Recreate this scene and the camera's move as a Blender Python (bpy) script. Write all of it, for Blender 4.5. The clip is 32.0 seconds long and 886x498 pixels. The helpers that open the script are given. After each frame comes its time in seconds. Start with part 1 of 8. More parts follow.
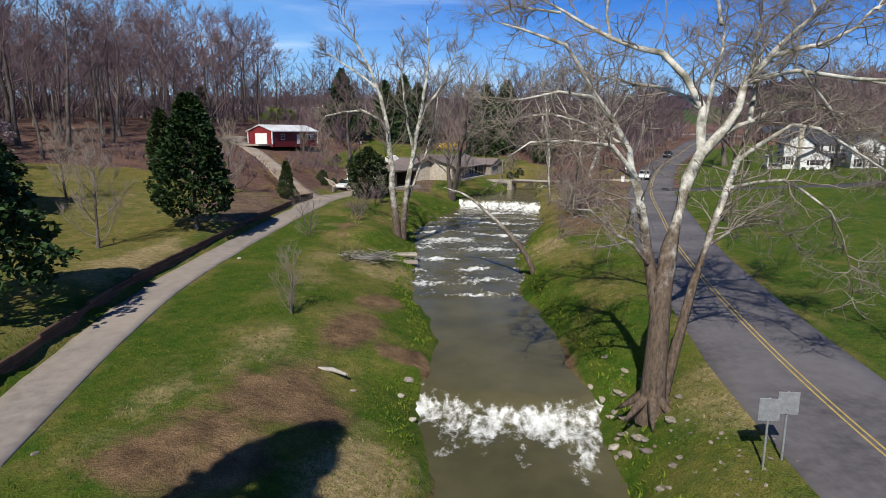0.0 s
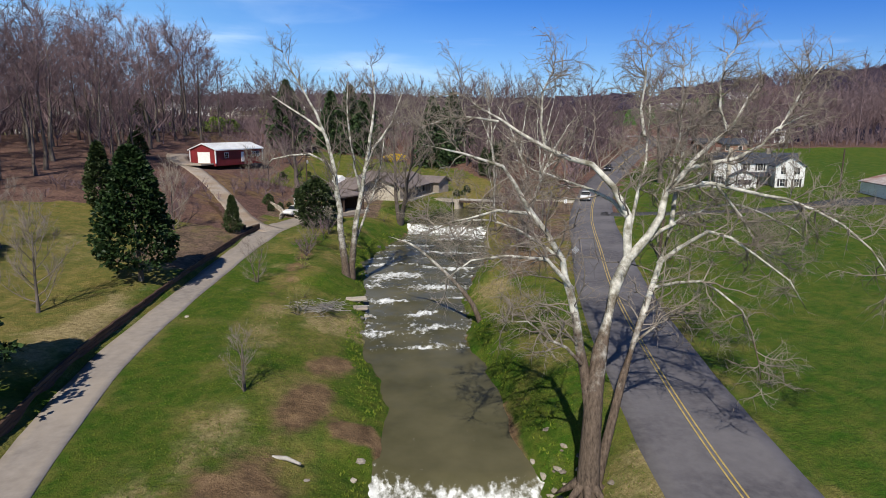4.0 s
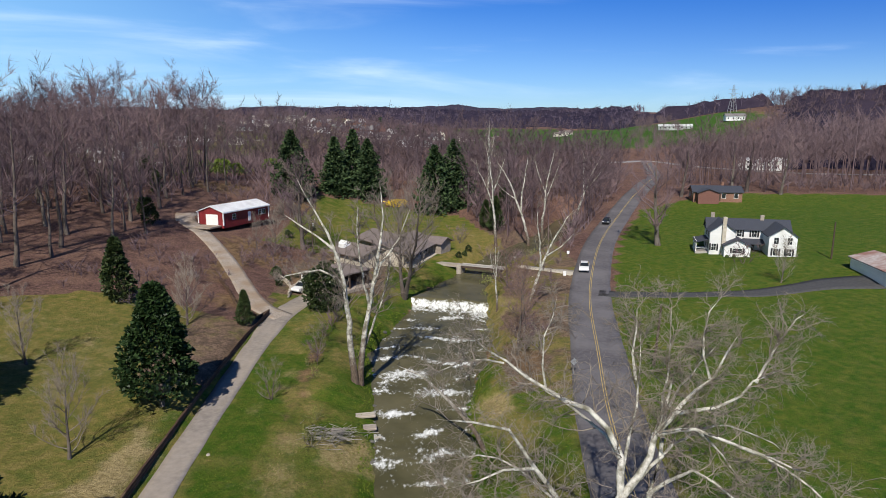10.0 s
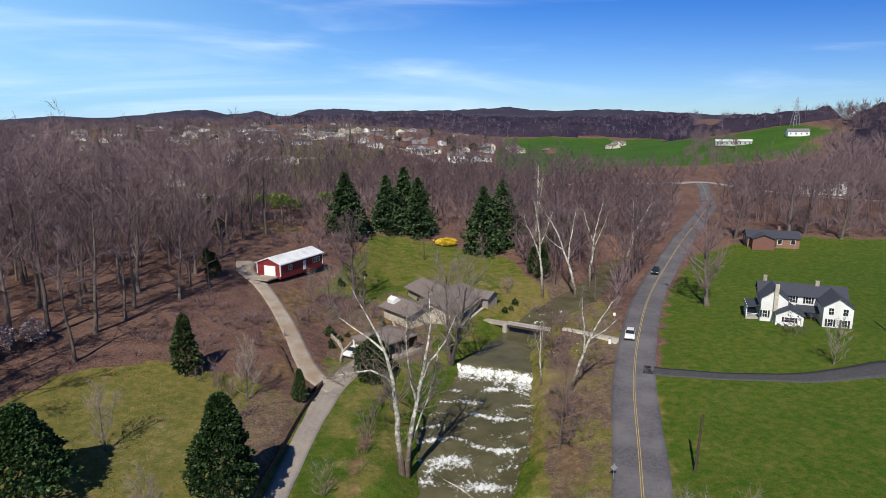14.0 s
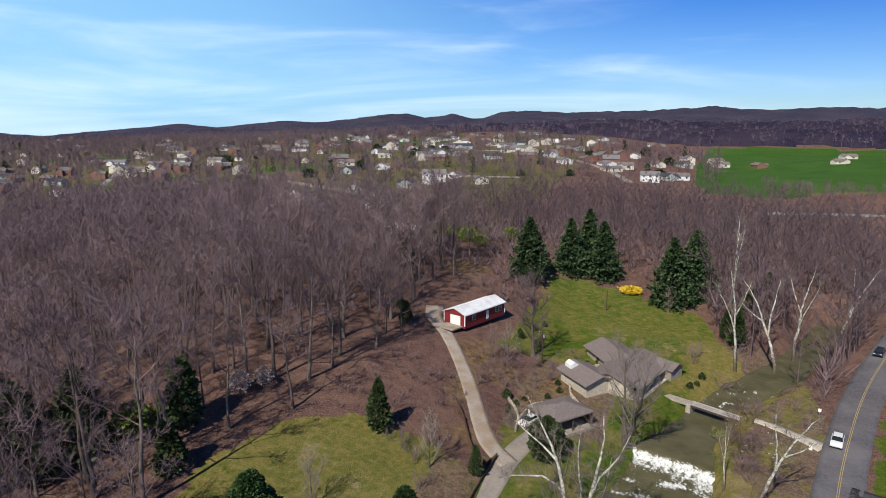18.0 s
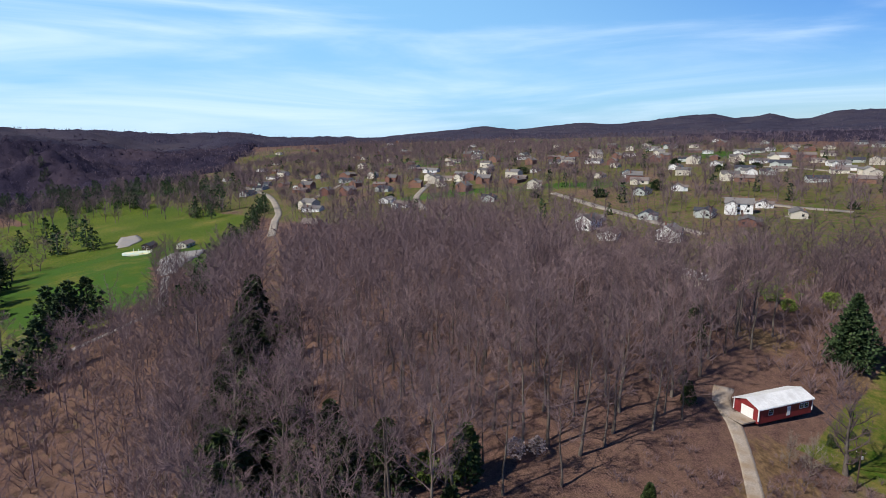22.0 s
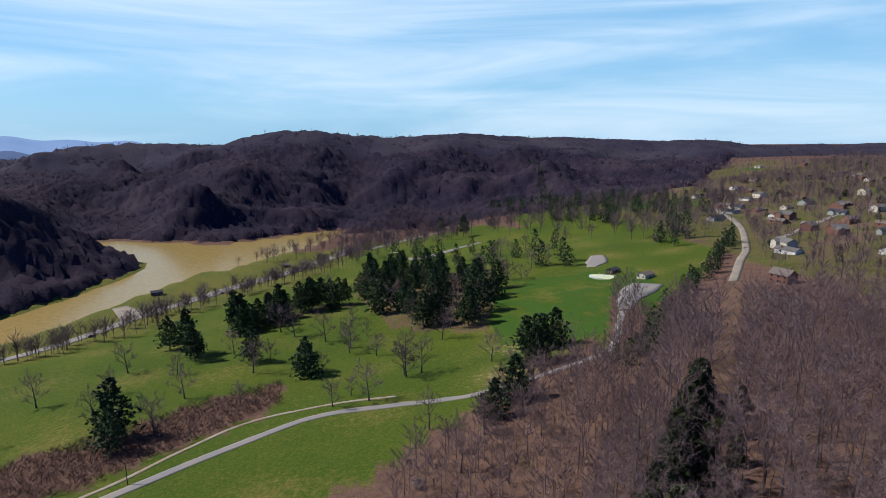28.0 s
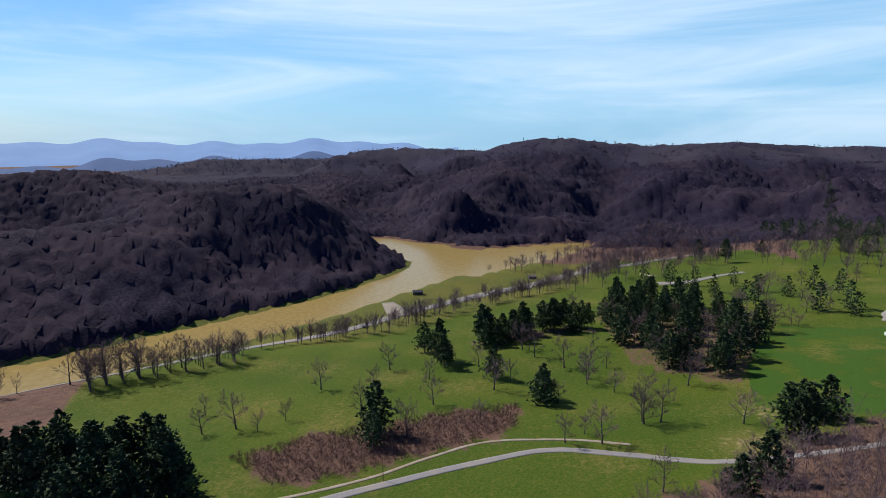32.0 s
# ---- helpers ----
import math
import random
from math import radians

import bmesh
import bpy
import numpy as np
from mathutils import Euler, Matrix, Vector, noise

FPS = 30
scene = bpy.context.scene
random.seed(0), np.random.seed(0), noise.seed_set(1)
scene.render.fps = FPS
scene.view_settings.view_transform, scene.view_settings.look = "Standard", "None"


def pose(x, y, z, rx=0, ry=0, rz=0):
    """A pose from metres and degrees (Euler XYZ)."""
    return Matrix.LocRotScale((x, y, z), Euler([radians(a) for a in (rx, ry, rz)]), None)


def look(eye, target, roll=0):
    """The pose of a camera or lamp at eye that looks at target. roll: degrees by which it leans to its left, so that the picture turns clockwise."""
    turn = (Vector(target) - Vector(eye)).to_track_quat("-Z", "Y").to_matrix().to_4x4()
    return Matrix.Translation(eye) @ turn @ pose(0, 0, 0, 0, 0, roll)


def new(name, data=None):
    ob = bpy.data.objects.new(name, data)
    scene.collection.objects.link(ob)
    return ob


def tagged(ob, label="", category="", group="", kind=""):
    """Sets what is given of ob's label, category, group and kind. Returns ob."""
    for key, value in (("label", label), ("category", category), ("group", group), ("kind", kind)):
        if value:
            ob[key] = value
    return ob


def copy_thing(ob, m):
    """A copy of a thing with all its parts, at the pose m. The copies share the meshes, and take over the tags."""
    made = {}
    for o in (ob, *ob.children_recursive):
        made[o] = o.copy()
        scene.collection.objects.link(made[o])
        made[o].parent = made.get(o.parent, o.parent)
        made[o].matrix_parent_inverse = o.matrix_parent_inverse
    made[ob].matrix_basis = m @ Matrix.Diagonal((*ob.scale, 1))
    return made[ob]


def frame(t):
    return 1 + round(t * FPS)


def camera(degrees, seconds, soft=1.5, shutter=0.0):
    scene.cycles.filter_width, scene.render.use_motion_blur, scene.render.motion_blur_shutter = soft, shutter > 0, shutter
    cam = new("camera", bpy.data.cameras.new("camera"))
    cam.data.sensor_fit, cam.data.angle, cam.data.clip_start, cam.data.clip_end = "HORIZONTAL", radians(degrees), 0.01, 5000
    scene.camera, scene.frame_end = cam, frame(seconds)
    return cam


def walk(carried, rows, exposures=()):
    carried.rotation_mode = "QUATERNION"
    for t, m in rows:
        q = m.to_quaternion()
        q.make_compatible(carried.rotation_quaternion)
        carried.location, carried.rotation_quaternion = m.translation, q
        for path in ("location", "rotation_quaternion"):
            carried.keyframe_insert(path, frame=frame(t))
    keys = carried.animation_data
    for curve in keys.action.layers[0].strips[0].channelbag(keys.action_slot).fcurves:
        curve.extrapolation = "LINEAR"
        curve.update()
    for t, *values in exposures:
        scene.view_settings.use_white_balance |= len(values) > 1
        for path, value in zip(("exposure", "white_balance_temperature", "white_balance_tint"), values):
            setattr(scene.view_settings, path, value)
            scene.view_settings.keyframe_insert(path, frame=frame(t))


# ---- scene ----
cam = camera(72.78, 32.0, 0.75)
ROWS = [  # seconds, place, yaw, pitch, lean
    (0.0, -0.08, 1.69, 9.04, 2.54, -10.67, -0.01),
    (0.5, -0.11, 1.66, 9.54, 2.65, -10.74, -0.06),
    (1.0, -0.13, 1.64, 10.13, 2.80, -10.78, -0.03),
    (1.5, -0.12, 1.62, 10.72, 3.00, -10.82, 0.10),
    (2.0, -0.10, 1.58, 11.33, 3.14, -10.87, 0.05),
    (2.5, -0.06, 1.53, 11.91, 1.67, -10.97, 0.07),
    (3.0, -0.00, 1.45, 12.51, -0.52, -11.00, -0.05),
    (3.5, 0.06, 1.35, 13.17, -1.81, -11.18, 0.09),
    (5.5, 0.08, 0.94, 16.53, -2.86, -11.21, 0.03),
    (6.0, 0.02, 0.90, 17.43, -2.88, -11.15, 0.02),
    (6.5, -0.08, 0.93, 18.37, -2.91, -11.10, 0.04),
    (7.0, -0.19, 0.97, 19.29, -2.90, -11.03, 0.03),
    (7.5, -0.28, 0.97, 20.26, -2.92, -10.92, 0.05),
    (8.0, -0.33, 0.88, 21.32, -2.81, -10.86, 0.09),
    (8.5, -0.37, 0.75, 22.41, -2.72, -10.81, 0.04),
    (9.0, -0.42, 0.63, 23.48, -2.59, -10.79, 0.06),
    (9.5, -0.49, 0.54, 24.61, -2.52, -10.75, 0.08),
    (10.0, -0.54, 0.47, 25.76, -2.43, -10.66, 0.06),
    (10.5, -0.56, 0.40, 26.99, -2.31, -10.69, 0.07),
    (11.0, -0.49, 0.39, 28.38, -2.16, -10.72, 0.06),
    (11.5, -0.40, 0.39, 29.91, -2.02, -10.75, 0.04),
    (12.0, -0.32, 0.32, 31.48, -1.14, -10.74, 0.05),
    (12.5, -0.29, 0.20, 33.13, -0.79, -10.71, 0.03),
    (13.0, -0.29, 0.05, 34.82, -0.55, -10.70, -0.02),
    (13.5, -0.30, -0.11, 36.43, 0.53, -10.69, 0.03),
    (14.0, -0.25, -0.24, 37.83, 2.33, -10.67, -0.01),
    (14.5, -0.14, -0.34, 39.20, 5.13, -10.68, 0.03),
    (15.0, -0.04, -0.42, 40.67, 7.58, -10.69, 0.04),
    (15.5, 0.01, -0.53, 42.27, 10.12, -10.70, 0.12),
    (17.5, 0.14, -1.04, 49.50, 17.27, -10.79, 0.03),
    (18.0, 0.18, -1.16, 51.43, 20.02, -10.77, 0.09),
    (18.5, 0.21, -1.24, 53.37, 23.32, -10.81, 0.16),
    (19.0, 0.22, -1.27, 55.33, 26.45, -10.78, 0.13),
    (19.5, 0.19, -1.29, 57.22, 29.05, -10.77, 0.13),
    (20.0, 0.09, -1.27, 59.02, 31.64, -10.77, 0.08),
    (20.5, -0.06, -1.23, 60.79, 34.10, -10.78, 0.02),
    (21.0, -0.20, -1.18, 62.66, 37.78, -10.78, -0.02),
    (21.5, -0.31, -1.11, 64.67, 42.59, -10.83, -0.00),
    (22.0, -0.44, -0.99, 66.73, 47.11, -10.88, 0.01),
    (22.5, -0.56, -0.84, 68.77, 49.22, -10.90, -0.00),
    (23.0, -0.67, -0.73, 70.77, 51.62, -10.90, 0.01),
    (23.5, -0.74, -0.65, 72.67, 55.20, -10.84, -0.06),
    (24.0, -0.72, -0.60, 74.52, 59.56, -10.82, -0.01),
    (24.5, -0.61, -0.55, 76.45, 64.07, -10.86, -0.00),
    (25.0, -0.46, -0.49, 78.48, 67.96, -10.90, 0.07),
    (25.5, -0.34, -0.48, 80.68, 71.54, -10.96, 0.12),
    (27.5, -0.06, -0.68, 90.24, 86.22, -10.97, 0.34),
    (28.0, 0.04, -0.70, 92.55, 89.73, -10.95, 0.16),
    (28.5, 0.19, -0.70, 94.77, 93.50, -10.94, 0.14),
    (29.0, 0.41, -0.65, 96.89, 97.22, -10.97, 0.13),
    (29.5, 0.71, -0.56, 98.95, 100.52, -10.98, 0.13),
    (30.0, 1.07, -0.43, 100.97, 102.87, -10.94, 0.06),
    (30.5, 1.46, -0.31, 102.97, 104.08, -10.88, 0.03),
    (31.0, 1.86, -0.21, 104.94, 105.71, -10.83, -0.01),
    (31.5, 2.27, -0.14, 106.95, 109.24, -10.81, -0.07),
    (32.0, 2.66, -0.08, 109.00, 113.44, -10.82, -0.08),
]
walk(cam, [(t, pose(x, y, z, 90 + pitch, lean, yaw)) for t, x, y, z, yaw, pitch, lean in ROWS],
     exposures=[(0.0, 0.10), (9.0, 0.12), (16.0, 0.12), (22.0, 0.07), (28.0, -0.09), (32.0, -0.08)])

# ---- sky and sun ----
SUN_FROM = Vector((-0.20, -0.98, 0.98)).normalized()  # high behind the first view, a little to its left
world = bpy.data.worlds.new("sky")
scene.world = world
world.use_nodes = True
wn, wl = world.node_tree.nodes, world.node_tree.links
wn.clear()
sky = wn.new("ShaderNodeTexSky")
sky.sky_type, sky.sun_disc = "NISHITA", False
sky.sun_elevation = math.asin(SUN_FROM.z)
sky.sun_rotation = math.atan2(SUN_FROM.x, SUN_FROM.y)
sky.air_density, sky.dust_density, sky.ozone_density, sky.altitude = 1.0, 1.2, 2.5, 400
tint = wn.new("ShaderNodeMix")
tint.data_type, tint.blend_type = "RGBA", "MULTIPLY"
tint.inputs[0].default_value = 1.0
wl.new(sky.outputs[0], tint.inputs[6])
# thin high cloud in long bands
co = wn.new("ShaderNodeTexCoord")
split = wn.new("ShaderNodeSeparateXYZ")
wl.new(co.outputs["Generated"], split.inputs[0])
deepen = wn.new("ShaderNodeValToRGB")  # paler at the skyline, deep clear blue above
deepen.color_ramp.elements[0].position, deepen.color_ramp.elements[1].position = 0.0, 0.22
deepen.color_ramp.elements[0].color, deepen.color_ramp.elements[1].color = (1.4, 1.72, 2.05, 1), (0.26, 0.82, 1.78, 1)
middle = deepen.color_ramp.elements.new(0.42)
middle.color = (0.10, 0.26, 0.58, 1)
high = deepen.color_ramp.elements.new(0.75)
high.color = (0.04, 0.085, 0.17, 1)
wl.new(split.outputs[2], deepen.inputs[0])
wl.new(deepen.outputs[0], tint.inputs[7])
turn = wn.new("ShaderNodeMapping")
turn.inputs["Rotation"].default_value = (radians(4), radians(-5), 0)
turn.inputs["Scale"].default_value = (1.0, 1.0, 8.5)
wl.new(co.outputs["Generated"], turn.inputs[0])
wisp = wn.new("ShaderNodeTexNoise")
wisp.inputs["Scale"].default_value, wisp.inputs["Detail"].default_value, wisp.inputs["Roughness"].default_value, wisp.inputs["Distortion"].default_value = 1.55, 8, 0.55, 0.7
wl.new(turn.outputs[0], wisp.inputs["Vector"])
bank = wn.new("ShaderNodeMapRange")
bank.interpolation_type = "SMOOTHSTEP"
bank.inputs[1].default_value, bank.inputs[2].default_value, bank.inputs[3].default_value, bank.inputs[4].default_value = 0.50, 0.92, 0.0, 0.75
more = wn.new("ShaderNodeMath")  # the cloud thickens towards the west
more.operation = "MULTIPLY_ADD"
more.inputs[1].default_value = -0.17
wl.new(split.outputs[0], more.inputs[0])
wl.new(wisp.outputs[0], more.inputs[2])
wl.new(more.outputs[0], bank.inputs[0])
low_cloud = wn.new("ShaderNodeMapRange")  # the cloud lies towards the skyline; overhead it is clear
low_cloud.interpolation_type = "SMOOTHSTEP"
low_cloud.inputs[1].default_value, low_cloud.inputs[2].default_value, low_cloud.inputs[3].default_value, low_cloud.inputs[4].default_value = 0.26, 0.6, 1.0, 0.06
wl.new(split.outputs[2], low_cloud.inputs[0])
bank_low = wn.new("ShaderNodeMath")
bank_low.operation = "MULTIPLY"
wl.new(bank.outputs[0], bank_low.inputs[0])
wl.new(low_cloud.outputs[0], bank_low.inputs[1])
cloud = wn.new("ShaderNodeMix")
cloud.data_type = "RGBA"
cloud.inputs[7].default_value = (12.8, 15.4, 18.2, 1)
wl.new(bank_low.outputs[0], cloud.inputs[0])
veil = wn.new("ShaderNodeMix")  # a thin bright veil of high cloud over the west
veil.data_type = "RGBA"
veil.inputs[7].default_value = (5.6, 11.2, 16.4, 1)
west = wn.new("ShaderNodeMapRange")
west.interpolation_type = "SMOOTHSTEP"
west.inputs[1].default_value, west.inputs[2].default_value, west.inputs[3].default_value, west.inputs[4].default_value = 0.1, -0.9, 0.0, 0.72
wl.new(split.outputs[0], west.inputs[0])
veil_low = wn.new("ShaderNodeMath")
veil_low.operation = "MULTIPLY"
wl.new(west.outputs[0], veil_low.inputs[0])
wl.new(low_cloud.outputs[0], veil_low.inputs[1])
wl.new(veil_low.outputs[0], veil.inputs[0])
wl.new(tint.outputs[2], veil.inputs[6])
clear = wn.new("ShaderNodeMix")  # the clearest, deepest blue stands in the east
clear.data_type = "RGBA"
clear.inputs[7].default_value = (0.4, 2.3, 9.0, 1)
east = wn.new("ShaderNodeMapRange")
east.inputs[1].default_value, east.inputs[2].default_value, east.inputs[3].default_value, east.inputs[4].default_value = 0.0, 0.6, 0.0, 0.65
up = wn.new("ShaderNodeMapRange")
up.inputs[1].default_value, up.inputs[2].default_value = 0.03, 0.2
both_ways = wn.new("ShaderNodeMath")
both_ways.operation = "MULTIPLY"
wl.new(split.outputs[0], east.inputs[0])
wl.new(split.outputs[2], up.inputs[0])
wl.new(east.outputs[0], both_ways.inputs[0])
wl.new(up.outputs[0], both_ways.inputs[1])
wl.new(both_ways.outputs[0], clear.inputs[0])
wl.new(veil.outputs[2], clear.inputs[6])
wl.new(clear.outputs[2], cloud.inputs[6])
back = wn.new("ShaderNodeBackground")
back.inputs[1].default_value = 0.066
wl.new(cloud.outputs[2], back.inputs[0])
wout = wn.new("ShaderNodeOutputWorld")
wl.new(back.outputs[0], wout.inputs[0])
sun = new("sun", bpy.data.lights.new("sun", "SUN"))
sun.data.energy, sun.data.angle, sun.data.color = 5.0, radians(0.6), (1.0, 0.945, 0.85)
sun.matrix_world = look(SUN_FROM * 100, (0, 0, 0))

# ---- materials ----
def nodes_of(name):
    m = bpy.data.materials.new(name)
    m.use_nodes = True
    n = m.node_tree.nodes
    return m, n, m.node_tree.links, n["Principled BSDF"]


def noise_node(n, l, scale, detail=4, rough=0.55, world_space=False, stretch=None):
    t = n.new("ShaderNodeTexNoise")
    t.inputs["Scale"].default_value, t.inputs["Detail"].default_value, t.inputs["Roughness"].default_value = scale, detail, rough
    if world_space:
        src = n.new("ShaderNodeNewGeometry").outputs["Position"]
    else:
        src = n.new("ShaderNodeTexCoord").outputs["Object"]
    if stretch:
        mp = n.new("ShaderNodeMapping")
        mp.inputs["Scale"].default_value = stretch
        l.new(src, mp.inputs[0])
        src = mp.outputs[0]
    l.new(src, t.inputs["Vector"])
    return t


def ramp(n, l, fac, a, b, lo=0.3, hi=0.7):
    r = n.new("ShaderNodeValToRGB")
    r.color_ramp.elements[0].position, r.color_ramp.elements[1].position = lo, hi
    r.color_ramp.elements[0].color, r.color_ramp.elements[1].color = (*a, 1), (*b, 1)
    l.new(fac, r.inputs[0])
    return r.outputs[0]


def blend(n, l, fac, a, b, kind="MIX"):
    x = n.new("ShaderNodeMix")
    x.data_type, x.blend_type = "RGBA", kind
    for sock, v in ((x.inputs[0], fac), (x.inputs[6], a), (x.inputs[7], b)):
        if isinstance(v, (int, float)):
            sock.default_value = v
        elif isinstance(v, tuple):
            sock.default_value = (*v, 1)
        else:
            l.new(v, sock)
    return x.outputs[2]


def sums(n, l, op, a, b):
    x = n.new("ShaderNodeMath")
    x.operation = op
    for sock, v in ((x.inputs[0], a), (x.inputs[1], b)):
        if isinstance(v, (int, float)):
            sock.default_value = v
        else:
            l.new(v, sock)
    return x.outputs[0]


def relief(n, l, bsdf, height, strength, dist):
    b = n.new("ShaderNodeBump")
    b.inputs["Strength"].default_value, b.inputs["Distance"].default_value = strength, dist
    l.new(height, b.inputs["Height"])
    l.new(b.outputs[0], bsdf.inputs["Normal"])


def stuff_mat(name, dark, light, scale=3.0, rough=0.8, bump=0.3, dist=0.02, metal=0.0, stain=None, stain_scale=0.4, vary=0.0, stretch=None, world_space=False, spec=0.35, island=False):
    """Two noises: a fine grain between two colours, and broad stains; vary: from piece to piece."""
    m, n, l, p = nodes_of(name)
    g = noise_node(n, l, scale, 6, 0.6, world_space, stretch)
    col = ramp(n, l, g.outputs[0], dark, light)
    if stain:
        s = noise_node(n, l, stain_scale, 3, 0.5, world_space)
        f = n.new("ShaderNodeMapRange")
        f.inputs[1].default_value, f.inputs[2].default_value, f.inputs[3].default_value, f.inputs[4].default_value = 0.42, 0.68, 0, 0.85
        l.new(s.outputs[0], f.inputs[0])
        col = blend(n, l, f.outputs[0], col, stain)
    if vary:
        rnd = n.new("ShaderNodeNewGeometry").outputs["Random Per Island"] if island else n.new("ShaderNodeObjectInfo").outputs["Random"]
        hsv = n.new("ShaderNodeHueSaturation")
        mr = n.new("ShaderNodeMapRange")
        mr.inputs[3].default_value, mr.inputs[4].default_value = 1 - vary, 1 + vary
        l.new(rnd, mr.inputs[0])
        l.new(mr.outputs[0], hsv.inputs["Value"])
        hu = n.new("ShaderNodeMapRange")
        hu.inputs[3].default_value, hu.inputs[4].default_value = 0.5 - vary * 0.05, 0.5 + vary * 0.05
        l.new(rnd, hu.inputs[0])
        l.new(hu.outputs[0], hsv.inputs["Hue"])
        l.new(col, hsv.inputs["Color"])
        col = hsv.outputs[0]
    l.new(col, p.inputs["Base Color"])
    p.inputs["Roughness"].default_value, p.inputs["Metallic"].default_value = rough, metal
    p.inputs["Specular IOR Level"].default_value = spec
    if bump:
        relief(n, l, p, g.outputs[0], bump, dist)
    return m


def leaf_mat(name, dark, light, rough=0.55, spec=0.3):
    """Leaves: each piece its own shade, a little light through them."""
    m, n, l, p = nodes_of(name)
    rnd = n.new("ShaderNodeNewGeometry").outputs["Random Per Island"]
    oi = n.new("ShaderNodeObjectInfo").outputs["Random"]
    col = ramp(n, l, rnd, dark, light, 0.1, 0.95)
    hsv = n.new("ShaderNodeHueSaturation")
    mr = n.new("ShaderNodeMapRange")
    mr.inputs[3].default_value, mr.inputs[4].default_value = 0.75, 1.25
    l.new(oi, mr.inputs[0])
    l.new(mr.outputs[0], hsv.inputs["Value"])
    l.new(col, hsv.inputs["Color"])
    l.new(hsv.outputs[0], p.inputs["Base Color"])
    p.inputs["Roughness"].default_value, p.inputs["Specular IOR Level"].default_value = rough, spec
    return m


def ground_mat():
    m, n, l, p = nodes_of("turf and soil")
    masks = []
    for name in ("cover", "cover_b"):
        a = n.new("ShaderNodeAttribute")
        a.attribute_name = name
        s = n.new("ShaderNodeSeparateColor")
        l.new(a.outputs["Color"], s.inputs[0])
        masks += [s.outputs[0], s.outputs[1], s.outputs[2]]
    litter, lush, dirt, dry, scrub, till = masks
    big = noise_node(n, l, 0.045, 5, 0.6, True)
    mid = noise_node(n, l, 0.35, 6, 0.62, True)
    fine = noise_node(n, l, 3.2, 5, 0.7, True)
    blade = noise_node(n, l, 16.0, 3, 0.7, True)

    def edge(mask, soft=0.55, tex=mid):
        v = sums(n, l, "ADD", mask, sums(n, l, "MULTIPLY", sums(n, l, "SUBTRACT", tex.outputs[0], 0.5), 1.5))
        r = n.new("ShaderNodeMapRange")
        r.interpolation_type = "SMOOTHSTEP"
        r.inputs[1].default_value, r.inputs[2].default_value = 0.5 - soft / 2, 0.5 + soft / 2
        l.new(v, r.inputs[0])
        return r.outputs[0]

    patch = noise_node(n, l, 0.9, 5, 0.65, True)
    far_patch = noise_node(n, l, 0.012, 6, 0.6, True)
    pale = ramp(n, l, fine.outputs[0], (0.125, 0.110, 0.034), (0.29, 0.235, 0.085), 0.28, 0.72)
    rich = ramp(n, l, fine.outputs[0], (0.020, 0.066, 0.004), (0.068, 0.135, 0.010), 0.28, 0.72)
    tuft = ramp(n, l, patch.outputs[0], (0.038, 0.092, 0.005), (0.215, 0.175, 0.040), 0.36, 0.64)
    lean = ramp(n, l, far_patch.outputs[0], (0.75, 0.85, 0.8), (1.25, 1.08, 1.1), 0.35, 0.65)
    col = blend(n, l, edge(lush, 0.7), blend(n, l, 0.5, pale, tuft), blend(n, l, 0.35, rich, tuft))
    col = blend(n, l, edge(sums(n, l, "SUBTRACT", patch.outputs[0], sums(n, l, "MULTIPLY", lush, 0.7)), 0.35, patch), col, pale)
    col = blend(n, l, 0.8, col, lean, "MULTIPLY")
    straw = ramp(n, l, fine.outputs[0], (0.18, 0.135, 0.055), (0.44, 0.35, 0.18), 0.3, 0.7)
    col = blend(n, l, edge(dry, 0.5), col, straw)
    field = ramp(n, l, big.outputs[0], (0.030, 0.085, 0.010), (0.058, 0.12, 0.018), 0.35, 0.65)
    col = blend(n, l, edge(till, 0.3, big), col, blend(n, l, 0.3, field, rich))
    brush = ramp(n, l, fine.outputs[0], (0.085, 0.058, 0.042), (0.27, 0.195, 0.14), 0.3, 0.75)
    brush = blend(n, l, 0.7, brush, ramp(n, l, patch.outputs[0], (0.5, 0.5, 0.5), (1.35, 1.25, 1.2), 0.36, 0.64), "MULTIPLY")
    col = blend(n, l, edge(scrub, 0.5), col, brush)
    leaves = ramp(n, l, fine.outputs[0], (0.058, 0.033, 0.029), (0.222, 0.134, 0.112), 0.36, 0.66)
    leaves = blend(n, l, 0.6, leaves, ramp(n, l, patch.outputs[0], (0.55, 0.5, 0.5), (1.3, 1.25, 1.2), 0.36, 0.64), "MULTIPLY")
    leaves = blend(n, l, edge(big.outputs[0], 0.35), leaves, ramp(n, l, fine.outputs[0], (0.095, 0.054, 0.041), (0.250, 0.150, 0.112), 0.3, 0.7))
    col = blend(n, l, edge(litter, 0.45), col, leaves)
    soil = ramp(n, l, patch.outputs[0], (0.085, 0.053, 0.030), (0.27, 0.175, 0.095), 0.3, 0.7)
    col = blend(n, l, edge(dirt, 0.4), col, soil)
    col = blend(n, l, 0.75, col, ramp(n, l, blade.outputs[0], (0.42, 0.42, 0.42), (1.35, 1.35, 1.35), 0.32, 0.66), "MULTIPLY")
    l.new(col, p.inputs["Base Color"])
    p.inputs["Roughness"].default_value, p.inputs["Specular IOR Level"].default_value = 0.9, 0.12
    relief(n, l, p, sums(n, l, "ADD", sums(n, l, "MULTIPLY", fine.outputs[0], 1.0), sums(n, l, "MULTIPLY", blade.outputs[0], 0.4)), 0.9, 0.2)
    return m


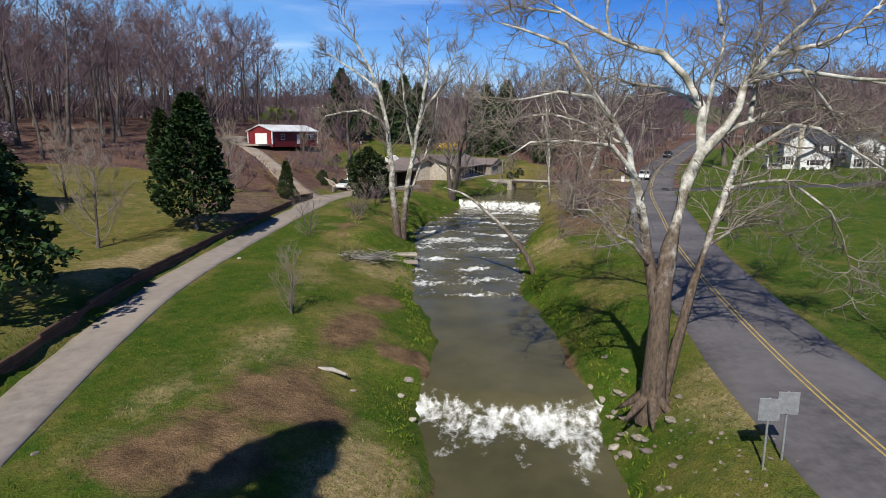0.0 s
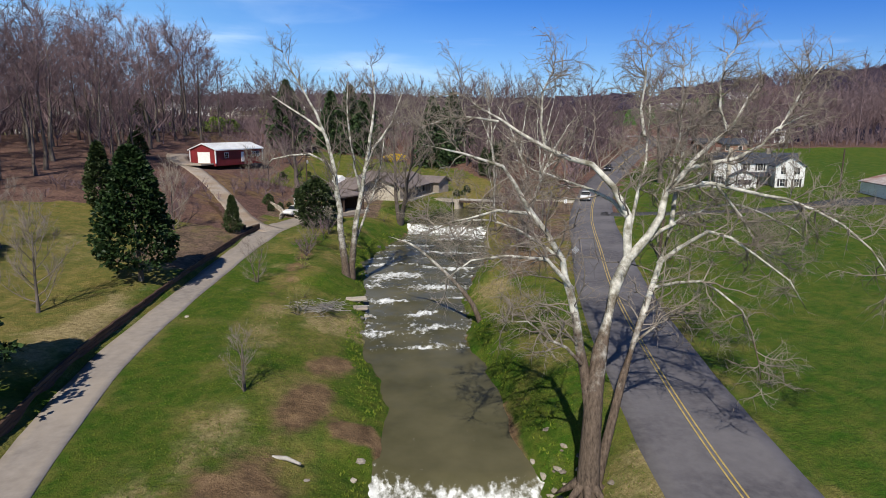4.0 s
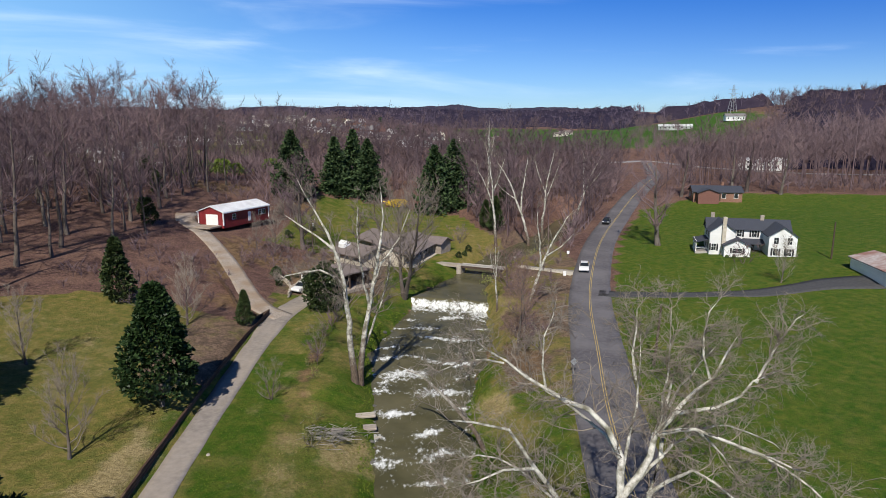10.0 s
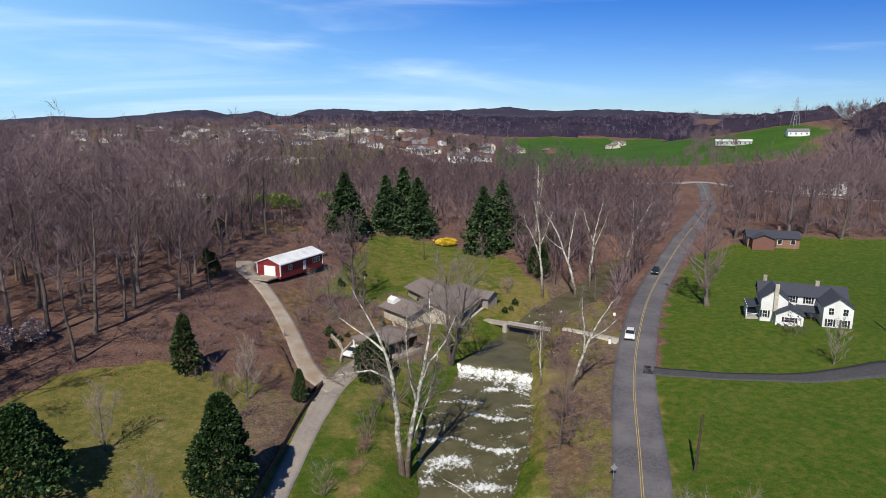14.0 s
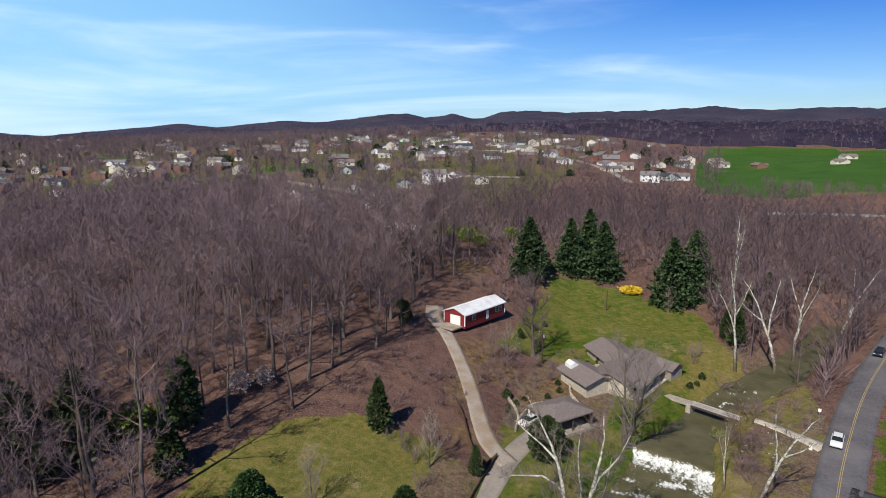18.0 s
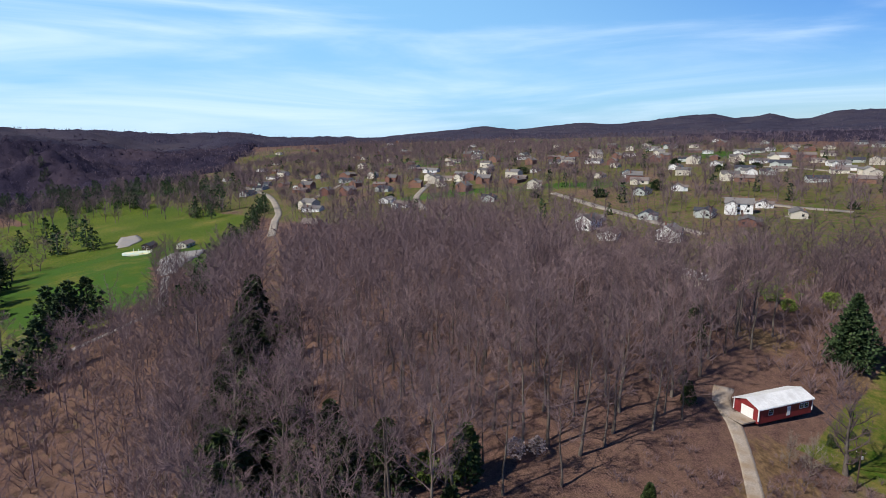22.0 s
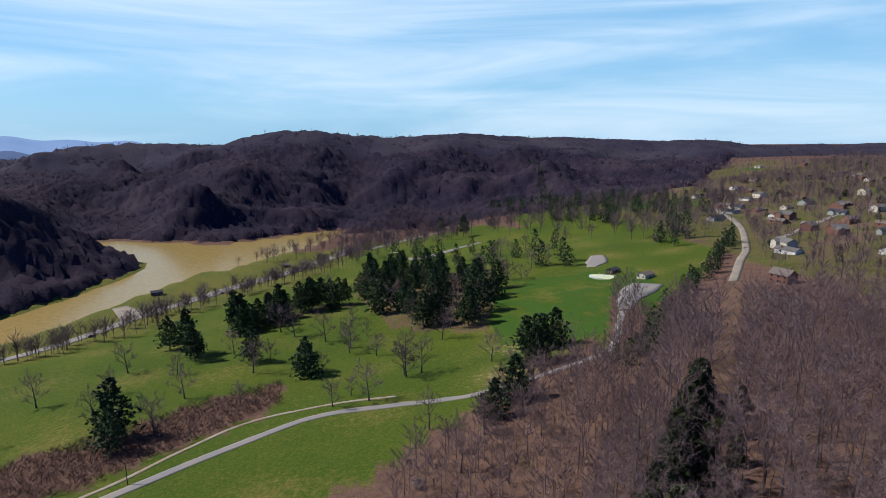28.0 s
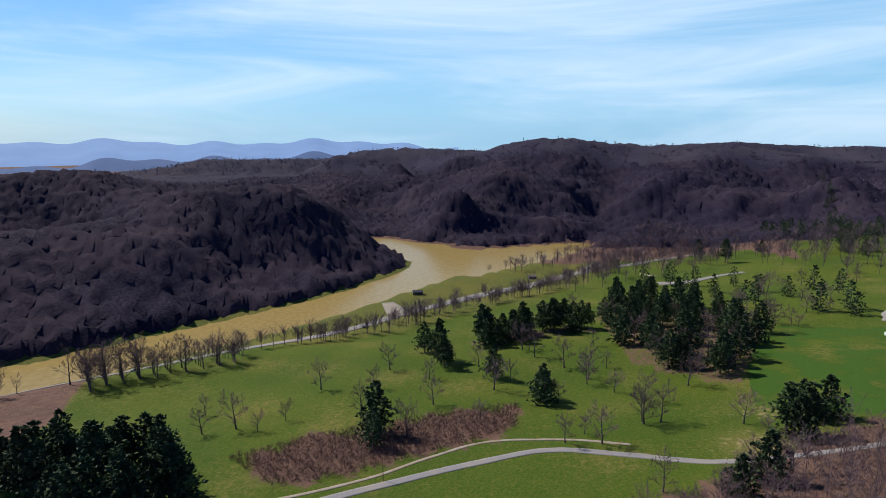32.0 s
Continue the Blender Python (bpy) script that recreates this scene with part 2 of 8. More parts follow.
def water_mat(name, deep, shallow, ripple=1.6, foam=False, rough=0.08):
    m, n, l, p = nodes_of(name)
    broad = noise_node(n, l, 0.22, 4, 0.55, True)
    col = ramp(n, l, broad.outputs[0], deep, shallow, 0.35, 0.68)
    p.inputs["Roughness"].default_value, p.inputs["Specular IOR Level"].default_value = rough, 0.3
    p.inputs["IOR"].default_value = 1.2 if foam else 1.33
    small = noise_node(n, l, ripple, 4, 0.6, True)
    relief(n, l, p, small.outputs[0], 0.12 if not foam else 0.3, 0.05)
    if foam:
        a = n.new("ShaderNodeAttribute")
        a.attribute_name = "foam"
        streak = noise_node(n, l, 2.1, 8, 0.68, True, (1.0, 0.6, 1.4))
        v = sums(n, l, "ADD", a.outputs["Fac"], sums(n, l, "MULTIPLY", sums(n, l, "SUBTRACT", streak.outputs[0], 0.5), 1.9))
        r = n.new("ShaderNodeMapRange")
        r.interpolation_type = "SMOOTHSTEP"
        r.inputs[1].default_value, r.inputs[2].default_value = 0.30, 0.86
        l.new(v, r.inputs[0])
        white = ramp(n, l, streak.outputs[0], (0.34, 0.35, 0.33), (0.82, 0.83, 0.82), 0.34, 0.66)
        col = blend(n, l, r.outputs[0], col, white)
        rr = n.new("ShaderNodeMapRange")
        rr.inputs[3].default_value, rr.inputs[4].default_value = rough, 0.6
        l.new(r.outputs[0], rr.inputs[0])
        l.new(rr.outputs[0], p.inputs["Roughness"])
    l.new(col, p.inputs["Base Color"])
    return m


def sycamore_mat(name="sycamore bark", brown_to=5.5, white_from=10.0, swing=10.0):
    """Brown, flaking bark low down, chalk-white limbs above with grey and olive patches."""
    m, n, l, p = nodes_of(name)
    co = n.new("ShaderNodeTexCoord")
    s = n.new("ShaderNodeSeparateXYZ")
    l.new(co.outputs["Object"], s.inputs[0])
    flake = noise_node(n, l, 1.5, 6, 0.65)
    fine = noise_node(n, l, 9.0, 4, 0.65, False, (1, 1, 0.35))
    up = sums(n, l, "ADD", s.outputs[2], sums(n, l, "MULTIPLY", sums(n, l, "SUBTRACT", flake.outputs[0], 0.5), swing))
    r = n.new("ShaderNodeMapRange")
    r.interpolation_type = "SMOOTHSTEP"
    r.inputs[1].default_value, r.inputs[2].default_value = brown_to, white_from
    l.new(up, r.inputs[0])
    brown = ramp(n, l, fine.outputs[0], (0.05, 0.036, 0.027), (0.165, 0.122, 0.092), 0.3, 0.7)
    pale = ramp(n, l, flake.outputs[0], (0.16, 0.15, 0.11), (0.60, 0.58, 0.52), 0.38, 0.60)
    l.new(blend(n, l, r.outputs[0], brown, pale), p.inputs["Base Color"])
    p.inputs["Roughness"].default_value, p.inputs["Specular IOR Level"].default_value = 0.85, 0.2
    relief(n, l, p, fine.outputs[0], 0.7, 0.05)
    return m


GROUND = ground_mat()
CREEK_WATER = water_mat("creek water", (0.066, 0.062, 0.032), (0.112, 0.101, 0.056), 1.6, True, 0.16)
LAKE_WATER = water_mat("muddy lake water", (0.30, 0.215, 0.075), (0.36, 0.265, 0.10), 0.5, False, 0.22)
ASPHALT = stuff_mat("worn asphalt", (0.066, 0.061, 0.068), (0.125, 0.116, 0.122), 2.2, 0.9, 0.25, 0.01, stain=(0.15, 0.14, 0.145), stain_scale=0.18, world_space=True)
DARK_ASPHALT = stuff_mat("dark asphalt", (0.04, 0.04, 0.042), (0.075, 0.073, 0.074), 2.5, 0.9, 0.25, 0.01, world_space=True)
TRAIL_MAT = stuff_mat("pale trail paving", (0.190, 0.165, 0.145), (0.290, 0.255, 0.225), 1.8, 0.9, 0.3, 0.01, stain=(0.34, 0.29, 0.24), stain_scale=0.1, world_space=True)
GRAVEL = stuff_mat("gravel", (0.21, 0.175, 0.145), (0.42, 0.365, 0.315), 5.0, 0.95, 0.6, 0.02, stain=(0.25, 0.18, 0.12), stain_scale=0.3, world_space=True)
GREY_GRAVEL = stuff_mat("grey gravel", (0.175, 0.165, 0.175), (0.29, 0.275, 0.285), 3.0, 0.95, 0.5, 0.02, stain=(0.28, 0.25, 0.23), stain_scale=0.1, world_space=True)
YELLOW = stuff_mat("yellow road paint", (0.34, 0.24, 0.07), (0.52, 0.39, 0.14), 3.0, 0.7, 0.1, 0.002, world_space=True)
SYCAMORE = sycamore_mat()
WHITE_SYCAMORE = sycamore_mat("pale sycamore bark", 1.0, 8.5, 9.0)
BARK = stuff_mat("grey-brown bark", (0.055, 0.043, 0.035), (0.145, 0.116, 0.097), 6.0, 0.9, 0.5, 0.03, stain=(0.15, 0.13, 0.115), stain_scale=0.8, vary=0.3, stretch=(1, 1, 0.3))
# Darker, violet-blue version of TWIG: distance haze is put into its colour.
HAZED_TWIG = stuff_mat("haze-tinted dark twigs of the hill woods", (0.068, 0.054, 0.076), (0.138, 0.109, 0.142), 0.02, 0.95, 0, vary=0.2, world_space=True, spec=0.1)
# Lighter, bluer copy of the canopy below; the haze over far ridges is painted in.
HAZED_CANOPY = stuff_mat("haze-tinted canopy of far ridges", (0.020, 0.020, 0.036), (0.060, 0.054, 0.084), 0.3, 0.95, 0.8, 1.0, stain=(0.060, 0.052, 0.070), stain_scale=0.008, world_space=True, spec=0.05)
# Near-black blue-violet base: shade among the crowns and some haze are coloured in.
SHADED_CANOPY = stuff_mat("leafless canopy", (0.010, 0.009, 0.021), (0.040, 0.033, 0.056), 0.4, 0.95, 0.8, 1.0, stain=(0.048, 0.036, 0.052), stain_scale=0.012, world_space=True, spec=0.05)
TWIG = stuff_mat("grey-brown twigs", (0.098, 0.067, 0.072), (0.216, 0.150, 0.160), 0.35, 0.9, 0, vary=0.4)
PALE_TWIG = stuff_mat("pale grey twigs", (0.135, 0.11, 0.09), (0.27, 0.23, 0.195), 0.8, 0.9, 0, vary=0.2)
RED_TWIG = stuff_mat("red-brown twigs", (0.105, 0.064, 0.050), (0.21, 0.132, 0.105), 0.5, 0.9, 0, vary=0.25)
BUDS = stuff_mat("yellow-green buds", (0.13, 0.14, 0.03), (0.25, 0.25, 0.07), 0.6, 0.8, 0, vary=0.25)
PINE_LEAF = leaf_mat("pine needles", (0.018, 0.036, 0.016), (0.068, 0.105, 0.042), 0.65, 0.15)
MAGNOLIA_LEAF = leaf_mat("magnolia leaves", (0.010, 0.026, 0.008), (0.05, 0.090, 0.028), 0.5, 0.2)
CEDAR_LEAF = leaf_mat("cedar foliage", (0.018, 0.034, 0.010), (0.06, 0.085, 0.026))
FRESH_LEAF = leaf_mat("fresh green leaves", (0.07, 0.12, 0.015), (0.20, 0.26, 0.05))
YELLOW_BLOOM = leaf_mat("forsythia blossom", (0.45, 0.32, 0.02), (0.75, 0.55, 0.04))
WHITE_BLOOM = leaf_mat("pale blossom", (0.26, 0.20, 0.20), (0.46, 0.38, 0.38))

# ---- the lie of the land ----
LAKE = -60.0
CREEK = np.array([(3.0, -40), (2.2, 8), (1.9, 20), (1.8, 28), (1.8, 36), (0.3, 44), (-0.2, 52), (-0.3, 61), (1.0, 75), (2.5, 84.5), (4.0, 92.5),
                  (4.6, 97), (6.4, 104), (10.0, 112), (12.6, 119), (19.5, 129), (27, 140), (36, 158), (46, 182)], float)
HALF = np.array([3.2, 3.2, 3.2, 4.2, 3.6, 4.0, 4.5, 4.8, 7.8, 7.2, 6.4, 6.5, 4.8, 3.9, 3.2, 4.6, 4.5, 4.0, 3.5])
ROAD = np.array([(12.5, -60), (13.0, 0), (13.0, 20), (14.6, 36), (17.2, 52), (20.6, 67), (25.3, 87), (31.5, 107), (40.0, 130), (52, 156), (66, 184), (80, 211), (94, 242), (108, 273), (128, 330), (142, 374)], float)
TRAIL = np.array([(-8.0, -20), (-12.6, 4), (-16.2, 18.5), (-18.2, 28), (-20.0, 39), (-20.5, 52), (-20.7, 63), (-20.8, 74), (-20.2, 85), (-18.4, 93), (-15.5, 98)], float)
DRIVE = np.array([(-19.8, 84), (-23.5, 87.5), (-26.6, 92), (-31.5, 102), (-37, 112), (-44, 123), (-50, 130), (-52, 136)], float)
RIDGES = [  # two ends, top, width
    (560, 400, 372, 560, 60, 170), (374, 1087, -160, 1139, 60, 230), (-1827, 813, -1999, 70, 58, 420),
    (-1649, 57, -1586, -455, 76, 310), (-1130, -370, -1190, -420, 36, 170), (-1826, -524, -1645, -950, 50, 340),
    (-560, -575, -640, -510, 42, 130), (-330, -640, -400, -620, 4, 130), (-760, -1060, -600, -1150, 36, 200), (-930, -880, -850, -980, 6, 200), (-1180, -760, -1420, -980, -8, 260), (-2290, -1600, -1980, -1980, -12, 380)]
# the broken crest of the far northern ridges: bearing west of north, top
CREST_AT = [-60, -24, -15, -12.5, -9, -5.3, -4, 1, 8.8, 12.5, 15, 16.2, 17.4, 19, 20.5, 22.2, 23.1, 26.2, 28, 29.9, 31.9, 33.9, 37.4, 38.9, 41.3, 43.1, 45.2, 47.1, 49.4, 52, 55.7, 59, 64, 72]
CREST_TOP = [80, 105, 140, 146, 138, 146, 160, 145, 138, 150, 140, 112, 108, 140, 122, 114, 138, 128, 114, 102, 90, 104, 86, 74, 66, 91, 71, 63, 54, 38, 27, 10, -6, -20]
SHORE = np.array([(-150, -470), (-215, -445), (-285, -412), (-380, -370), (-480, -336), (-560, -318), (-640, -305), (-720, -300)], float)
SHORE_HALF = np.array([26, 27, 28, 28, 26, 24, 30, 40], float)
BAY = np.array([(-700, -300), (-762, -322), (-788, -395), (-806, -470)], float)
BAY_HALF = np.array([40, 52, 52, 48], float)
COVE = np.array([(-700, -280), (-772, -268), (-850, -212), (-925, -172)], float)
COVE_HALF = np.array([42, 58, 40, 16], float)


def smooth(a, b, v):
    s = np.clip((np.asarray(v, float) - a) / (b - a), 0, 1)
    return s * s * (3 - 2 * s)


def along(line, x, y):
    """For points: the distance from a line, the place along it (in vertices) and the side (+: to the right of its way)."""
    x, y = np.asarray(x, float), np.asarray(y, float)
    best, where, side = np.full(x.shape, 1e9), np.zeros(x.shape), np.zeros(x.shape)
    for k in range(len(line) - 1):
        (ax, ay), (bx, by) = line[k], line[k + 1]
        dx, dy = bx - ax, by - ay
        s = np.clip(((x - ax) * dx + (y - ay) * dy) / (dx * dx + dy * dy), 0, 1)
        ex, ey = x - ax - s * dx, y - ay - s * dy
        d = np.hypot(ex, ey)
        m = d < best
        best, where, side = np.where(m, d, best), np.where(m, k + s, where), np.where(m, np.sign(ex * dy - ey * dx), side)
    return best, where, side


def at_index(values, where):
    return np.interp(where, np.arange(len(values)), values)


def waves(x, y, size, seed):
    """Cheap smooth noise, about -1 to 1."""
    r = np.random.RandomState(seed)
    total = 0
    for k in range(6):
        a, p = r.uniform(0, 2 * np.pi), r.uniform(0, 2 * np.pi)
        s = size * r.uniform(0.6, 1.6)
        total = total + np.sin((np.cos(a) * x + np.sin(a) * y) * 2 * np.pi / s + p + 0.8 * np.sin((np.sin(a) * x - np.cos(a) * y) * 2 * np.pi / (s * 1.7) + 2 * p))
    return total / 3.2


def warp(x, y):
    """The falls' crests bow and slant across the creek."""
    low = np.exp(-((y - 28.0) / 5.0) ** 4) * -0.075 * np.clip(x - 3.0, -6, 6) ** 2
    top = np.exp(-((y - 97.0) / 8.0) ** 4) * 0.33 * np.clip(x - 4.5, -8, 8)
    return y + low + top


def water_level(y):
    """The creek's surface: two falls, a stair of low ledges between them, and ledges above the bridge."""
    y = np.asarray(y, float)
    z = np.interp(y, [-40, 26.6, 28.0, 46, 47, 91, 95.7, 97.1, 118, 122, 123.5, 128, 129.5, 190], [-3.8, -3.7, -3.05, -3.0, -2.95, -2.35, -2.2, -1.0, -0.95, -0.85, -0.6, -0.55, -0.3, 0.6])
    return z + np.where((y > 46) & (y < 91), 0.07 * (np.abs(((y - 46) / 4.5) % 1 - 0.5) * 2) ** 3, 0)


def raw_height(x, y):
    x, y = np.asarray(x, float), np.asarray(y, float)
    u = np.where(x < 0, np.tanh(x / 900), 0.25 * np.tanh(x / 225))
    v = np.tanh(y / 900)
    far = -3.9 + 27.5 * u + 68.8 * v - 49.2 * u * u - 75.2 * u * v - 9.1 * v * v
    far = far + 7.5 * np.exp(-((x + 135) ** 2 + (y - 130) ** 2) / 95 ** 2) + 5 * np.exp(-((x + 200) ** 2 + (y - 75) ** 2) / 60 ** 2)
    far = far + 4.5 * np.exp(-((x + 28) ** 2 + (y - 172) ** 2) / 42 ** 2)
    far = far - 5 * np.exp(-((x + 310) ** 2 + (y - 5) ** 2) / 90 ** 2) 
    east = smooth(-120, 60, x)
    far = far - east * (12 * np.exp(-((y - 340) / 110) ** 2) + 11 * np.exp(-((y - 540) / 140) ** 2) + 14 * np.exp(-((y - 780) / 170) ** 2))
    near = -1.2 + 0.022 * (np.clip(y, -60, 300) - 20) + 0.05 * np.maximum(0, x - 8) + np.maximum(0, -x - 22) * (0.1 + 0.0013 * (np.clip(y, 0, 200) - 20))
    w = np.exp(-(np.hypot(x * (np.where(x < 0, 1.25, 0.85)), y - 85) / 120) ** 6)
    z = far * (1 - w) + near * w
    z = z + (1 - w) * 1.5 * waves(x, y, 160, 3) * smooth(100, 400, np.hypot(x, y)) + 0.12 * waves(x, y, 17, 4) + 0.05 * waves(x, y, 6, 9)
    for ax, ay, bx, by, top, width in RIDGES:
        dx, dy = bx - ax, by - ay
        s = ((x - ax) * dx + (y - ay) * dy) / (dx * dx + dy * dy)
        t = np.clip(s, 0, 1)
        d = np.hypot(x - ax - t * dx, y - ay - t * dy) / width
        d = d * np.clip(1 + (1 - smooth(-600, -300, x)) * (0.24 * waves(x, y, 300, 7) + 0.14 * waves(x, y, 130, 8)), 0.6, 1.6)
        g = np.exp(-d * d)
        z = z + np.maximum(0, top + 9 * waves(x, y, 420, 5) * np.clip(top / 60, 0.2, 1) - z) * g
    r, bearing = np.hypot(x, y), np.degrees(np.arctan2(-x, y))
    z = z - 55 * smooth(1300, 3600, r) * smooth(40, 54, bearing) * (1 - smooth(64, 76, bearing))
    z = z + np.maximum(0, np.interp(bearing, CREST_AT, CREST_TOP) - z) * np.exp(-((r - 3000) / 560) ** 2) * smooth(-60, -20, bearing) * (1 - smooth(62, 74, bearing))
    # the lake and the river that feeds it
    e = np.full(x.shape, 1e9)
    for line, half in ((SHORE, SHORE_HALF), (BAY, BAY_HALF), (COVE, COVE_HALF)):
        d, k, _ = along(line, x, y)
        e = np.minimum(e, d - at_index(half, k))
    s = smooth(0, 45, e)
    z = np.where(e < 45, np.minimum(z, LAKE + 3.5) * (1 - s) + z * s, z)
    z = np.where(e < 12, LAKE - 3 + 5.5 * smooth(-4, 12, e), z)
    z = np.where((np.hypot(x + 600, y + 300) < 1500) & (z < LAKE + 2) & (e > 9), LAKE + 2 + 0.3 * waves(x, y, 30, 11), z)
    z = np.maximum(z, LAKE - 3)
    return z


ROAD_Z, TRAIL_Z, DRIVE_Z = (raw_height(*a.T) for a in (ROAD, TRAIL, DRIVE))
ROAD_Z[:6] = [-1.3, -1.05, -0.75, -0.35, 0.1, 0.5]


def height(x, y):
    x, y = np.asarray(x, float), np.asarray(y, float)
    z = raw_height(x, y)
    for line, tops, half, soft in ((ROAD, ROAD_Z, 3.6, 5), (TRAIL, TRAIL_Z, 1.6, 2.0), (DRIVE, DRIVE_Z, 1.7, 2.5)):
        d, k, _ = along(line, x, y)
        s = smooth(half, half + soft, d)
        z = z * s + at_index(tops, k) * (1 - s)
    # the bank above the trail, held by the low wall
    d, k, side = along(TRAIL, x, y)
    z = z + 0.75 * smooth(1.75, 2.3, d) * (1 - smooth(5, 14, d)) * (side < 0) * smooth(-10, 0, y) * (1 - smooth(80, 84, y))
    # the creek's bed and banks
    d, k, side = along(CREEK, x, y)
    half = at_index(HALF, k) + 0.45 * waves(x, y, 7, 12)
    level = water_level(warp(x, y))
    e = d - half
    wide = np.where(side < 0, 11.0, 5.0) * np.where(y > 60, 0.6, 1.0)
    edge = level + 0.28 + 0.12 * waves(x, y, 3.1, 13)
    z = np.where(e < wide, np.minimum(z, edge + 0.05) + (np.maximum(z - edge - 0.05, 0)) * smooth(-1.0, 1.0, 2 * (np.clip(e, 0, None) / wide) ** 0.7 - 1), z)
    z = np.where(e < 0.5, (level - 0.55) + (edge - level + 0.55) * smooth(-0.9, 0.5, e), z)
    return z


def lines(spans):
    """Grid lines from (start, end, step) spans."""
    out = []
    for a, b, step in spans:
        out += list(np.arange(a, b, step))
    return np.array(out + [spans[-1][1]], float)


GX = lines([(-4700, -2300, 160), (-2300, -1300, 60), (-1300, -520, 26), (-520, -160, 12), (-160, -60, 5), (-60, -26, 1.6), (-26, 34, 0.8), (34, 90, 2.5), (90, 200, 9), (200, 700, 35), (700, 1900, 150)])
GY = lines([(-4400, -2000, 200), (-2000, -900, 70), (-900, -420, 22), (-420, -60, 11), (-60, 8, 4), (8, 62, 0.8), (62, 140, 1.1), (140, 200, 3), (200, 420, 8), (420, 900, 22), (900, 1500, 50), (1500, 4200, 140)])
GZ = height(*np.meshgrid(GX, GY))


def ground(x, y):
    """The height of the ground sheet, as it is meshed."""
    x, y = np.asarray(x, float), np.asarray(y, float)
    i, j = np.clip(np.searchsorted(GX, x) - 1, 0, len(GX) - 2), np.clip(np.searchsorted(GY, y) - 1, 0, len(GY) - 2)
    u, v = (x - GX[i]) / (GX[i + 1] - GX[i]), (y - GY[j]) / (GY[j + 1] - GY[j])
    return (GZ[j, i] * (1 - u) + GZ[j, i + 1] * u) * (1 - v) + (GZ[j + 1, i] * (1 - u) + GZ[j + 1, i + 1] * u) * v

# ---- meshes from arrays ----
def mesh_of(name, verts, faces, mats, smooth_shade=False, loop=None):
    """A mesh from an array of vertices and an array (or list) of faces."""
    me = bpy.data.meshes.new(name)
    v = np.asarray(verts, np.float32)
    f = np.asarray(faces, np.int32)
    me.vertices.add(len(v))
    me.vertices.foreach_set("co", v.ravel())
    k = f.shape[1]
    me.loops.add(f.size)
    me.loops.foreach_set("vertex_index", f.ravel())
    me.polygons.add(len(f))
    me.polygons.foreach_set("loop_start", np.arange(0, f.size, k, dtype=np.int32))
    if smooth_shade:
        me.polygons.foreach_set("use_smooth", np.ones(len(f), bool))
    for m in mats if isinstance(mats, (list, tuple)) else [mats]:
        me.materials.append(m)
    me.update(calc_edges=True)
    return me


def put(name, me, parent=None, label="", category="", group="", kind=""):
    ob = new(name, me)
    if parent is not None:
        ob.parent = parent
    return tagged(ob, label, category, group, kind)


def part(name, bm, material, parent, label=""):
    """One bmesh as one mesh object under a thing or a part."""
    me = bpy.data.meshes.new(name)
    bm.to_mesh(me)
    bm.free()
    me.materials.append(material)
    return put(name, me, parent, label)


def thing(name, m, label, category, group="", kind=""):
    ob = new(name)
    ob.empty_display_size = 0.3
    ob.matrix_world = m
    return tagged(ob, label, category, group, kind)


def spline(line, step):
    """Points along a smooth curve through the line's points."""
    line = np.asarray(line, float)
    p = np.vstack([2 * line[0] - line[1], line, 2 * line[-1] - line[-2]])
    out = []
    for k in range(1, len(p) - 2):
        n = max(1, int(np.linalg.norm(p[k + 1] - p[k]) / step))
        for s in np.arange(n) / n:
            a, b, c, d = p[k - 1], p[k], p[k + 1], p[k + 2]
            out.append(0.5 * (2 * b + (c - a) * s + (2 * a - 5 * b + 4 * c - d) * s * s + (3 * b - a - 3 * c + d) * s ** 3))
    out.append(p[-2])
    return np.array(out)


def ribbon(name, line, widths, material, lift=0.05, step=2.0, across=5, offset=0.0, wobble=0.0, thick=0.25, spans=None):
    """A paved strip that lies on the ground, with edges that go down into it."""
    c = spline(line, step)
    d = np.gradient(c, axis=0)
    d /= np.linalg.norm(d, axis=1, keepdims=True)
    n = np.stack([d[:, 1], -d[:, 0]], -1)
    w = np.interp(np.linspace(0, 1, len(c)), np.linspace(0, 1, len(widths)), widths) / 2
    verts, faces = [], []
    ks = np.linspace(-1, 1, across)
    for i in range(len(c)):
        ww = w[i] * (1 + wobble * waves(c[i, 0], c[i, 1], 5.0, 21))
        row = [c[i] + n[i] * (offset + ww * k) for k in ks]
        z = [float(ground(*q)) + lift for q in row]
        row, z = [row[0]] + row + [row[-1]], [z[0] - thick] + z + [z[-1] - thick]
        verts += [(*q, h) for q, h in zip(row, z)]
    m = across + 2
    for i in range(len(c) - 1):
        if spans and not any(a <= (i / (len(c) - 1)) % 1 <= b for a, b in spans):
            continue
        for k in range(m - 1):
            faces.append((i * m + k, i * m + k + 1, (i + 1) * m + k + 1, (i + 1) * m + k))
    return mesh_of(name, verts, faces, material)


# ---- ground ----
def inside(poly, x, y):
    """Which points lie inside a polygon."""
    x, y = np.asarray(x, float), np.asarray(y, float)
    hit = np.zeros(x.shape, bool)
    for (ax, ay), (bx, by) in zip(poly, poly[1:] + poly[:1]):
        hit ^= ((ay > y) != (by > y)) & (x < (bx - ax) * (y - ay) / (by - ay + 1e-9) + ax)
    return hit


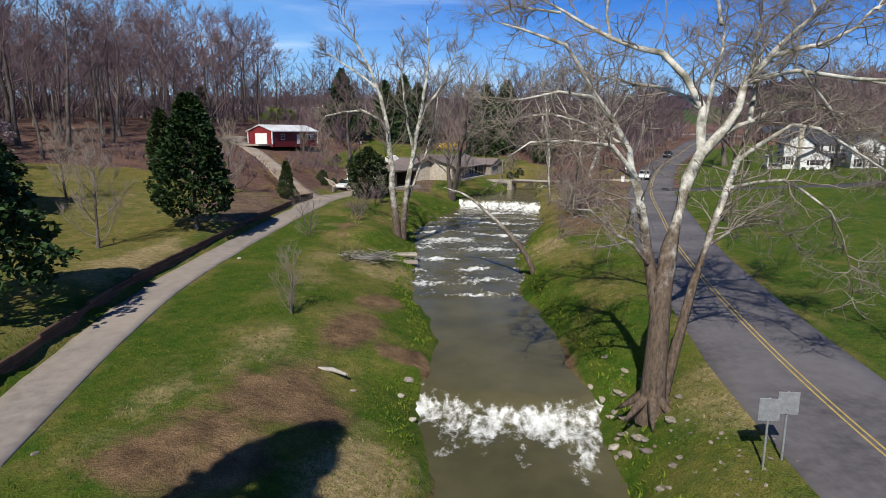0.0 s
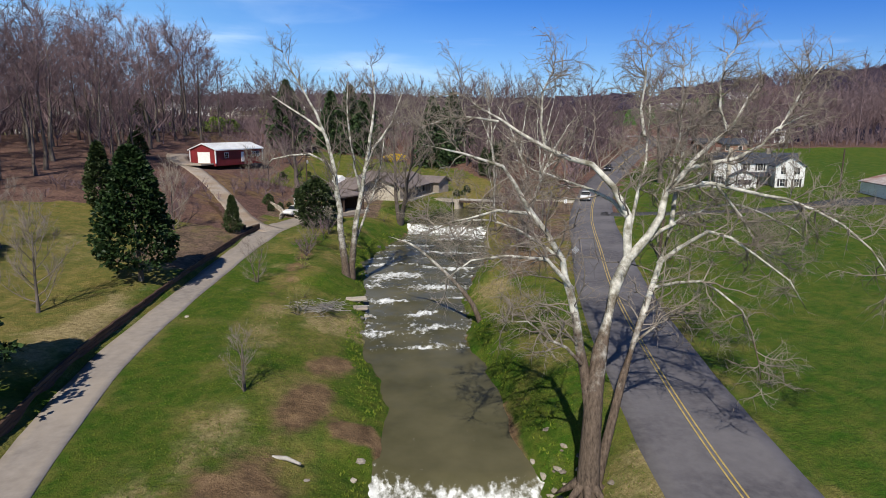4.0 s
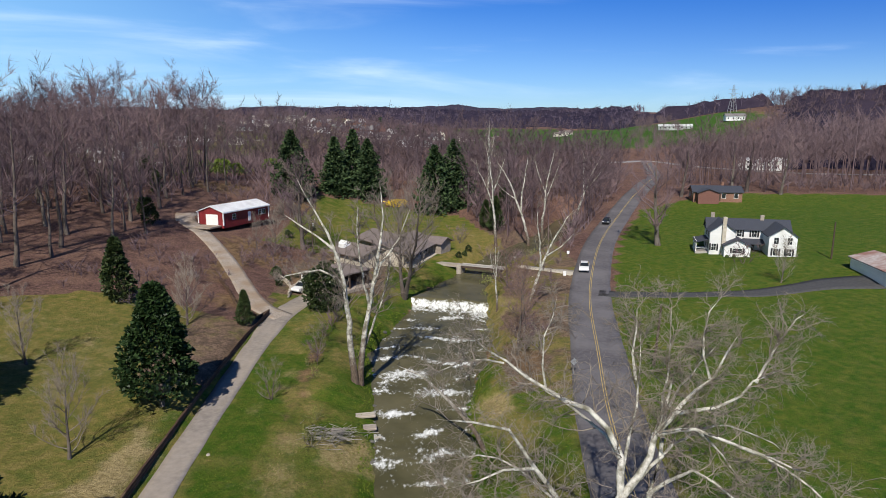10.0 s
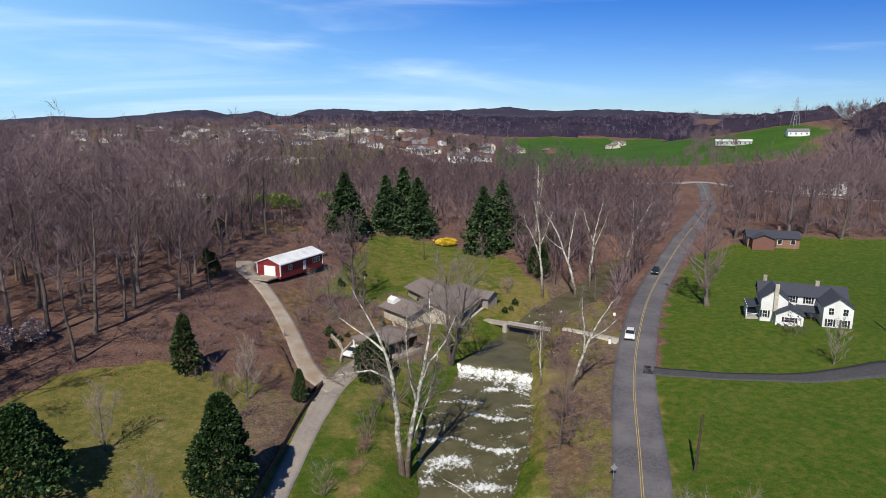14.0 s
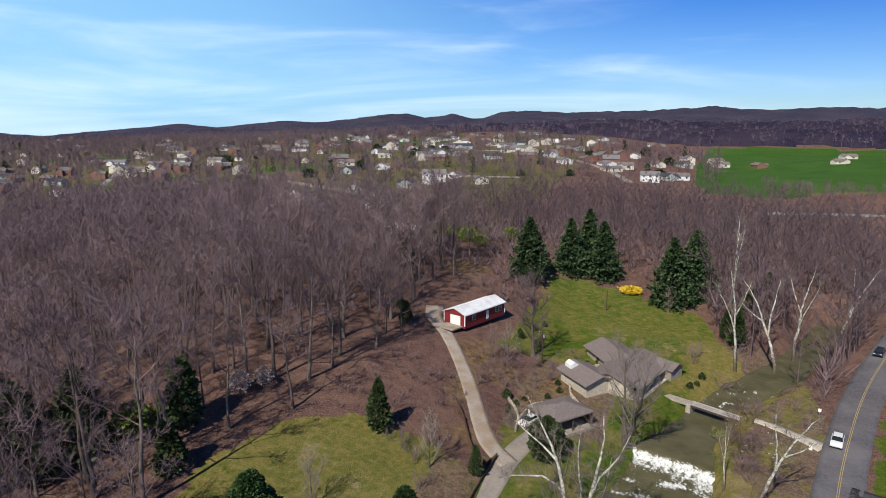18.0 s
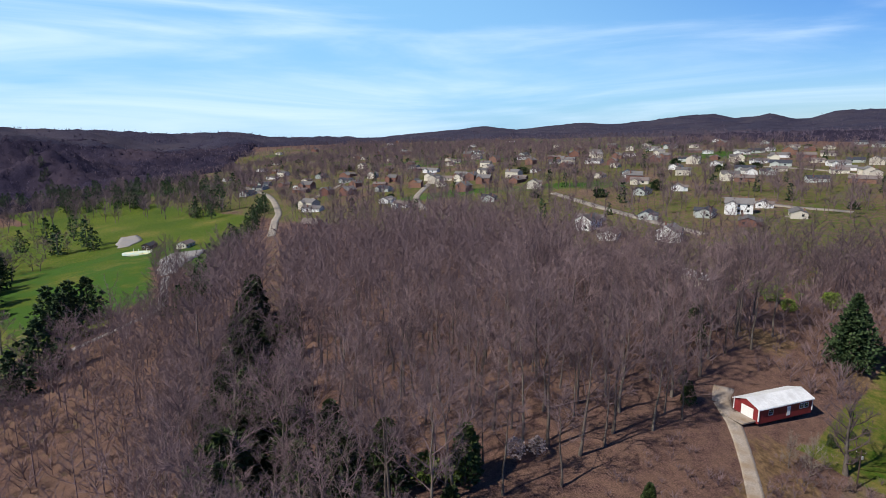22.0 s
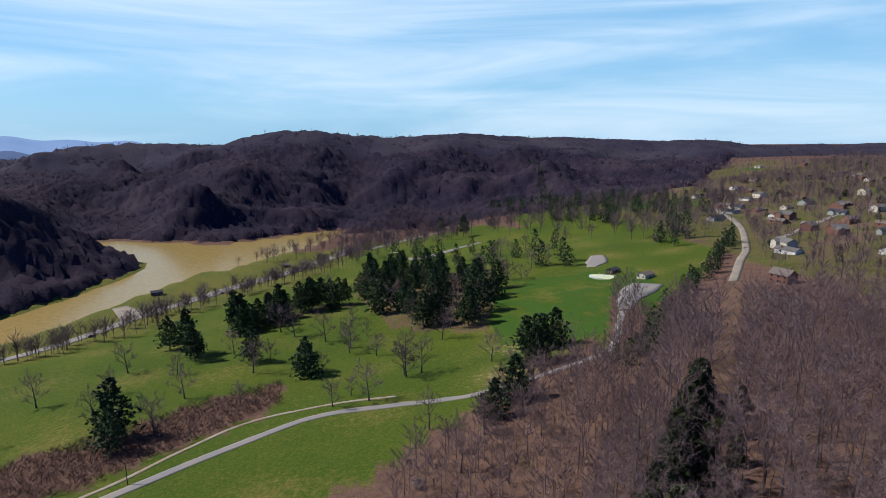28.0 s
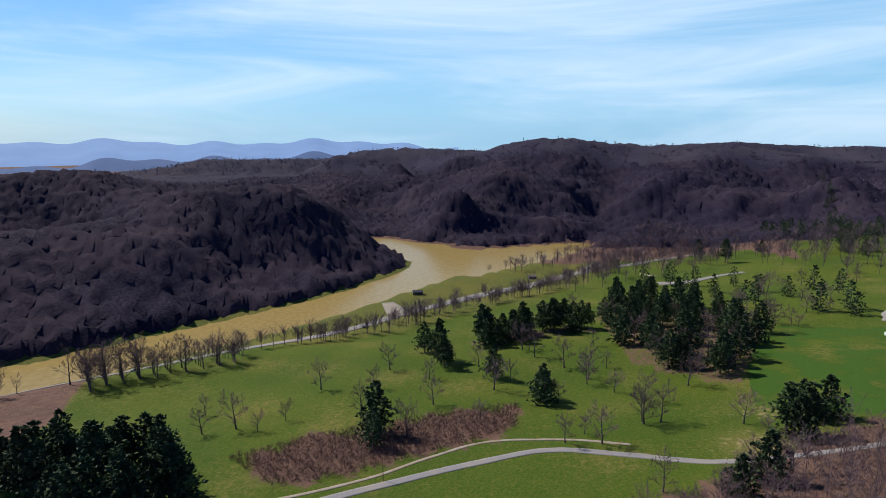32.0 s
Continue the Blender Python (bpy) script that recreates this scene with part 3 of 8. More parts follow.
NEAR_WOOD = [(-56, 8), (-50, 40), (-60, 60), (-55, 76), (-50, 92), (-50, 118), (-56, 140), (-52, 172), (-84, 214), (-128, 224), (-178, 232), (-232, 252), (-285, 222), (-300, 178), (-318, 124), (-240, 92), (-168, 62), (-112, 30), (-84, 10)]
LANE = np.array([(-78, 34), (-107, 47), (-147, 68), (-186, 92), (-288, 144), (-470, 240)], float)
HEDGEROW = [(-112, 22), (-160, 38), (-250, 72), (-372, 108), (-385, 128), (-300, 108), (-200, 74), (-150, 58)]
EAST_WOOD = [(24, 122), (34, 118), (52, 158), (72, 214), (92, 262), (60, 300), (10, 330), (-60, 300), (-120, 262), (-70, 215), (-30, 200), (10, 188), (16, 150)]
RIGHT_WOOD = [(98, 194), (112, 180), (150, 170), (230, 150), (420, 200), (640, 420), (700, 760), (480, 800), (372, 640), (331, 540), (304, 548), (299, 500), (243, 431), (205, 348), (160, 305), (122, 258), (96, 214)]
NORTH_WOOD = [(-560, 1000), (-250, 930), (50, 835), (175, 855), (250, 820), (222, 650), (212, 582), (262, 566), (305, 550), (331, 540), (372, 640), (478, 800), (500, 830), (700, 800), (760, 1100), (500, 1500), (-400, 1500)]
GREEN_FIELD = [(22, 470), (30, 426), (62, 416), (110, 424), (190, 425), (240, 430), (296, 500), (300, 545), (262, 560), (206, 575), (215, 640), (245, 815), (170, 850), (50, 830), (30, 640)]
PARK = [(-172, 0), (-150, -60), (-120, -260), (-250, -360), (-420, -300), (-620, -215), (-800, -120), (-900, 60), (-760, 120), (-560, 230), (-490, 235), (-400, 175), (-330, 120), (-250, 70)]
FAIRWAY = [(-600, 130), (-760, 110), (-950, 110), (-1010, 260), (-880, 390), (-660, 320), (-560, 260)]
LAWN_R = [(17, -20), (17, 20), (18.6, 36), (21.2, 52), (24.6, 67), (29.2, 87), (35.5, 107), (45, 132), (62, 165), (90, 182), (150, 165), (240, 120), (240, -20)]
BARN_LAWN = [(-33, 128), (-26, 127), (-15, 138), (-5, 138), (8, 146), (15, 152), (13, 168), (6, 175), (-6, 180), (-20, 186), (-30, 184), (-31, 160)]
GROVES = [[(-360, -34), (-330, 25), (-459, 48), (-572, -44), (-483, -75)], [(-388, -146), (-362, -118), (-404, -111), (-437, -60), (-452, -95)]]
SCRUB = [(-177, -179), (-207, -158), (-235, -129), (-261, -98), (-277, -78), (-246, -70), (-221, -84), (-194, -107), (-177, -120), (-162, -142)]
TRAIL_MEADOW = [(-60, 40), (-24, 30), (-24, 78), (-34, 84), (-46, 84), (-58, 74)]


def cover_masks(x, y):
    """How much of each cover there is: leaf litter, lush turf, bare soil, straw, brush, tilled field."""
    r = np.hypot(x, y)
    dc, kc, sc = along(CREEK, x, y)
    edge = dc - at_index(HALF, kc)
    dt, kt, st = along(TRAIL, x, y)
    dr, kr, sr = along(ROAD, x, y)
    z = ground(x, y)
    wild = np.ones(x.shape)
    for poly in (PARK, FAIRWAY, LAWN_R, BARN_LAWN, TRAIL_MEADOW, GREEN_FIELD):
        wild[inside(poly, x, y)] = 0
    strip = (x > -24) & (x < 30) & (y < 150) & (y > -60)
    wild[strip] = 0
    town = (y > 230) & (x < -60) & (r < 2600) & ~inside(NEAR_WOOD, x, y)
    wild[town] = 0.46
    hills = np.zeros(x.shape)
    for ax, ay, bx, by, top, width in RIDGES:
        t = np.clip(((x - ax) * (bx - ax) + (y - ay) * (by - ay)) / ((bx - ax) ** 2 + (by - ay) ** 2), 0, 1)
        hills = np.maximum(hills, np.exp(-(np.hypot(x - ax - t * (bx - ax), y - ay - t * (by - ay)) / width) ** 2))
    wild = np.where(((hills > 0.25) | (r > 1900)) & ~inside(FAIRWAY, x, y), 1, wild)
    wild[inside(GREEN_FIELD, x, y)] = 0
    litter = wild.copy()
    litter[inside(NEAR_WOOD, x, y)] = 1
    lush = np.full(x.shape, 0.30)
    lush = lush + 0.5 * smooth(3.2, 0.4, edge) * (y < 120)
    lush[inside(LAWN_R, x, y)] = 0.86
    lush[inside(PARK, x, y)] = 0.8
    lush[inside(FAIRWAY, x, y)] = 0.8
    lush[inside(TRAIL_MEADOW, x, y)] = 0.25
    lush[inside(BARN_LAWN, x, y)] = 0.5
    lush = np.where((st > 0) & (dt < 6) & (dt > 1.5) & (y < 70), 0.75, lush)
    lush = np.where(town & ~inside(FAIRWAY, x, y), 0.75, lush)
    lush = lush + (0.38 * waves(x, y, 9, 31) + 0.2) * strip + 0.25 * waves(x, y, 60, 33) * inside(PARK, x, y)
    lush = np.where(strip & (y > 66) & (x > 8) & (sr < 0), 0.15, lush)
    dirt = np.zeros(x.shape)
    for cx, cy, rx, ry, amount in ((-6.8, 34, 1.9, 4.5, 0.78), (-7.8, 25.5, 3.2, 3.6, 0.8), (-9.5, 20, 3.2, 3.5, 0.7), (-6.0, 40, 1.9, 2.6, 0.8), (-3.4, 31.8, 1.5, 1.5, 1.0), (-13, 66, 1.3, 18, 0.5), (-10.5, 19, 3, 2, 0.45), (12.0, 66, 2.5, 10, 0.55), (-36, 120, 6, 9, 0.6),
                                  (-55, 168, 10, 8, 0.8), (-180, 68, 6, 8, 0.8), (-215, 88, 12, 4, 0.7), (-34, 106, 3.5, 12, 0.7), (-30, 88, 4, 4, 0.6), (-9, 143, 4, 3, 0.8), (-17, 115, 4, 6, 0.8), (-22, 108, 4, 6, 0.7), (-34, 184, 5, 5, 0.7), (-33, 170, 5, 7, 0.75), (-28, 114, 5, 7, 0.6)):
        dirt = np.maximum(dirt, amount * np.exp(-(((x - cx) / rx) ** 2 + ((y - cy) / ry) ** 2) ** 2))
    dirt = np.where((edge < -0.15), 0.8, dirt)
    dry = np.zeros(x.shape)
    for cx, cy, rx, ry, amount in ((-3.7, 20.5, 2.2, 3.2, 1.1), (-6.5, 50, 4.0, 3.4, 0.75), (7.2, 56, 2.5, 5.0, 0.75), (10.2, 24, 3.4, 5.0, 0.6), (-26, 66, 3.0, 12, 0.75), (-24, 42, 2.5, 10, 0.75), (-38, 62, 12, 14, 0.35), (13, 84, 4, 16, 0.55), (-16, 84, 4, 18, 0.35),
                                  (-20, 120, 16, 12, 0.55), (-10, 150, 12, 10, 0.35), (5, 145, 12, 10, 0.4), (-10.5, 29, 2.2, 7, 0.5), (-13, 23, 2.0, 6, 0.45), (-12, 46, 2.4, 8, 0.5), (-15, 60, 3.5, 8, 0.35), (-46, 70, 9, 7, 0.3), (-300, 40, 20, 25, 0.5), (-250, 30, 26, 22, 0.55), (-430, -40, 30, 22, 0.4)):
        dry = np.maximum(dry, amount * np.exp(-(((x - cx) / rx) ** 2 + ((y - cy) / ry) ** 2)))
    scrub = np.zeros(x.shape)
    for poly in (HEDGEROW, EAST_WOOD, RIGHT_WOOD):
        scrub[inside(poly, x, y)] = 0.85
    scrub = np.where(town, 0.42 + 0.4 * waves(x, y, 90, 35), scrub)
    scrub = np.where((x > -52) & (x < -26) & (y > 84) & (y < 125) & (litter < 0.5), 0.9, scrub)
    scrub = np.where((x > -28) & (x < -6) & (y > 96) & (y < 128), 0.75, scrub)
    scrub = np.where((x > -30) & (x < -22.5) & (y > 60) & (y < 92), 0.7, scrub)
    bank = (x > np.interp(y, CREEK[:, 1], CREEK[:, 0]) + 9) & (sr < 0) & (dr < 30) & (y > 58) & (y < 190)
    scrub = np.where(bank, 0.62 + 0.35 * waves(x, y, 12, 37), scrub)
    dl, kl, sl = along(LANE, x, y)
    scrub = np.where(dl < 2.6, 0.8, scrub)
    litter[dl < 2.6] = 0.45
    scrub = np.where(town & (r < 640), 0.36 + 0.4 * waves(x, y, 70, 36), scrub)
    till = np.zeros(x.shape)
    till[inside(GREEN_FIELD, x, y)] = 1
    till[(x > -470) & (x < -300) & (y > 30) & (y < 150) & inside(PARK, x, y)] = 0.55
    till[(r > 520) & (r < 1700) & town & (waves(x, y, 300, 40) > 0.68)] = 1
    litter[(till > 0.9)] = 0
    fringe_zone = inside([(-95, 5), (-135, -22), (-175, -20), (-215, 10), (-260, 46), (-300, 80), (-200, 66), (-150, 50), (-105, 26)], x, y)
    litter[fringe_zone] = 0.8
    scrub[fringe_zone] = 0.2
    hedge = inside(HEDGEROW, x, y)
    litter[hedge] = 0.85
    scrub[hedge] = 0.3
    scrub[inside(FAIRWAY, x, y)] = 0
    bank_brush = inside(SCRUB, x, y)
    litter[bank_brush] = 0.95
    low_shore = (z < LAKE + 8) & (x > -760) & (x < -110) & (y > -470) & (y < -100)
    litter[low_shore] = 0.25
    lush[low_shore] = 0.5
    for poly in GROVES:
        litter[inside(poly, x, y)] = 0.55
    return [np.clip(a, 0, 1) for a in (litter, lush, dirt, dry, scrub, till)]


gx, gy = np.meshgrid(GX, GY)
rows, cols = gx.shape
idx = np.arange(rows * cols).reshape(rows, cols)
quads = np.stack([idx[:-1, :-1], idx[:-1, 1:], idx[1:, 1:], idx[1:, :-1]], -1).reshape(-1, 4)
land = mesh_of("ground", np.stack([gx, gy, GZ], -1).reshape(-1, 3), quads, GROUND, True)
masks = [a.ravel() for a in cover_masks(gx, gy)]
for attr, three in (("cover", masks[:3]), ("cover_b", masks[3:])):
    layer = land.color_attributes.new(attr, "FLOAT_COLOR", "POINT")
    layer.data.foreach_set("color", np.stack(three + [np.ones(len(three[0]))], -1).astype(np.float32).ravel())
put("ground", land, label="rolling grass, leaf litter and bare soil over a whole valley", category="ground", kind="structure")


# ---- the creek ----
def creek_mesh():
    c = spline(np.column_stack([CREEK, HALF]), 0.45)
    d = np.gradient(c[:, :2], axis=0)
    d /= np.linalg.norm(d, axis=1, keepdims=True)
    n = np.stack([d[:, 1], -d[:, 0]], -1)
    ks = np.linspace(-1, 1, 41)
    half = c[:, 2] + 1.3
    xy = c[:, None, :2] + n[:, None, :] * (half[:, None] * ks[None])[..., None]
    x, y = xy[..., 0], xy[..., 1]
    wander = 0.32 * waves(x * 1.0, y * 0.15, 5, 50) + 0.22 * waves(x, y * 0.2, 1.9, 51) + np.where((y > 46) & (y < 92), 1.3 * waves(x, y * 0.3, 11, 55), 0)
    wy = warp(x, y) + wander
    z = water_level(wy)
    slope = np.abs(water_level(wy + 0.4) - water_level(wy - 0.4))
    after = water_level(wy + 2.4) - z
    after2 = water_level(wy + 3.6) - z
    foam = np.clip(slope * 1.5, 0, 1) * 0.42 + np.clip(after - 0.12, 0, 0.6) * 0.95 + np.clip(after2 - after - 0.1, 0, 0.5) * 0.4 + (0.22 * waves(x, y * 0.6, 2.2, 57) + 0.14 * waves(x, y, 0.8, 59)) * (after2 > 0.1)
    stair = (y > 46) & (y < 94)
    lane = (np.abs(((y + wander - 46) / 4.5) % 1 - 0.5) * 2) ** 4 * (0.6 + 0.6 * waves(x, y, 6, 58))
    foam = foam + np.where(stair, 0.75 * lane + 0.2 * waves(x * 1.6, y, 9, 60) + 0.08 + 0.18 * np.exp(-((y - 68) / 5) ** 2) + 0.12 * np.exp(-((y - 50) / 4) ** 2), 0)
    foam = foam + np.where((y > 120) & (y < 160), 0.15 * lane, 0)
    # the lower fall: a solid white lip, and an arm of foam trailing from its right end
    foam = foam + 0.10 * np.exp(-((wy - 27.1) / 0.6) ** 2) + 0.08 * np.exp(-((wy - 25.8) / 0.8) ** 2)
    foam = foam + 0.42 * np.exp(-((x - 4.6 - 0.1 * (y - 24)) / 0.55) ** 2) * smooth(20.6, 23.5, y) * (1 - smooth(26, 27, y))
    rough = np.clip(foam, 0, 1)
    z = z + rough * (0.16 * waves(x, y, 1.3, 52) + 0.1 * waves(x, y, 0.7, 53)) + 0.01 * waves(x, y, 2.0, 54)
    r, k = z.shape
    idx = np.arange(r * k).reshape(r, k)
    q = np.stack([idx[:-1, :-1], idx[:-1, 1:], idx[1:, 1:], idx[1:, :-1]], -1).reshape(-1, 4)
    me = mesh_of("creek", np.stack([x, y, z], -1).reshape(-1, 3), q, CREEK_WATER, True)
    a = me.attributes.new("foam", "FLOAT", "POINT")
    a.data.foreach_set("value", np.clip(foam, 0, 1).astype(np.float32).ravel())
    return me


put("creek", creek_mesh(), label="grey-green creek water breaking white over low ledges", category="creek", kind="structure")
lx, ly = np.meshgrid(np.linspace(-1150, -60, 24), np.linspace(-620, 20, 16))
li = np.arange(lx.size).reshape(lx.shape)
put("lake", mesh_of("lake", np.stack([lx, ly, np.full(lx.shape, LAKE)], -1).reshape(-1, 3), np.stack([li[:-1, :-1], li[:-1, 1:], li[1:, 1:], li[1:, :-1]], -1).reshape(-1, 4), LAKE_WATER),
    label="still lake, muddy yellow-brown after rain", category="lake", kind="structure")

# ---- roads and paths ----
road = put("road", ribbon("road", ROAD, [6.3, 6.4, 6.4, 6.5], ASPHALT, 0.06, 1.5, 9, wobble=0.012), label="two-lane rural road of worn grey asphalt", category="road", kind="structure")
for off in (-0.12, 0.12):
    put("centre_line", ribbon("centre_line", ROAD, [0.085], YELLOW, 0.072, 1.5, 2, off, thick=0.01), road, "faded yellow line")
trail = put("trail", ribbon("trail", TRAIL, [2.6, 2.6, 2.55, 2.55, 2.9, 4.4], TRAIL_MAT, 0.05, 1.5, 6, wobble=0.03), label="pale paved trail along the creek meadow", category="path", kind="structure")
put("driveway", ribbon("driveway", DRIVE, [3.4, 3.0, 2.9, 3.0, 4.4], GRAVEL, 0.05, 1.5, 6, wobble=0.06), label="gravel drive climbing to the red barn", category="driveway", kind="structure")
PARK_ROAD = np.array([(-128, -150), (-160, -118), (-182, -97), (-203, -76), (-224, -51), (-229, -22), (-231, 14), (-247, 50), (-272, 80), (-318, 98), (-338, 106)], float)
PARK_PATH = np.array([(-140, -152), (-175, -114), (-203, -95), (-225, -77), (-237, -46), (-240, -20)], float)
LAKE_ROAD = np.array([(-120, -440), (-208, -391), (-294, -338), (-370, -296), (-450, -258), (-560, -216), (-640, -170), (-735, -126), (-810, -66), (-900, 10)], float)
put("park_road", ribbon("park_road", PARK_ROAD, [5.0, 4.6, 4.4, 4.2], GREY_GRAVEL, 0.12, 3, 5, wobble=0.05, thick=0.6), label="grey gravel park road curving over a meadow", category="road", kind="structure")
put("park_path", ribbon("park_path", PARK_PATH, [2.0], GRAVEL, 0.12, 3, 4, wobble=0.1, thick=0.6), label="tan earth path beside the park road", category="path", kind="structure")
put("lake_road", ribbon("lake_road", LAKE_ROAD, [11.0, 11.0, 14.0, 13.0, 10.0], GREY_GRAVEL, 0.25, 6, 5, wobble=0.05, thick=1.2), label="pale road along the lake shore", category="road", kind="structure")
put("house_drive", ribbon("house_drive", np.array([(28.0, 91.5), (36.5, 88.5), (48, 86.5), (58, 87.5), (66, 88.5), (78, 88)], float), [3.2, 2.9, 3.0, 4.5, 7.0, 6.0], DARK_ASPHALT, 0.06, 1.5, 5), label="dark asphalt drive across the lawn", category="driveway", kind="structure")
put("cross_road", ribbon("cross_road", np.array([(50, 374), (115, 366), (142, 374), (157, 354), (170, 330), (230, 270)], float), [6.0], GREY_GRAVEL, 0.25, 6, 4, thick=0.8), label="pale road crossing below a green hill", category="road", kind="structure")

# ---- trees ----
class Wood:
    """Gathers tapered tubes; each is a run of points with radii."""

    def __init__(self, seed):
        self.r = np.random.RandomState(seed)
        self.v, self.f, self.n = [], [], 0

    def tube(self, pts, radii, sides, tip=True):
        pts, radii = np.asarray(pts, float), np.asarray(radii, float)
        d = np.gradient(pts, axis=0)
        d /= np.linalg.norm(d, axis=1, keepdims=True) + 1e-9
        ref = np.where(np.abs(d[:, 2:3]) > 0.9, np.array([[1.0, 0, 0]]), np.array([[0, 0, 1.0]]))
        a = np.cross(d, ref)
        a /= np.linalg.norm(a, axis=1, keepdims=True) + 1e-9
        b = np.cross(d, a)
        th = np.linspace(0, 2 * np.pi, sides, endpoint=False)
        rings = len(pts) - (1 if tip else 0)
        v = pts[:rings, None] + radii[:rings, None, None] * (a[:rings, None] * np.cos(th)[None, :, None] + b[:rings, None] * np.sin(th)[None, :, None])
        base = self.n
        self.v.append(v.reshape(-1, 3))
        k = np.arange(sides)
        k2 = (k + 1) % sides
        for i in range(rings - 1):
            p, q = base + i * sides, base + (i + 1) * sides
            self.f.append(np.stack([p + k, p + k2, q + k2], -1))
            self.f.append(np.stack([p + k, q + k2, q + k], -1))
        self.n += rings * sides
        if tip:
            self.v.append(pts[-1:])
            p = base + (rings - 1) * sides
            self.f.append(np.stack([p + k, p + k2, np.full(sides, self.n)], -1))
            self.n += 1

    def twigs(self, start, ends, radius, flat=False):
        """Many straight spikes at once: three-sided, or single slivers for woods far off."""
        start, ends = np.asarray(start, float), np.asarray(ends, float)
        m = len(start)
        if not m:
            return
        if flat:
            side = np.cross(ends - start, self.r.normal(size=(m, 3)))
            side *= radius / (np.linalg.norm(side, axis=1, keepdims=True) + 1e-9)
            self.v.append(np.stack([start - side, start + side, ends], 1).reshape(-1, 3))
            o = self.n + 3 * np.arange(m)
            self.f.append(np.stack([o, o + 1, o + 2], -1))
            self.n += 3 * m
            return
        d = ends - start
        d /= np.linalg.norm(d, axis=1, keepdims=True) + 1e-9
        a = np.cross(d, self.r.normal(size=(m, 3)))
        a /= np.linalg.norm(a, axis=1, keepdims=True) + 1e-9
        b = np.cross(d, a)
        ring = np.stack([start + radius * (a * np.cos(t) + b * np.sin(t)) for t in (0, 2.0944, 4.1888)], 1)
        v = np.concatenate([ring, ends[:, None]], 1).reshape(-1, 3)
        o = self.n + 4 * np.arange(m)
        self.v.append(v)
        for i, j in ((0, 1), (1, 2), (2, 0)):
            self.f.append(np.stack([o + i, o + j, o + 3], -1))
        self.n += 4 * m

    def bough(self, start, way, length, radius, sides, seg, lift, wander):
        """The points of a bough that turns upwards by lift as it goes."""
        pts, p, d = [np.asarray(start, float)], np.asarray(start, float), np.asarray(way, float)
        for _ in range(seg):
            d = d + np.array([0, 0, lift / seg]) + self.r.normal(size=3) * wander
            d /= np.linalg.norm(d)
            p = p + d * length / seg
            pts.append(p)
        self.tube(pts, np.linspace(radius, radius * 0.25, seg + 1), sides)
        return np.array(pts)

    def arrays(self):
        return np.concatenate(self.v), np.concatenate(self.f)


def some(pts, s):
    """The point at share s of a run of points, and its direction."""
    k = min(int(s * (len(pts) - 1)), len(pts) - 2)
    u = s * (len(pts) - 1) - k
    d = pts[k + 1] - pts[k]
    return pts[k] * (1 - u) + pts[k + 1] * u, d / (np.linalg.norm(d) + 1e-9)


def sprout(w, pts, radius, count, length, spread, lift, lo=0.25, sides=3, seg=2, wander=0.12):
    out = []
    for s in w.r.uniform(lo, 1.0, count):
        p, d = some(pts, s)
        side = w.r.normal(size=3)
        side -= d * side.dot(d)
        side /= np.linalg.norm(side) + 1e-9
        way = d * (1 - spread) + side * spread + np.array([0, 0, 0.15])
        ln = length * w.r.uniform(0.6, 1.15) * (1.2 - 0.6 * s)
        out.append(w.bough(p, way / np.linalg.norm(way), ln, radius * (1.1 - 0.5 * s), sides, seg, lift, wander))
    return out


def fringe(w, runs, per, length, radius, lift=0.5, flat=False):
    a, b = [], []
    for pts in runs:
        for s in w.r.uniform(0.15, 1.0, per):
            p, d = some(pts, s)
            way = d * 0.8 + w.r.normal(size=3) * 0.55 + np.array([0, 0, lift])
            way /= np.linalg.norm(way)
            a.append(p)
            b.append(p + way * length * w.r.uniform(0.5, 1.2))
    w.twigs(a, b, radius, flat)


def bare_tree(seed, tall, wide, clear=0.35, limbs=9, twig_len=1.1, twig_r=0.018, stem=0.2, branches=6, per=7, rise=0.7, forks=1, flat=False):
    """Trunk and crown arrays of a leafless broadleaf tree."""
    t, c = Wood(seed), Wood(seed + 500)
    lines_ = []
    for k in range(forks):
        lean = t.r.normal(size=2) * (0.03 if forks == 1 else 0.16)
        n = 8
        zs = np.linspace(-0.4, tall * t.r.uniform(0.76, 0.88), n)
        xy = np.cumsum(t.r.normal(size=(n, 2)) * tall * 0.008, 0) + zs[:, None] * lean
        xy -= xy[0]
        pts = np.column_stack([xy, zs])
        t.tube(pts, stem * np.linspace(1.25, 0.16, n) * np.where(np.arange(n) == 0, 1.35, 1), 6)
        lines_.append(pts)
    runs = []
    for pts in lines_:
        for k in range(limbs):
            s = clear + (0.97 - clear) * (k + t.r.uniform(0, 0.8)) / limbs
            p, d = some(pts, s)
            az = k * 2.4 + t.r.uniform(-0.5, 0.5)
            el = 0.35 + 0.75 * s * t.r.uniform(0.6, 1.2)
            way = np.array([np.cos(az) * np.cos(el), np.sin(az) * np.cos(el), np.sin(el)])
            ln = wide * (0.5 + 0.68 * math.sin(math.pi * (0.28 + 0.62 * (s - clear) / (1 - clear)))) * t.r.uniform(0.75, 1.15)
            limb = c.bough(p, way, ln, stem * (0.5 - 0.3 * s), 4, 4, rise, 0.13)
            runs.append(limb)
    twigs_from = list(runs)
    for limb in runs:
        twigs_from += sprout(c, limb, stem * 0.14, branches, wide * 0.45, 0.55, rise * 0.7)
    fringe(c, twigs_from, per, twig_len, twig_r, 0.2 if flat else 0.5, flat)
    return t.arrays(), c.arrays()


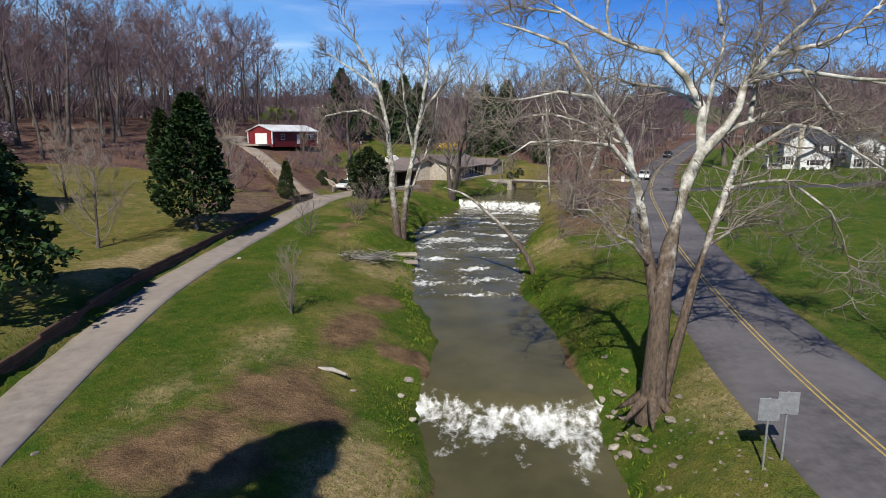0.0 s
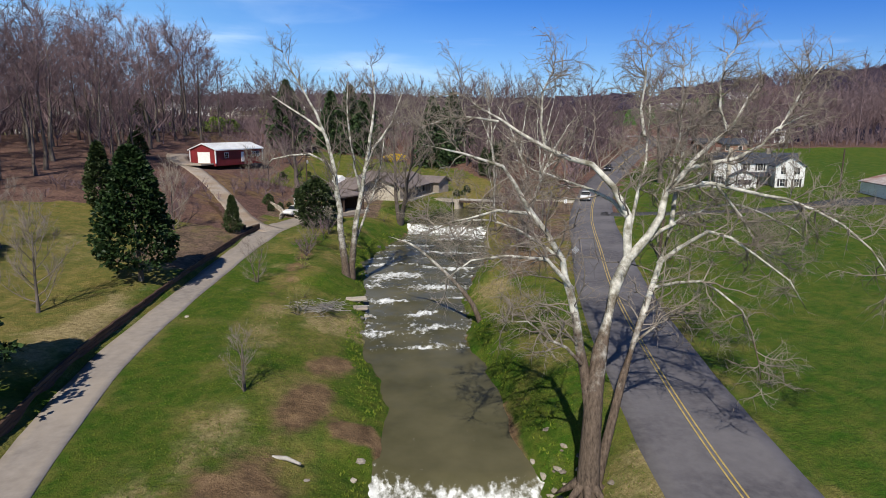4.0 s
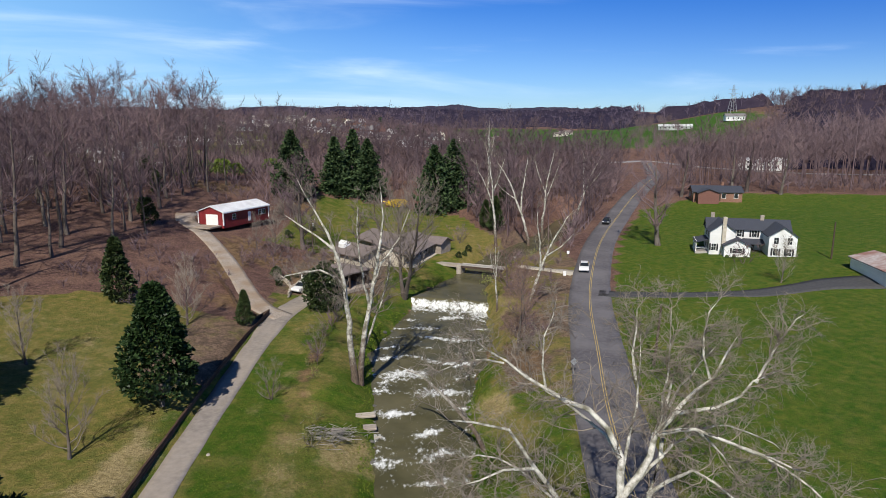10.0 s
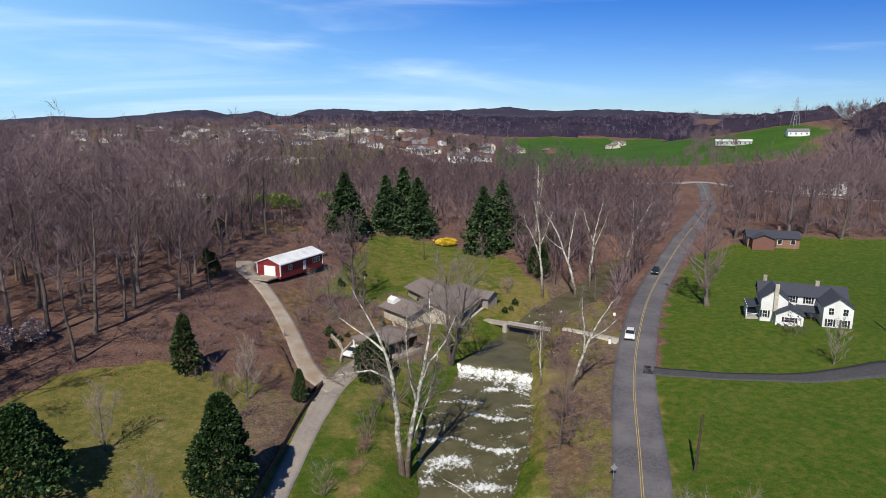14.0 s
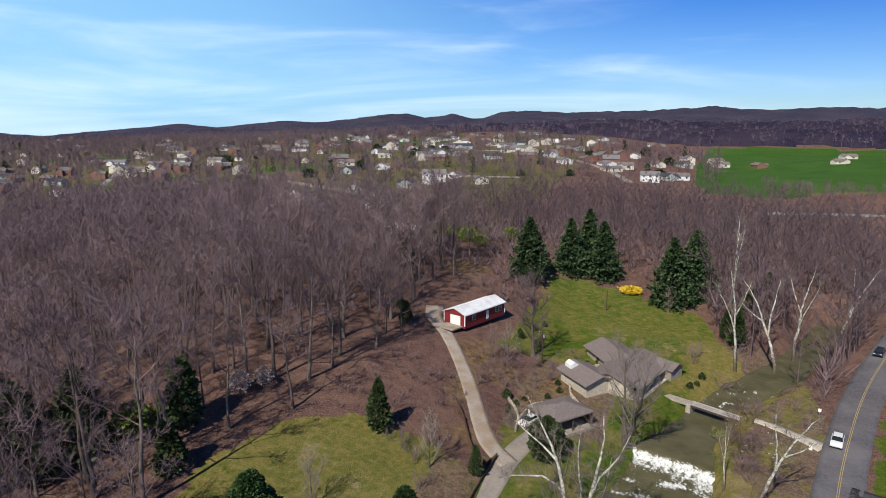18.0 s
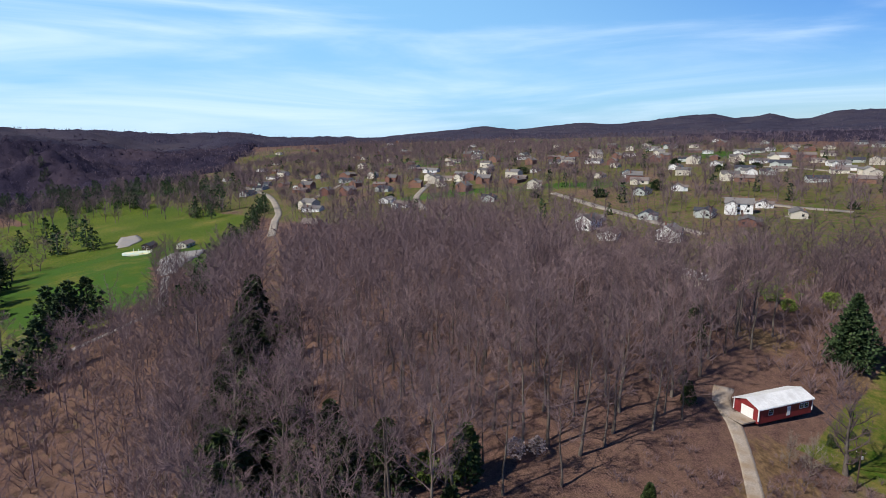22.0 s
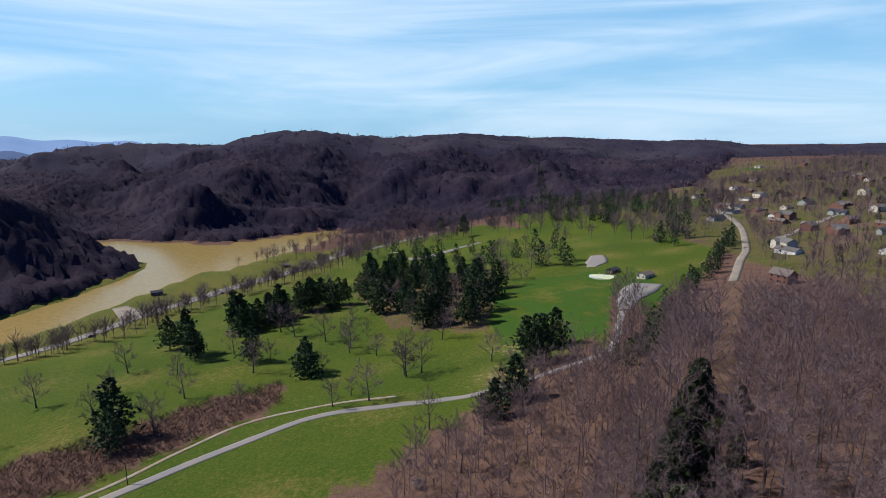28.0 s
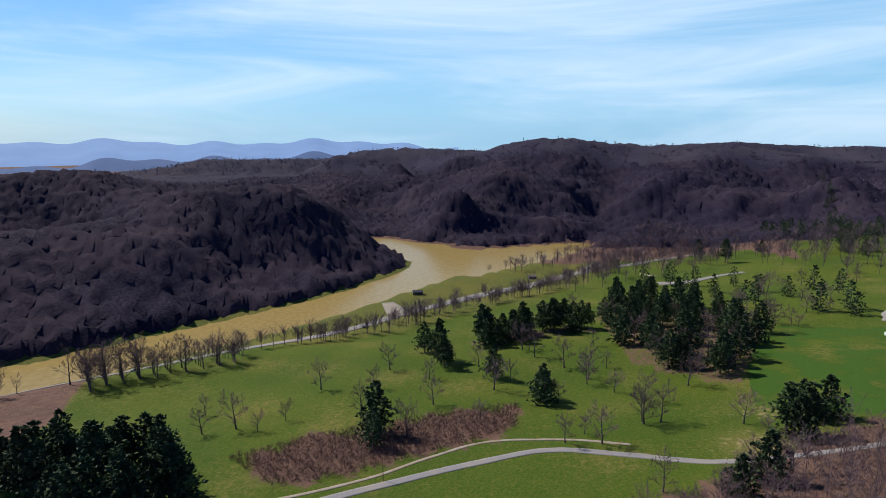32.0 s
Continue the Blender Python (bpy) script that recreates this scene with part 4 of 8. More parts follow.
def tree_thing(name, trunk, crown, bark, twig, label, category="tree", group=""):
    ob = thing(name, Matrix.Identity(4), label, category, group)
    put("trunk", mesh_of("trunk", *trunk, bark, True), ob)
    put("crown", mesh_of("crown", *crown, twig), ob)
    return ob


def tufts(r, centres, size, droop=0.0, blades=3, long=1.0, out=None, slim=0.34):
    """Leaf clumps: a few pointed leaves round each centre, as triangles."""
    m = len(centres)
    v, f = [], []
    for b in range(blades):
        d = r.normal(size=(m, 3))
        if out is not None:
            d = d * 0.6 + out
        d[:, 2] -= droop
        d /= np.linalg.norm(d, axis=1, keepdims=True) + 1e-9
        side = np.cross(d, r.normal(size=(m, 3)))
        side /= np.linalg.norm(side, axis=1, keepdims=True) + 1e-9
        ln = size * long * r.uniform(0.7, 1.3, (m, 1))
        wd = size * slim * r.uniform(0.7, 1.3, (m, 1))
        mid = centres + d * ln * 0.45
        quad = np.stack([centres, mid - side * wd, centres + d * ln, mid + side * wd], 1)
        o = 4 * (np.arange(m) + b * m)
        v.append(quad.reshape(-1, 3))
        f.append(np.stack([o, o + 1, o + 2, o + 3], -1))
    return np.concatenate(v), np.concatenate(f)


def leafy(seed, tall, wide, clumps, size, low=0.12, shape="cone", lumps=0.25):
    """Crown arrays of a dense evergreen: clumps near an uneven outline, with gaps."""
    r = np.random.RandomState(seed)
    s = r.uniform(0, 1, clumps) ** 0.8
    az = r.uniform(0, 2 * np.pi, clumps)
    if shape == "cone":
        prof = (1 - s) ** 0.75 * (0.45 + 0.55 * np.minimum(1, s * 7)) + 0.05
    elif shape == "egg":
        prof = np.sqrt(np.clip(1 - (2 * s - 0.8) ** 2 / 1.5, 0.02, 1)) * np.where(s > 0.75, (1 - s) / 0.25 * 0.75 + 0.25, 1)
    elif shape == "spire":
        prof = np.sqrt(np.clip(1 - s ** 1.5, 0, 1)) * (0.72 + 0.28 * np.minimum(1, s * 6)) * (1 - 0.42 * s) + 0.03
    else:
        prof = np.sqrt(np.clip(1 - (2 * s - 1) ** 2, 0.02, 1))
    lump = 1 + lumps * np.sin(az * 3 + s * 17 + seed) * np.sin(s * 23 + az * 2) + lumps * 0.6 * np.sin(az * 7 + s * 31)
    rad = wide * prof * lump * np.sqrt(r.uniform(0.45, 1.05, clumps))
    z = tall * (low + (1 - low) * s)
    c = np.column_stack([rad * np.cos(az), rad * np.sin(az), z])
    out = np.column_stack([np.cos(az), np.sin(az), 0.35 + 0 * az])
    return tufts(r, c, size, 0.15, 3, 1.0, out)


def pine(seed, tall, wide, tiers, boughs, per, size, low=0.15, ragged=0.25, blades=3, taper=0.8):
    """Trunk and crown arrays of a conifer: whorls of drooping boughs, each with tufts of needles."""
    r = np.random.RandomState(seed)
    t = Wood(seed)
    n = 6
    t.tube(np.column_stack([np.zeros(n), np.zeros(n), np.linspace(-0.4, tall * 0.97, n)]), np.linspace(tall * 0.018 + 0.05, 0.03, n), 6)
    cs, outs = [], []
    for k in range(tiers):
        s = k / (tiers - 1)
        z0 = tall * (low + (0.98 - low) * s)
        reach = wide * (1 - s) ** taper * (0.55 + 0.45 * min(1, s * 6 + 0.3)) + 0.12
        nb = max(3, int(boughs * (1 - 0.6 * s)))
        for b in range(nb):
            az = 2 * np.pi * b / nb + k * 1.3 + r.uniform(-0.3, 0.3)
            ln = reach * r.uniform(1 - 2 * ragged, 1 + ragged)
            rise = 0.25 * s + r.uniform(-0.15, 0.1)
            u = r.uniform(0.2, 1.0, per)
            rad = ln * u
            zz = z0 + rad * rise - 0.25 * ln * u * u + r.normal(size=per) * 0.06 * ln
            spread = r.normal(size=per) * 0.16 * ln * u
            cs.append(np.column_stack([rad * np.cos(az) - spread * np.sin(az), rad * np.sin(az) + spread * np.cos(az), zz]))
            outs.append(np.tile([np.cos(az), np.sin(az), 0.25], (per, 1)))
        t.twigs([(0, 0, z0)], [(reach * 0.7, 0.1, z0 - 0.05 * reach)], 0.04)
    return t.arrays(), tufts(r, np.concatenate(cs), size, 0.1, blades, 1.1, np.concatenate(outs))


def merged(templates, places, mats, name):
    """One mesh of many small plants: templates are (verts, faces), places rows of x, y, z, turn, size, which."""
    vs, fs, n = [], [], 0
    for x, y, z, a, s, w in places:
        v, f = templates[int(w)]
        ca, sa = math.cos(a) * s, math.sin(a) * s
        q = np.empty_like(v)
        q[:, 0], q[:, 1], q[:, 2] = v[:, 0] * ca - v[:, 1] * sa + x, v[:, 0] * sa + v[:, 1] * ca + y, v[:, 2] * s + z
        vs.append(q)
        fs.append(f + n)
        n += len(v)
    return mesh_of(name, np.concatenate(vs), np.concatenate(fs), mats)


def both(a, b):
    """Trunk and crown in one array of triangles."""
    return np.concatenate([a[0], b[0]]), np.concatenate([a[1], b[1] + len(a[0])])


def simple_tree(seed, tall, wide, spikes, r=0.07):
    """A far bare tree: a stem, a few limbs and a brush of upright twigs."""
    w = Wood(seed)
    w.tube([(0, 0, -0.5), (0.1, 0, tall * 0.5), (0, 0.1, tall * 0.9)], [tall * 0.013 + 0.05, tall * 0.01, 0.04], 3)
    a, b = [], []
    for k in range(spikes):
        s = w.r.uniform(0.3, 0.85)
        az = w.r.uniform(0, 6.283)
        ln = wide * (1.15 - 0.55 * s) * w.r.uniform(0.5, 1.1)
        p = np.array([0, 0, tall * s]) + np.array([np.cos(az), np.sin(az), 0.5]) * (ln * 0.5 * (k % 2))
        e = p + np.array([np.cos(az) * ln * 0.6, np.sin(az) * ln * 0.6, ln * w.r.uniform(0.5, 1.1)])
        a.append(p)
        b.append(e)
    w.twigs(a, b, r, True)
    return w.arrays()

# ---- buildings ----
WHITE_SIDING = stuff_mat("white siding", (0.66, 0.66, 0.66), (0.80, 0.80, 0.79), 1.5, 0.6, 0.5, 0.02, stain=(0.6, 0.59, 0.57), stain_scale=0.3, stretch=(0.2, 0.2, 5.0))
CREAM_SIDING = stuff_mat("cream siding", (0.50, 0.46, 0.38), (0.64, 0.59, 0.50), 1.5, 0.7, 0.4, 0.02, vary=0.2, stretch=(0.2, 0.2, 5.0))
GREY_SIDING = stuff_mat("grey-green siding", (0.33, 0.36, 0.34), (0.45, 0.48, 0.45), 1.5, 0.7, 0.4, 0.02, vary=0.2, stretch=(0.2, 0.2, 5.0))
BRICK_WALL = stuff_mat("red-brown brickwork", (0.13, 0.06, 0.045), (0.26, 0.135, 0.10), 6.0, 0.85, 0.5, 0.02, vary=0.2)
RED_METAL = stuff_mat("red barn metal", (0.17, 0.018, 0.022), (0.25, 0.03, 0.034), 1.2, 0.55, 0.4, 0.03, stain=(0.15, 0.02, 0.02), stain_scale=0.5, stretch=(6, 6, 0.2))
TIN_ROOF = stuff_mat("pale metal roofing", (0.62, 0.63, 0.65), (0.78, 0.79, 0.80), 2.0, 0.45, 0.4, 0.02, stain=(0.55, 0.55, 0.56), stain_scale=0.4)
NAVY_SHINGLE = stuff_mat("dark blue-grey shingles", (0.028, 0.032, 0.045), (0.062, 0.066, 0.085), 5.0, 0.85, 0.6, 0.02, stain=(0.045, 0.05, 0.065), stain_scale=0.5)
GREY_SHINGLE = stuff_mat("weathered grey shingles", (0.10, 0.095, 0.098), (0.20, 0.19, 0.19), 4.0, 0.9, 0.6, 0.02, stain=(0.14, 0.125, 0.12), stain_scale=0.4, vary=0.3)
BROWN_SHINGLE = stuff_mat("faded brown shingles", (0.125, 0.10, 0.094), (0.225, 0.185, 0.175), 3.0, 0.9, 0.6, 0.03, stain=(0.17, 0.14, 0.13), stain_scale=0.35)
RUSTY_ROOF = stuff_mat("rust-streaked roofing", (0.32, 0.25, 0.23), (0.5, 0.45, 0.43), 1.5, 0.8, 0.3, 0.02, stain=(0.24, 0.10, 0.07), stain_scale=0.3)
STONE = stuff_mat("pale fieldstone", (0.26, 0.22, 0.18), (0.50, 0.45, 0.38), 2.5, 0.9, 0.7, 0.05, stain=(0.34, 0.29, 0.23), stain_scale=0.8, vary=0.3)
DARK_WOOD = stuff_mat("dark brown timber", (0.035, 0.022, 0.017), (0.09, 0.06, 0.045), 4.0, 0.8, 0.4, 0.02, stretch=(3, 3, 0.4))
GREY_WOOD = stuff_mat("silvered timber", (0.24, 0.22, 0.20), (0.42, 0.39, 0.36), 4.0, 0.85, 0.4, 0.01, vary=0.15)
WHITE_PAINT = stuff_mat("white paint", (0.70, 0.70, 0.69), (0.82, 0.82, 0.81), 3.0, 0.5, 0.1, 0.005)
BLACK_PAINT = stuff_mat("black paint", (0.012, 0.012, 0.014), (0.03, 0.03, 0.033), 4.0, 0.5, 0.1, 0.005)
GLASS_DARK, _n, _l, _p = nodes_of("window glass")
_p.inputs["Base Color"].default_value, _p.inputs["Roughness"].default_value, _p.inputs["Specular IOR Level"].default_value = (0.02, 0.025, 0.03, 1), 0.06, 0.7


def box_bm(w, d, h, x=0, y=0, z=0, bevel=0.0):
    """A block on its base at x, y, z."""
    bm = bmesh.new()
    bmesh.ops.create_cube(bm, size=1)
    for v in bm.verts:
        v.co = Vector((v.co.x * w + x, v.co.y * d + y, (v.co.z + 0.5) * h + z))
    if bevel:
        bmesh.ops.bevel(bm, geom=bm.edges[:], offset=bevel, segments=1, affect="EDGES", clamp_overlap=True)
    return bm


def moved(bm, m):
    bmesh.ops.transform(bm, matrix=m, verts=bm.verts)
    return bm


def gable_bm(w, l, h, rise):
    """Walls with a gable at both ends; the ridge runs along y."""
    bm = bmesh.new()
    prof = [(-w / 2, -0.6), (w / 2, -0.6), (w / 2, h), (0, h + rise), (-w / 2, h)]
    a = [bm.verts.new((x, -l / 2, z)) for x, z in prof]
    b = [bm.verts.new((x, l / 2, z)) for x, z in prof]
    bm.faces.new(a)
    bm.faces.new(b[::-1])
    for i in range(5):
        j = (i + 1) % 5
        bm.faces.new((a[j], a[i], b[i], b[j]))
    bmesh.ops.recalc_face_normals(bm, faces=bm.faces)
    return bm


def roof_bm(w, l, h, rise, over=0.4, thick=0.16):
    """Two roof slopes with thickness, meeting at the ridge."""
    bm = bmesh.new()
    k = rise / (w / 2)
    e = w / 2 + over
    prof = [(-e, h - k * over + 0.03), (0, h + rise + 0.03), (e, h - k * over + 0.03), (e, h - k * over + 0.03 + thick), (0, h + rise + 0.03 + thick * 1.15), (-e, h - k * over + 0.03 + thick)]
    a = [bm.verts.new((x, -l / 2 - over, z)) for x, z in prof]
    b = [bm.verts.new((x, l / 2 + over, z)) for x, z in prof]
    bm.faces.new((a[0], a[1], a[4], a[5]))
    bm.faces.new((a[1], a[2], a[3], a[4]))
    bm.faces.new((b[5], b[4], b[1], b[0]))
    bm.faces.new((b[4], b[3], b[2], b[1]))
    for i in range(6):
        j = (i + 1) % 6
        bm.faces.new((a[j], a[i], b[i], b[j]))
    bmesh.ops.recalc_face_normals(bm, faces=bm.faces)
    return bm


def wing(ob, m, w, l, h, rise, walls, roofing, over=0.4):
    part("wall", moved(gable_bm(w, l, h, rise), m), walls, ob)
    part("roof", moved(roof_bm(w, l, h, rise, over), m), roofing, ob)


def window(ob, m, w=0.9, h=1.3, trim=None, shutter=None, bars=True):
    """A window set on a wall: m puts its sill's middle on the wall, looking along -y."""
    t = 0.08
    win = part("window", moved(box_bm(w + 2 * t, 0.06, t, 0, -0.02, -t), m), trim or WHITE_PAINT, ob)
    part("head", moved(box_bm(w + 2 * t, 0.06, t, 0, -0.02, h), m), trim or WHITE_PAINT, win)
    for s in (-1, 1):
        part("jamb", moved(box_bm(t, 0.06, h, s * (w / 2 + t / 2), -0.02, 0), m), trim or WHITE_PAINT, win)
    if bars:
        part("glazing_bar", moved(box_bm(w, 0.05, 0.04, 0, -0.015, h / 2), m), trim or WHITE_PAINT, win)
        part("mullion", moved(box_bm(0.03, 0.05, h, 0, -0.012, 0), m), trim or WHITE_PAINT, win)
    part("pane", moved(box_bm(w, 0.03, h, 0, -0.005, 0), m), GLASS_DARK, win)
    if shutter:
        for s in (-1, 1):
            part("shutter", moved(box_bm(0.36, 0.05, h + 0.1, s * (w / 2 + 0.3), -0.03, -0.05), m), shutter, win)


def plain_house(x, y, turn, w, l, h, rise, walls, roofing, label, category="house", group="", chimney=False, wing_w=0.0, z=None, garage=False):
    """A small dwelling seen from far off: walls, roof, windows all round, a door."""
    z = float(ground(x, y)) if z is None else z
    ob = thing("house" if category == "house" else category.replace(" ", "_"), pose(x, y, z, 0, 0, turn), label, category, group)
    wing(ob, Matrix.Identity(4), w, l, h, rise, walls, roofing)
    if wing_w:
        m = pose(w * 0.42, -l * 0.22, 0, 0, 0, 90)
        wing(ob, m, wing_w, w * 0.8, h * 0.97, rise * 0.75, walls, roofing)
    floors = 2 if h > 4 else 1
    for f in range(floors):
        zz = 0.9 + 2.7 * f
        n = max(2, int(l / 3.2))
        for k in range(n):
            yy = -l / 2 + l * (k + 0.5) / n
            for s in (-1, 1):
                window(ob, pose(s * (w / 2 + 0.0), yy, zz, 0, 0, 90 * s), 1.0, 1.25, bars=False)
        for s in (-1, 1):
            for xx in (-w / 4, w / 4):
                window(ob, pose(xx, s * l / 2, zz, 0, 0, 0 if s < 0 else 180), 1.0, 1.25, bars=False)
    part("door", moved(box_bm(1.0, 0.08, 2.05, 0, 0, 0), pose(w / 2 + 0.02, 0.3, 0, 0, 0, 90)), DARK_WOOD, ob)
    if garage:
        part("garage_door", moved(box_bm(2.6, 0.08, 2.2, 0, 0, 0), pose(0, -l / 2 - 0.02, 0, 0, 0, 0)), WHITE_PAINT, ob)
    if chimney:
        part("chimney", box_bm(0.7, 0.7, h + rise + 0.9, -w / 2 + 0.2, l * 0.2, 0), BRICK_WALL, ob)
    return ob


def red_barn():
    a, b = Vector((-41.2, 127.0)), Vector((-35.4, 141.5))
    mid = (a + b) / 2 + Vector((-2.95, 1.25))
    turn = -math.degrees(math.atan2(b.x - a.x, b.y - a.y))
    z = 7.3
    ob = thing("barn", pose(mid.x, mid.y, z, 0, 0, turn), "long red metal barn with a pale roof and white garage door", "barn")
    w, l, h, rise = 6.4, 15.6, 2.7, 1.15
    wing(ob, Matrix.Identity(4), w, l, h, rise, RED_METAL, TIN_ROOF, 0.3)
    part("garage_door", box_bm(3.1, 0.1, 2.25, 0.3, -l / 2 - 0.04, 0, 0.02), WHITE_PAINT, ob, "white roller garage door")
    for s in (-1, 1):
        for e in (-1, 1):
            part("corner_trim", box_bm(0.22, 0.22, h, s * w / 2, e * l / 2, 0), WHITE_PAINT, ob)
        part("eave_trim", box_bm(0.06, l + 0.6, 0.18, s * (w / 2 + 0.32), 0, h - 0.16), WHITE_PAINT, ob)
    part("door", box_bm(0.08, 0.95, 2.05, w / 2 + 0.03, 0.8, 0), WHITE_PAINT, ob)
    for yy in (-4.4, 4.6, 6.0):
        window(ob, pose(w / 2, yy, 1.0, 0, 0, 90), 1.1, 1.0)
    for k in range(17):
        for s in (-1, 1):
            m = pose(s * (w / 4 + 0.08), -l / 2 + 0.1 + k * (l - 0.2) / 16, h + rise / 2 + 0.21, 0, s * math.degrees(math.atan2(rise, w / 2)), 0)
            part("roof_rib", moved(box_bm(w / 2 + 0.5, 0.05, 0.035, 0, 0, 0), m), TIN_ROOF, ob)
    part("gravel_apron", box_bm(5.0, 3.6, 0.3, 0.2, -l / 2 - 1.9, -0.28), GRAVEL, ob)


red_barn()


def farmhouse():
    """White two-storey farmhouse: a main block, a tall front gable, a low front wing and a right wing."""
    ob = thing("farmhouse", pose(62.4, 110.9, 3.2, 0, 0, -20) @ Matrix.Scale(0.86, 4), "white two-storey farmhouse with dark blue shingles and black shutters", "house")
    eye = Matrix.Identity(4)
    # main block, ridge along x, behind the front gables
    wing(ob, pose(0.5, 6.8, 0, 0, 0, 90), 5.6, 17.0, 5.3, 1.9, WHITE_SIDING, NAVY_SHINGLE)
    wing(ob, pose(-5.4, 3.2, 0), 5.2, 9.0, 5.3, 2.0, WHITE_SIDING, NAVY_SHINGLE)
    wing(ob, pose(-2.6, -0.9, 0), 5.2, 5.6, 2.6, 1.35, WHITE_SIDING, NAVY_SHINGLE)
    wing(ob, pose(6.3, 2.4, 0), 5.4, 10.5, 5.0, 1.9, WHITE_SIDING, NAVY_SHINGLE)
    window(ob, pose(-2.6, -3.7, 1.0), 1.9, 1.0, shutter=BLACK_PAINT)
    window(ob, pose(-7.1, -1.3, 1.0), 0.9, 1.5, shutter=BLACK_PAINT)
    window(ob, pose(-1.3, 3.95, 3.6), 1.0, 1.4, shutter=BLACK_PAINT)
    window(ob, pose(1.8, 3.98, 3.6), 1.0, 1.4, shutter=BLACK_PAINT)
    for xx in (5.0, 7.6):
        window(ob, pose(xx, -2.85, 3.3), 0.9, 1.4)
        window(ob, pose(xx, -2.85, 0.8), 0.9, 1.5, shutter=BLACK_PAINT)
    for yy in (1.0, 5.0):
        for zz in (1.0, 3.7):
            window(ob, pose(-8.0, yy + 1, zz, 0, 0, -90), 0.9, 1.4, shutter=BLACK_PAINT)
    # chimneys
    part("chimney", box_bm(0.8, 0.8, 8.6, -5.2, -1.5, 0, 0.03), STONE, ob, "pale stone chimney")
    part("chimney", box_bm(0.8, 0.8, 8.3, 3.6, 6.8, 0, 0.03), STONE, ob, "pale stone chimney")
    part("chimney", box_bm(0.8, 0.8, 8.4, -6.6, 8.6, 0, 0.03), STONE, ob, "pale stone chimney")
    # porch on the left side
    part("porch_roof", moved(box_bm(2.9, 7.0, 0.16), pose(-9.5, 3.2, 2.75, 0, -14, 0)), NAVY_SHINGLE, ob)
    part("porch_floor", box_bm(2.7, 6.8, 0.6, -9.4, 3.2, -0.2), GREY_WOOD, ob)
    for yy in (0.1, 2.2, 4.3, 6.4):
        part("porch_post", box_bm(0.16, 0.16, 2.5, -10.6, yy, 0.3), WHITE_PAINT, ob)
    for yy in (1.15, 3.25, 5.35):
        part("porch_rail", box_bm(0.08, 1.95, 0.1, -10.6, yy, 1.1), WHITE_PAINT, ob)
    part("porch_rail", box_bm(2.3, 0.08, 0.1, -9.4, 0.1, 1.1), WHITE_PAINT, ob)
    # low roof joining the wings
    part("porch_roof", moved(box_bm(4.4, 3.4, 0.16), pose(1.6, 2.3, 2.7, 12, 0, 0)), NAVY_SHINGLE, ob)
    part("door", box_bm(1.0, 0.1, 2.05, 1.4, 3.9, 0.2), DARK_WOOD, ob)
    part("terrace", box_bm(6.4, 4.0, 0.45, 1.6, -1.0, -0.42), STONE, ob)
    for xx in (-4.6, -3.2, -0.9):
        part("foundation_shrub", moved(box_bm(0.8, 0.7, 0.7, 0, 0, 0, 0.2), pose(xx, -4.2, -0.1)), CEDAR_LEAF, ob)


farmhouse()


def garage_shed():
    ob = thing("shed", pose(74.5, 90.2, 3.0, 0, 0, -14), "low white garage shed with a rust-streaked roof", "shed")
    wing(ob, Matrix.Identity(4), 7.0, 12.5, 2.6, 1.0, WHITE_SIDING, RUSTY_ROOF, 0.35)
    for xx in (-1.9, -0.9, 0.1, 1.1):
        window(ob, pose(xx, -6.25, 1.3), 0.7, 0.7, trim=BLACK_PAINT)
    part("door", box_bm(0.95, 0.08, 2.0, 2.6, -6.27, 0), WHITE_PAINT, ob)
    part("foundation", box_bm(7.2, 12.7, 0.7, 0, 0, -0.75), STONE, ob)


garage_shed()


def lodge():
    """Low stone lodge with broad brown shingle roofs and a veranda."""
    ob = thing("lodge", pose(-5.2, 123.0, 1.1, 0, 0, -20), "long low fieldstone lodge with broad faded shingle roofs", "lodge")
    wing(ob, pose(0.6, 0.6, 0), 8.6, 17.0, 2.5, 1.5, STONE, BROWN_SHINGLE, 0.7)
    wing(ob, pose(-5.2, 7.6, 0, 0, 0, 52), 8.0, 11.0, 2.4, 1.4, STONE, BROWN_SHINGLE, 0.8)
    wing(ob, pose(-4.4, -7.4, 0, 0, 0, 62), 6.6, 9.0, 2.4, 1.2, STONE, BROWN_SHINGLE, 0.8)
    wing(ob, pose(5.6, 8.2, 0, 0, 0, 78), 4.2, 6.0, 2.3, 0.9, STONE, BROWN_SHINGLE, 0.5)
    for yy in (-5.5, -2.9, -0.3, 2.3, 4.9):
        window(ob, pose(4.9, yy, 0.5, 0, 0, 90), 1.7, 1.7, trim=DARK_WOOD)
    for k in range(8):
        part("veranda_post", box_bm(0.14, 0.14, 2.4, 6.5, -7.4 + k * 1.8, 0), GREY_WOOD, ob)
    part("veranda_roof", moved(box_bm(2.0, 13.6, 0.14), pose(6.0, -1.1, 2.25, 0, 9, 0)), BROWN_SHINGLE, ob)
    part("veranda_floor", box_bm(2.4, 14.0, 0.6, 6.1, -1.1, -0.5), STONE, ob)
    part("dormer", moved(gable_bm(1.8, 2.2, 1.3, 0.6), pose(-8.0, -7.2, 2.4, 0, 0, 62)), WHITE_SIDING, ob)
    window(ob, pose(-8.9, -6.7, 2.6, 0, 0, -28), 1.0, 0.8)
    part("patio", box_bm(7.0, 6.0, 0.5, -6.6, -0.6, -0.35), STONE, ob)
    return ob


lodge()


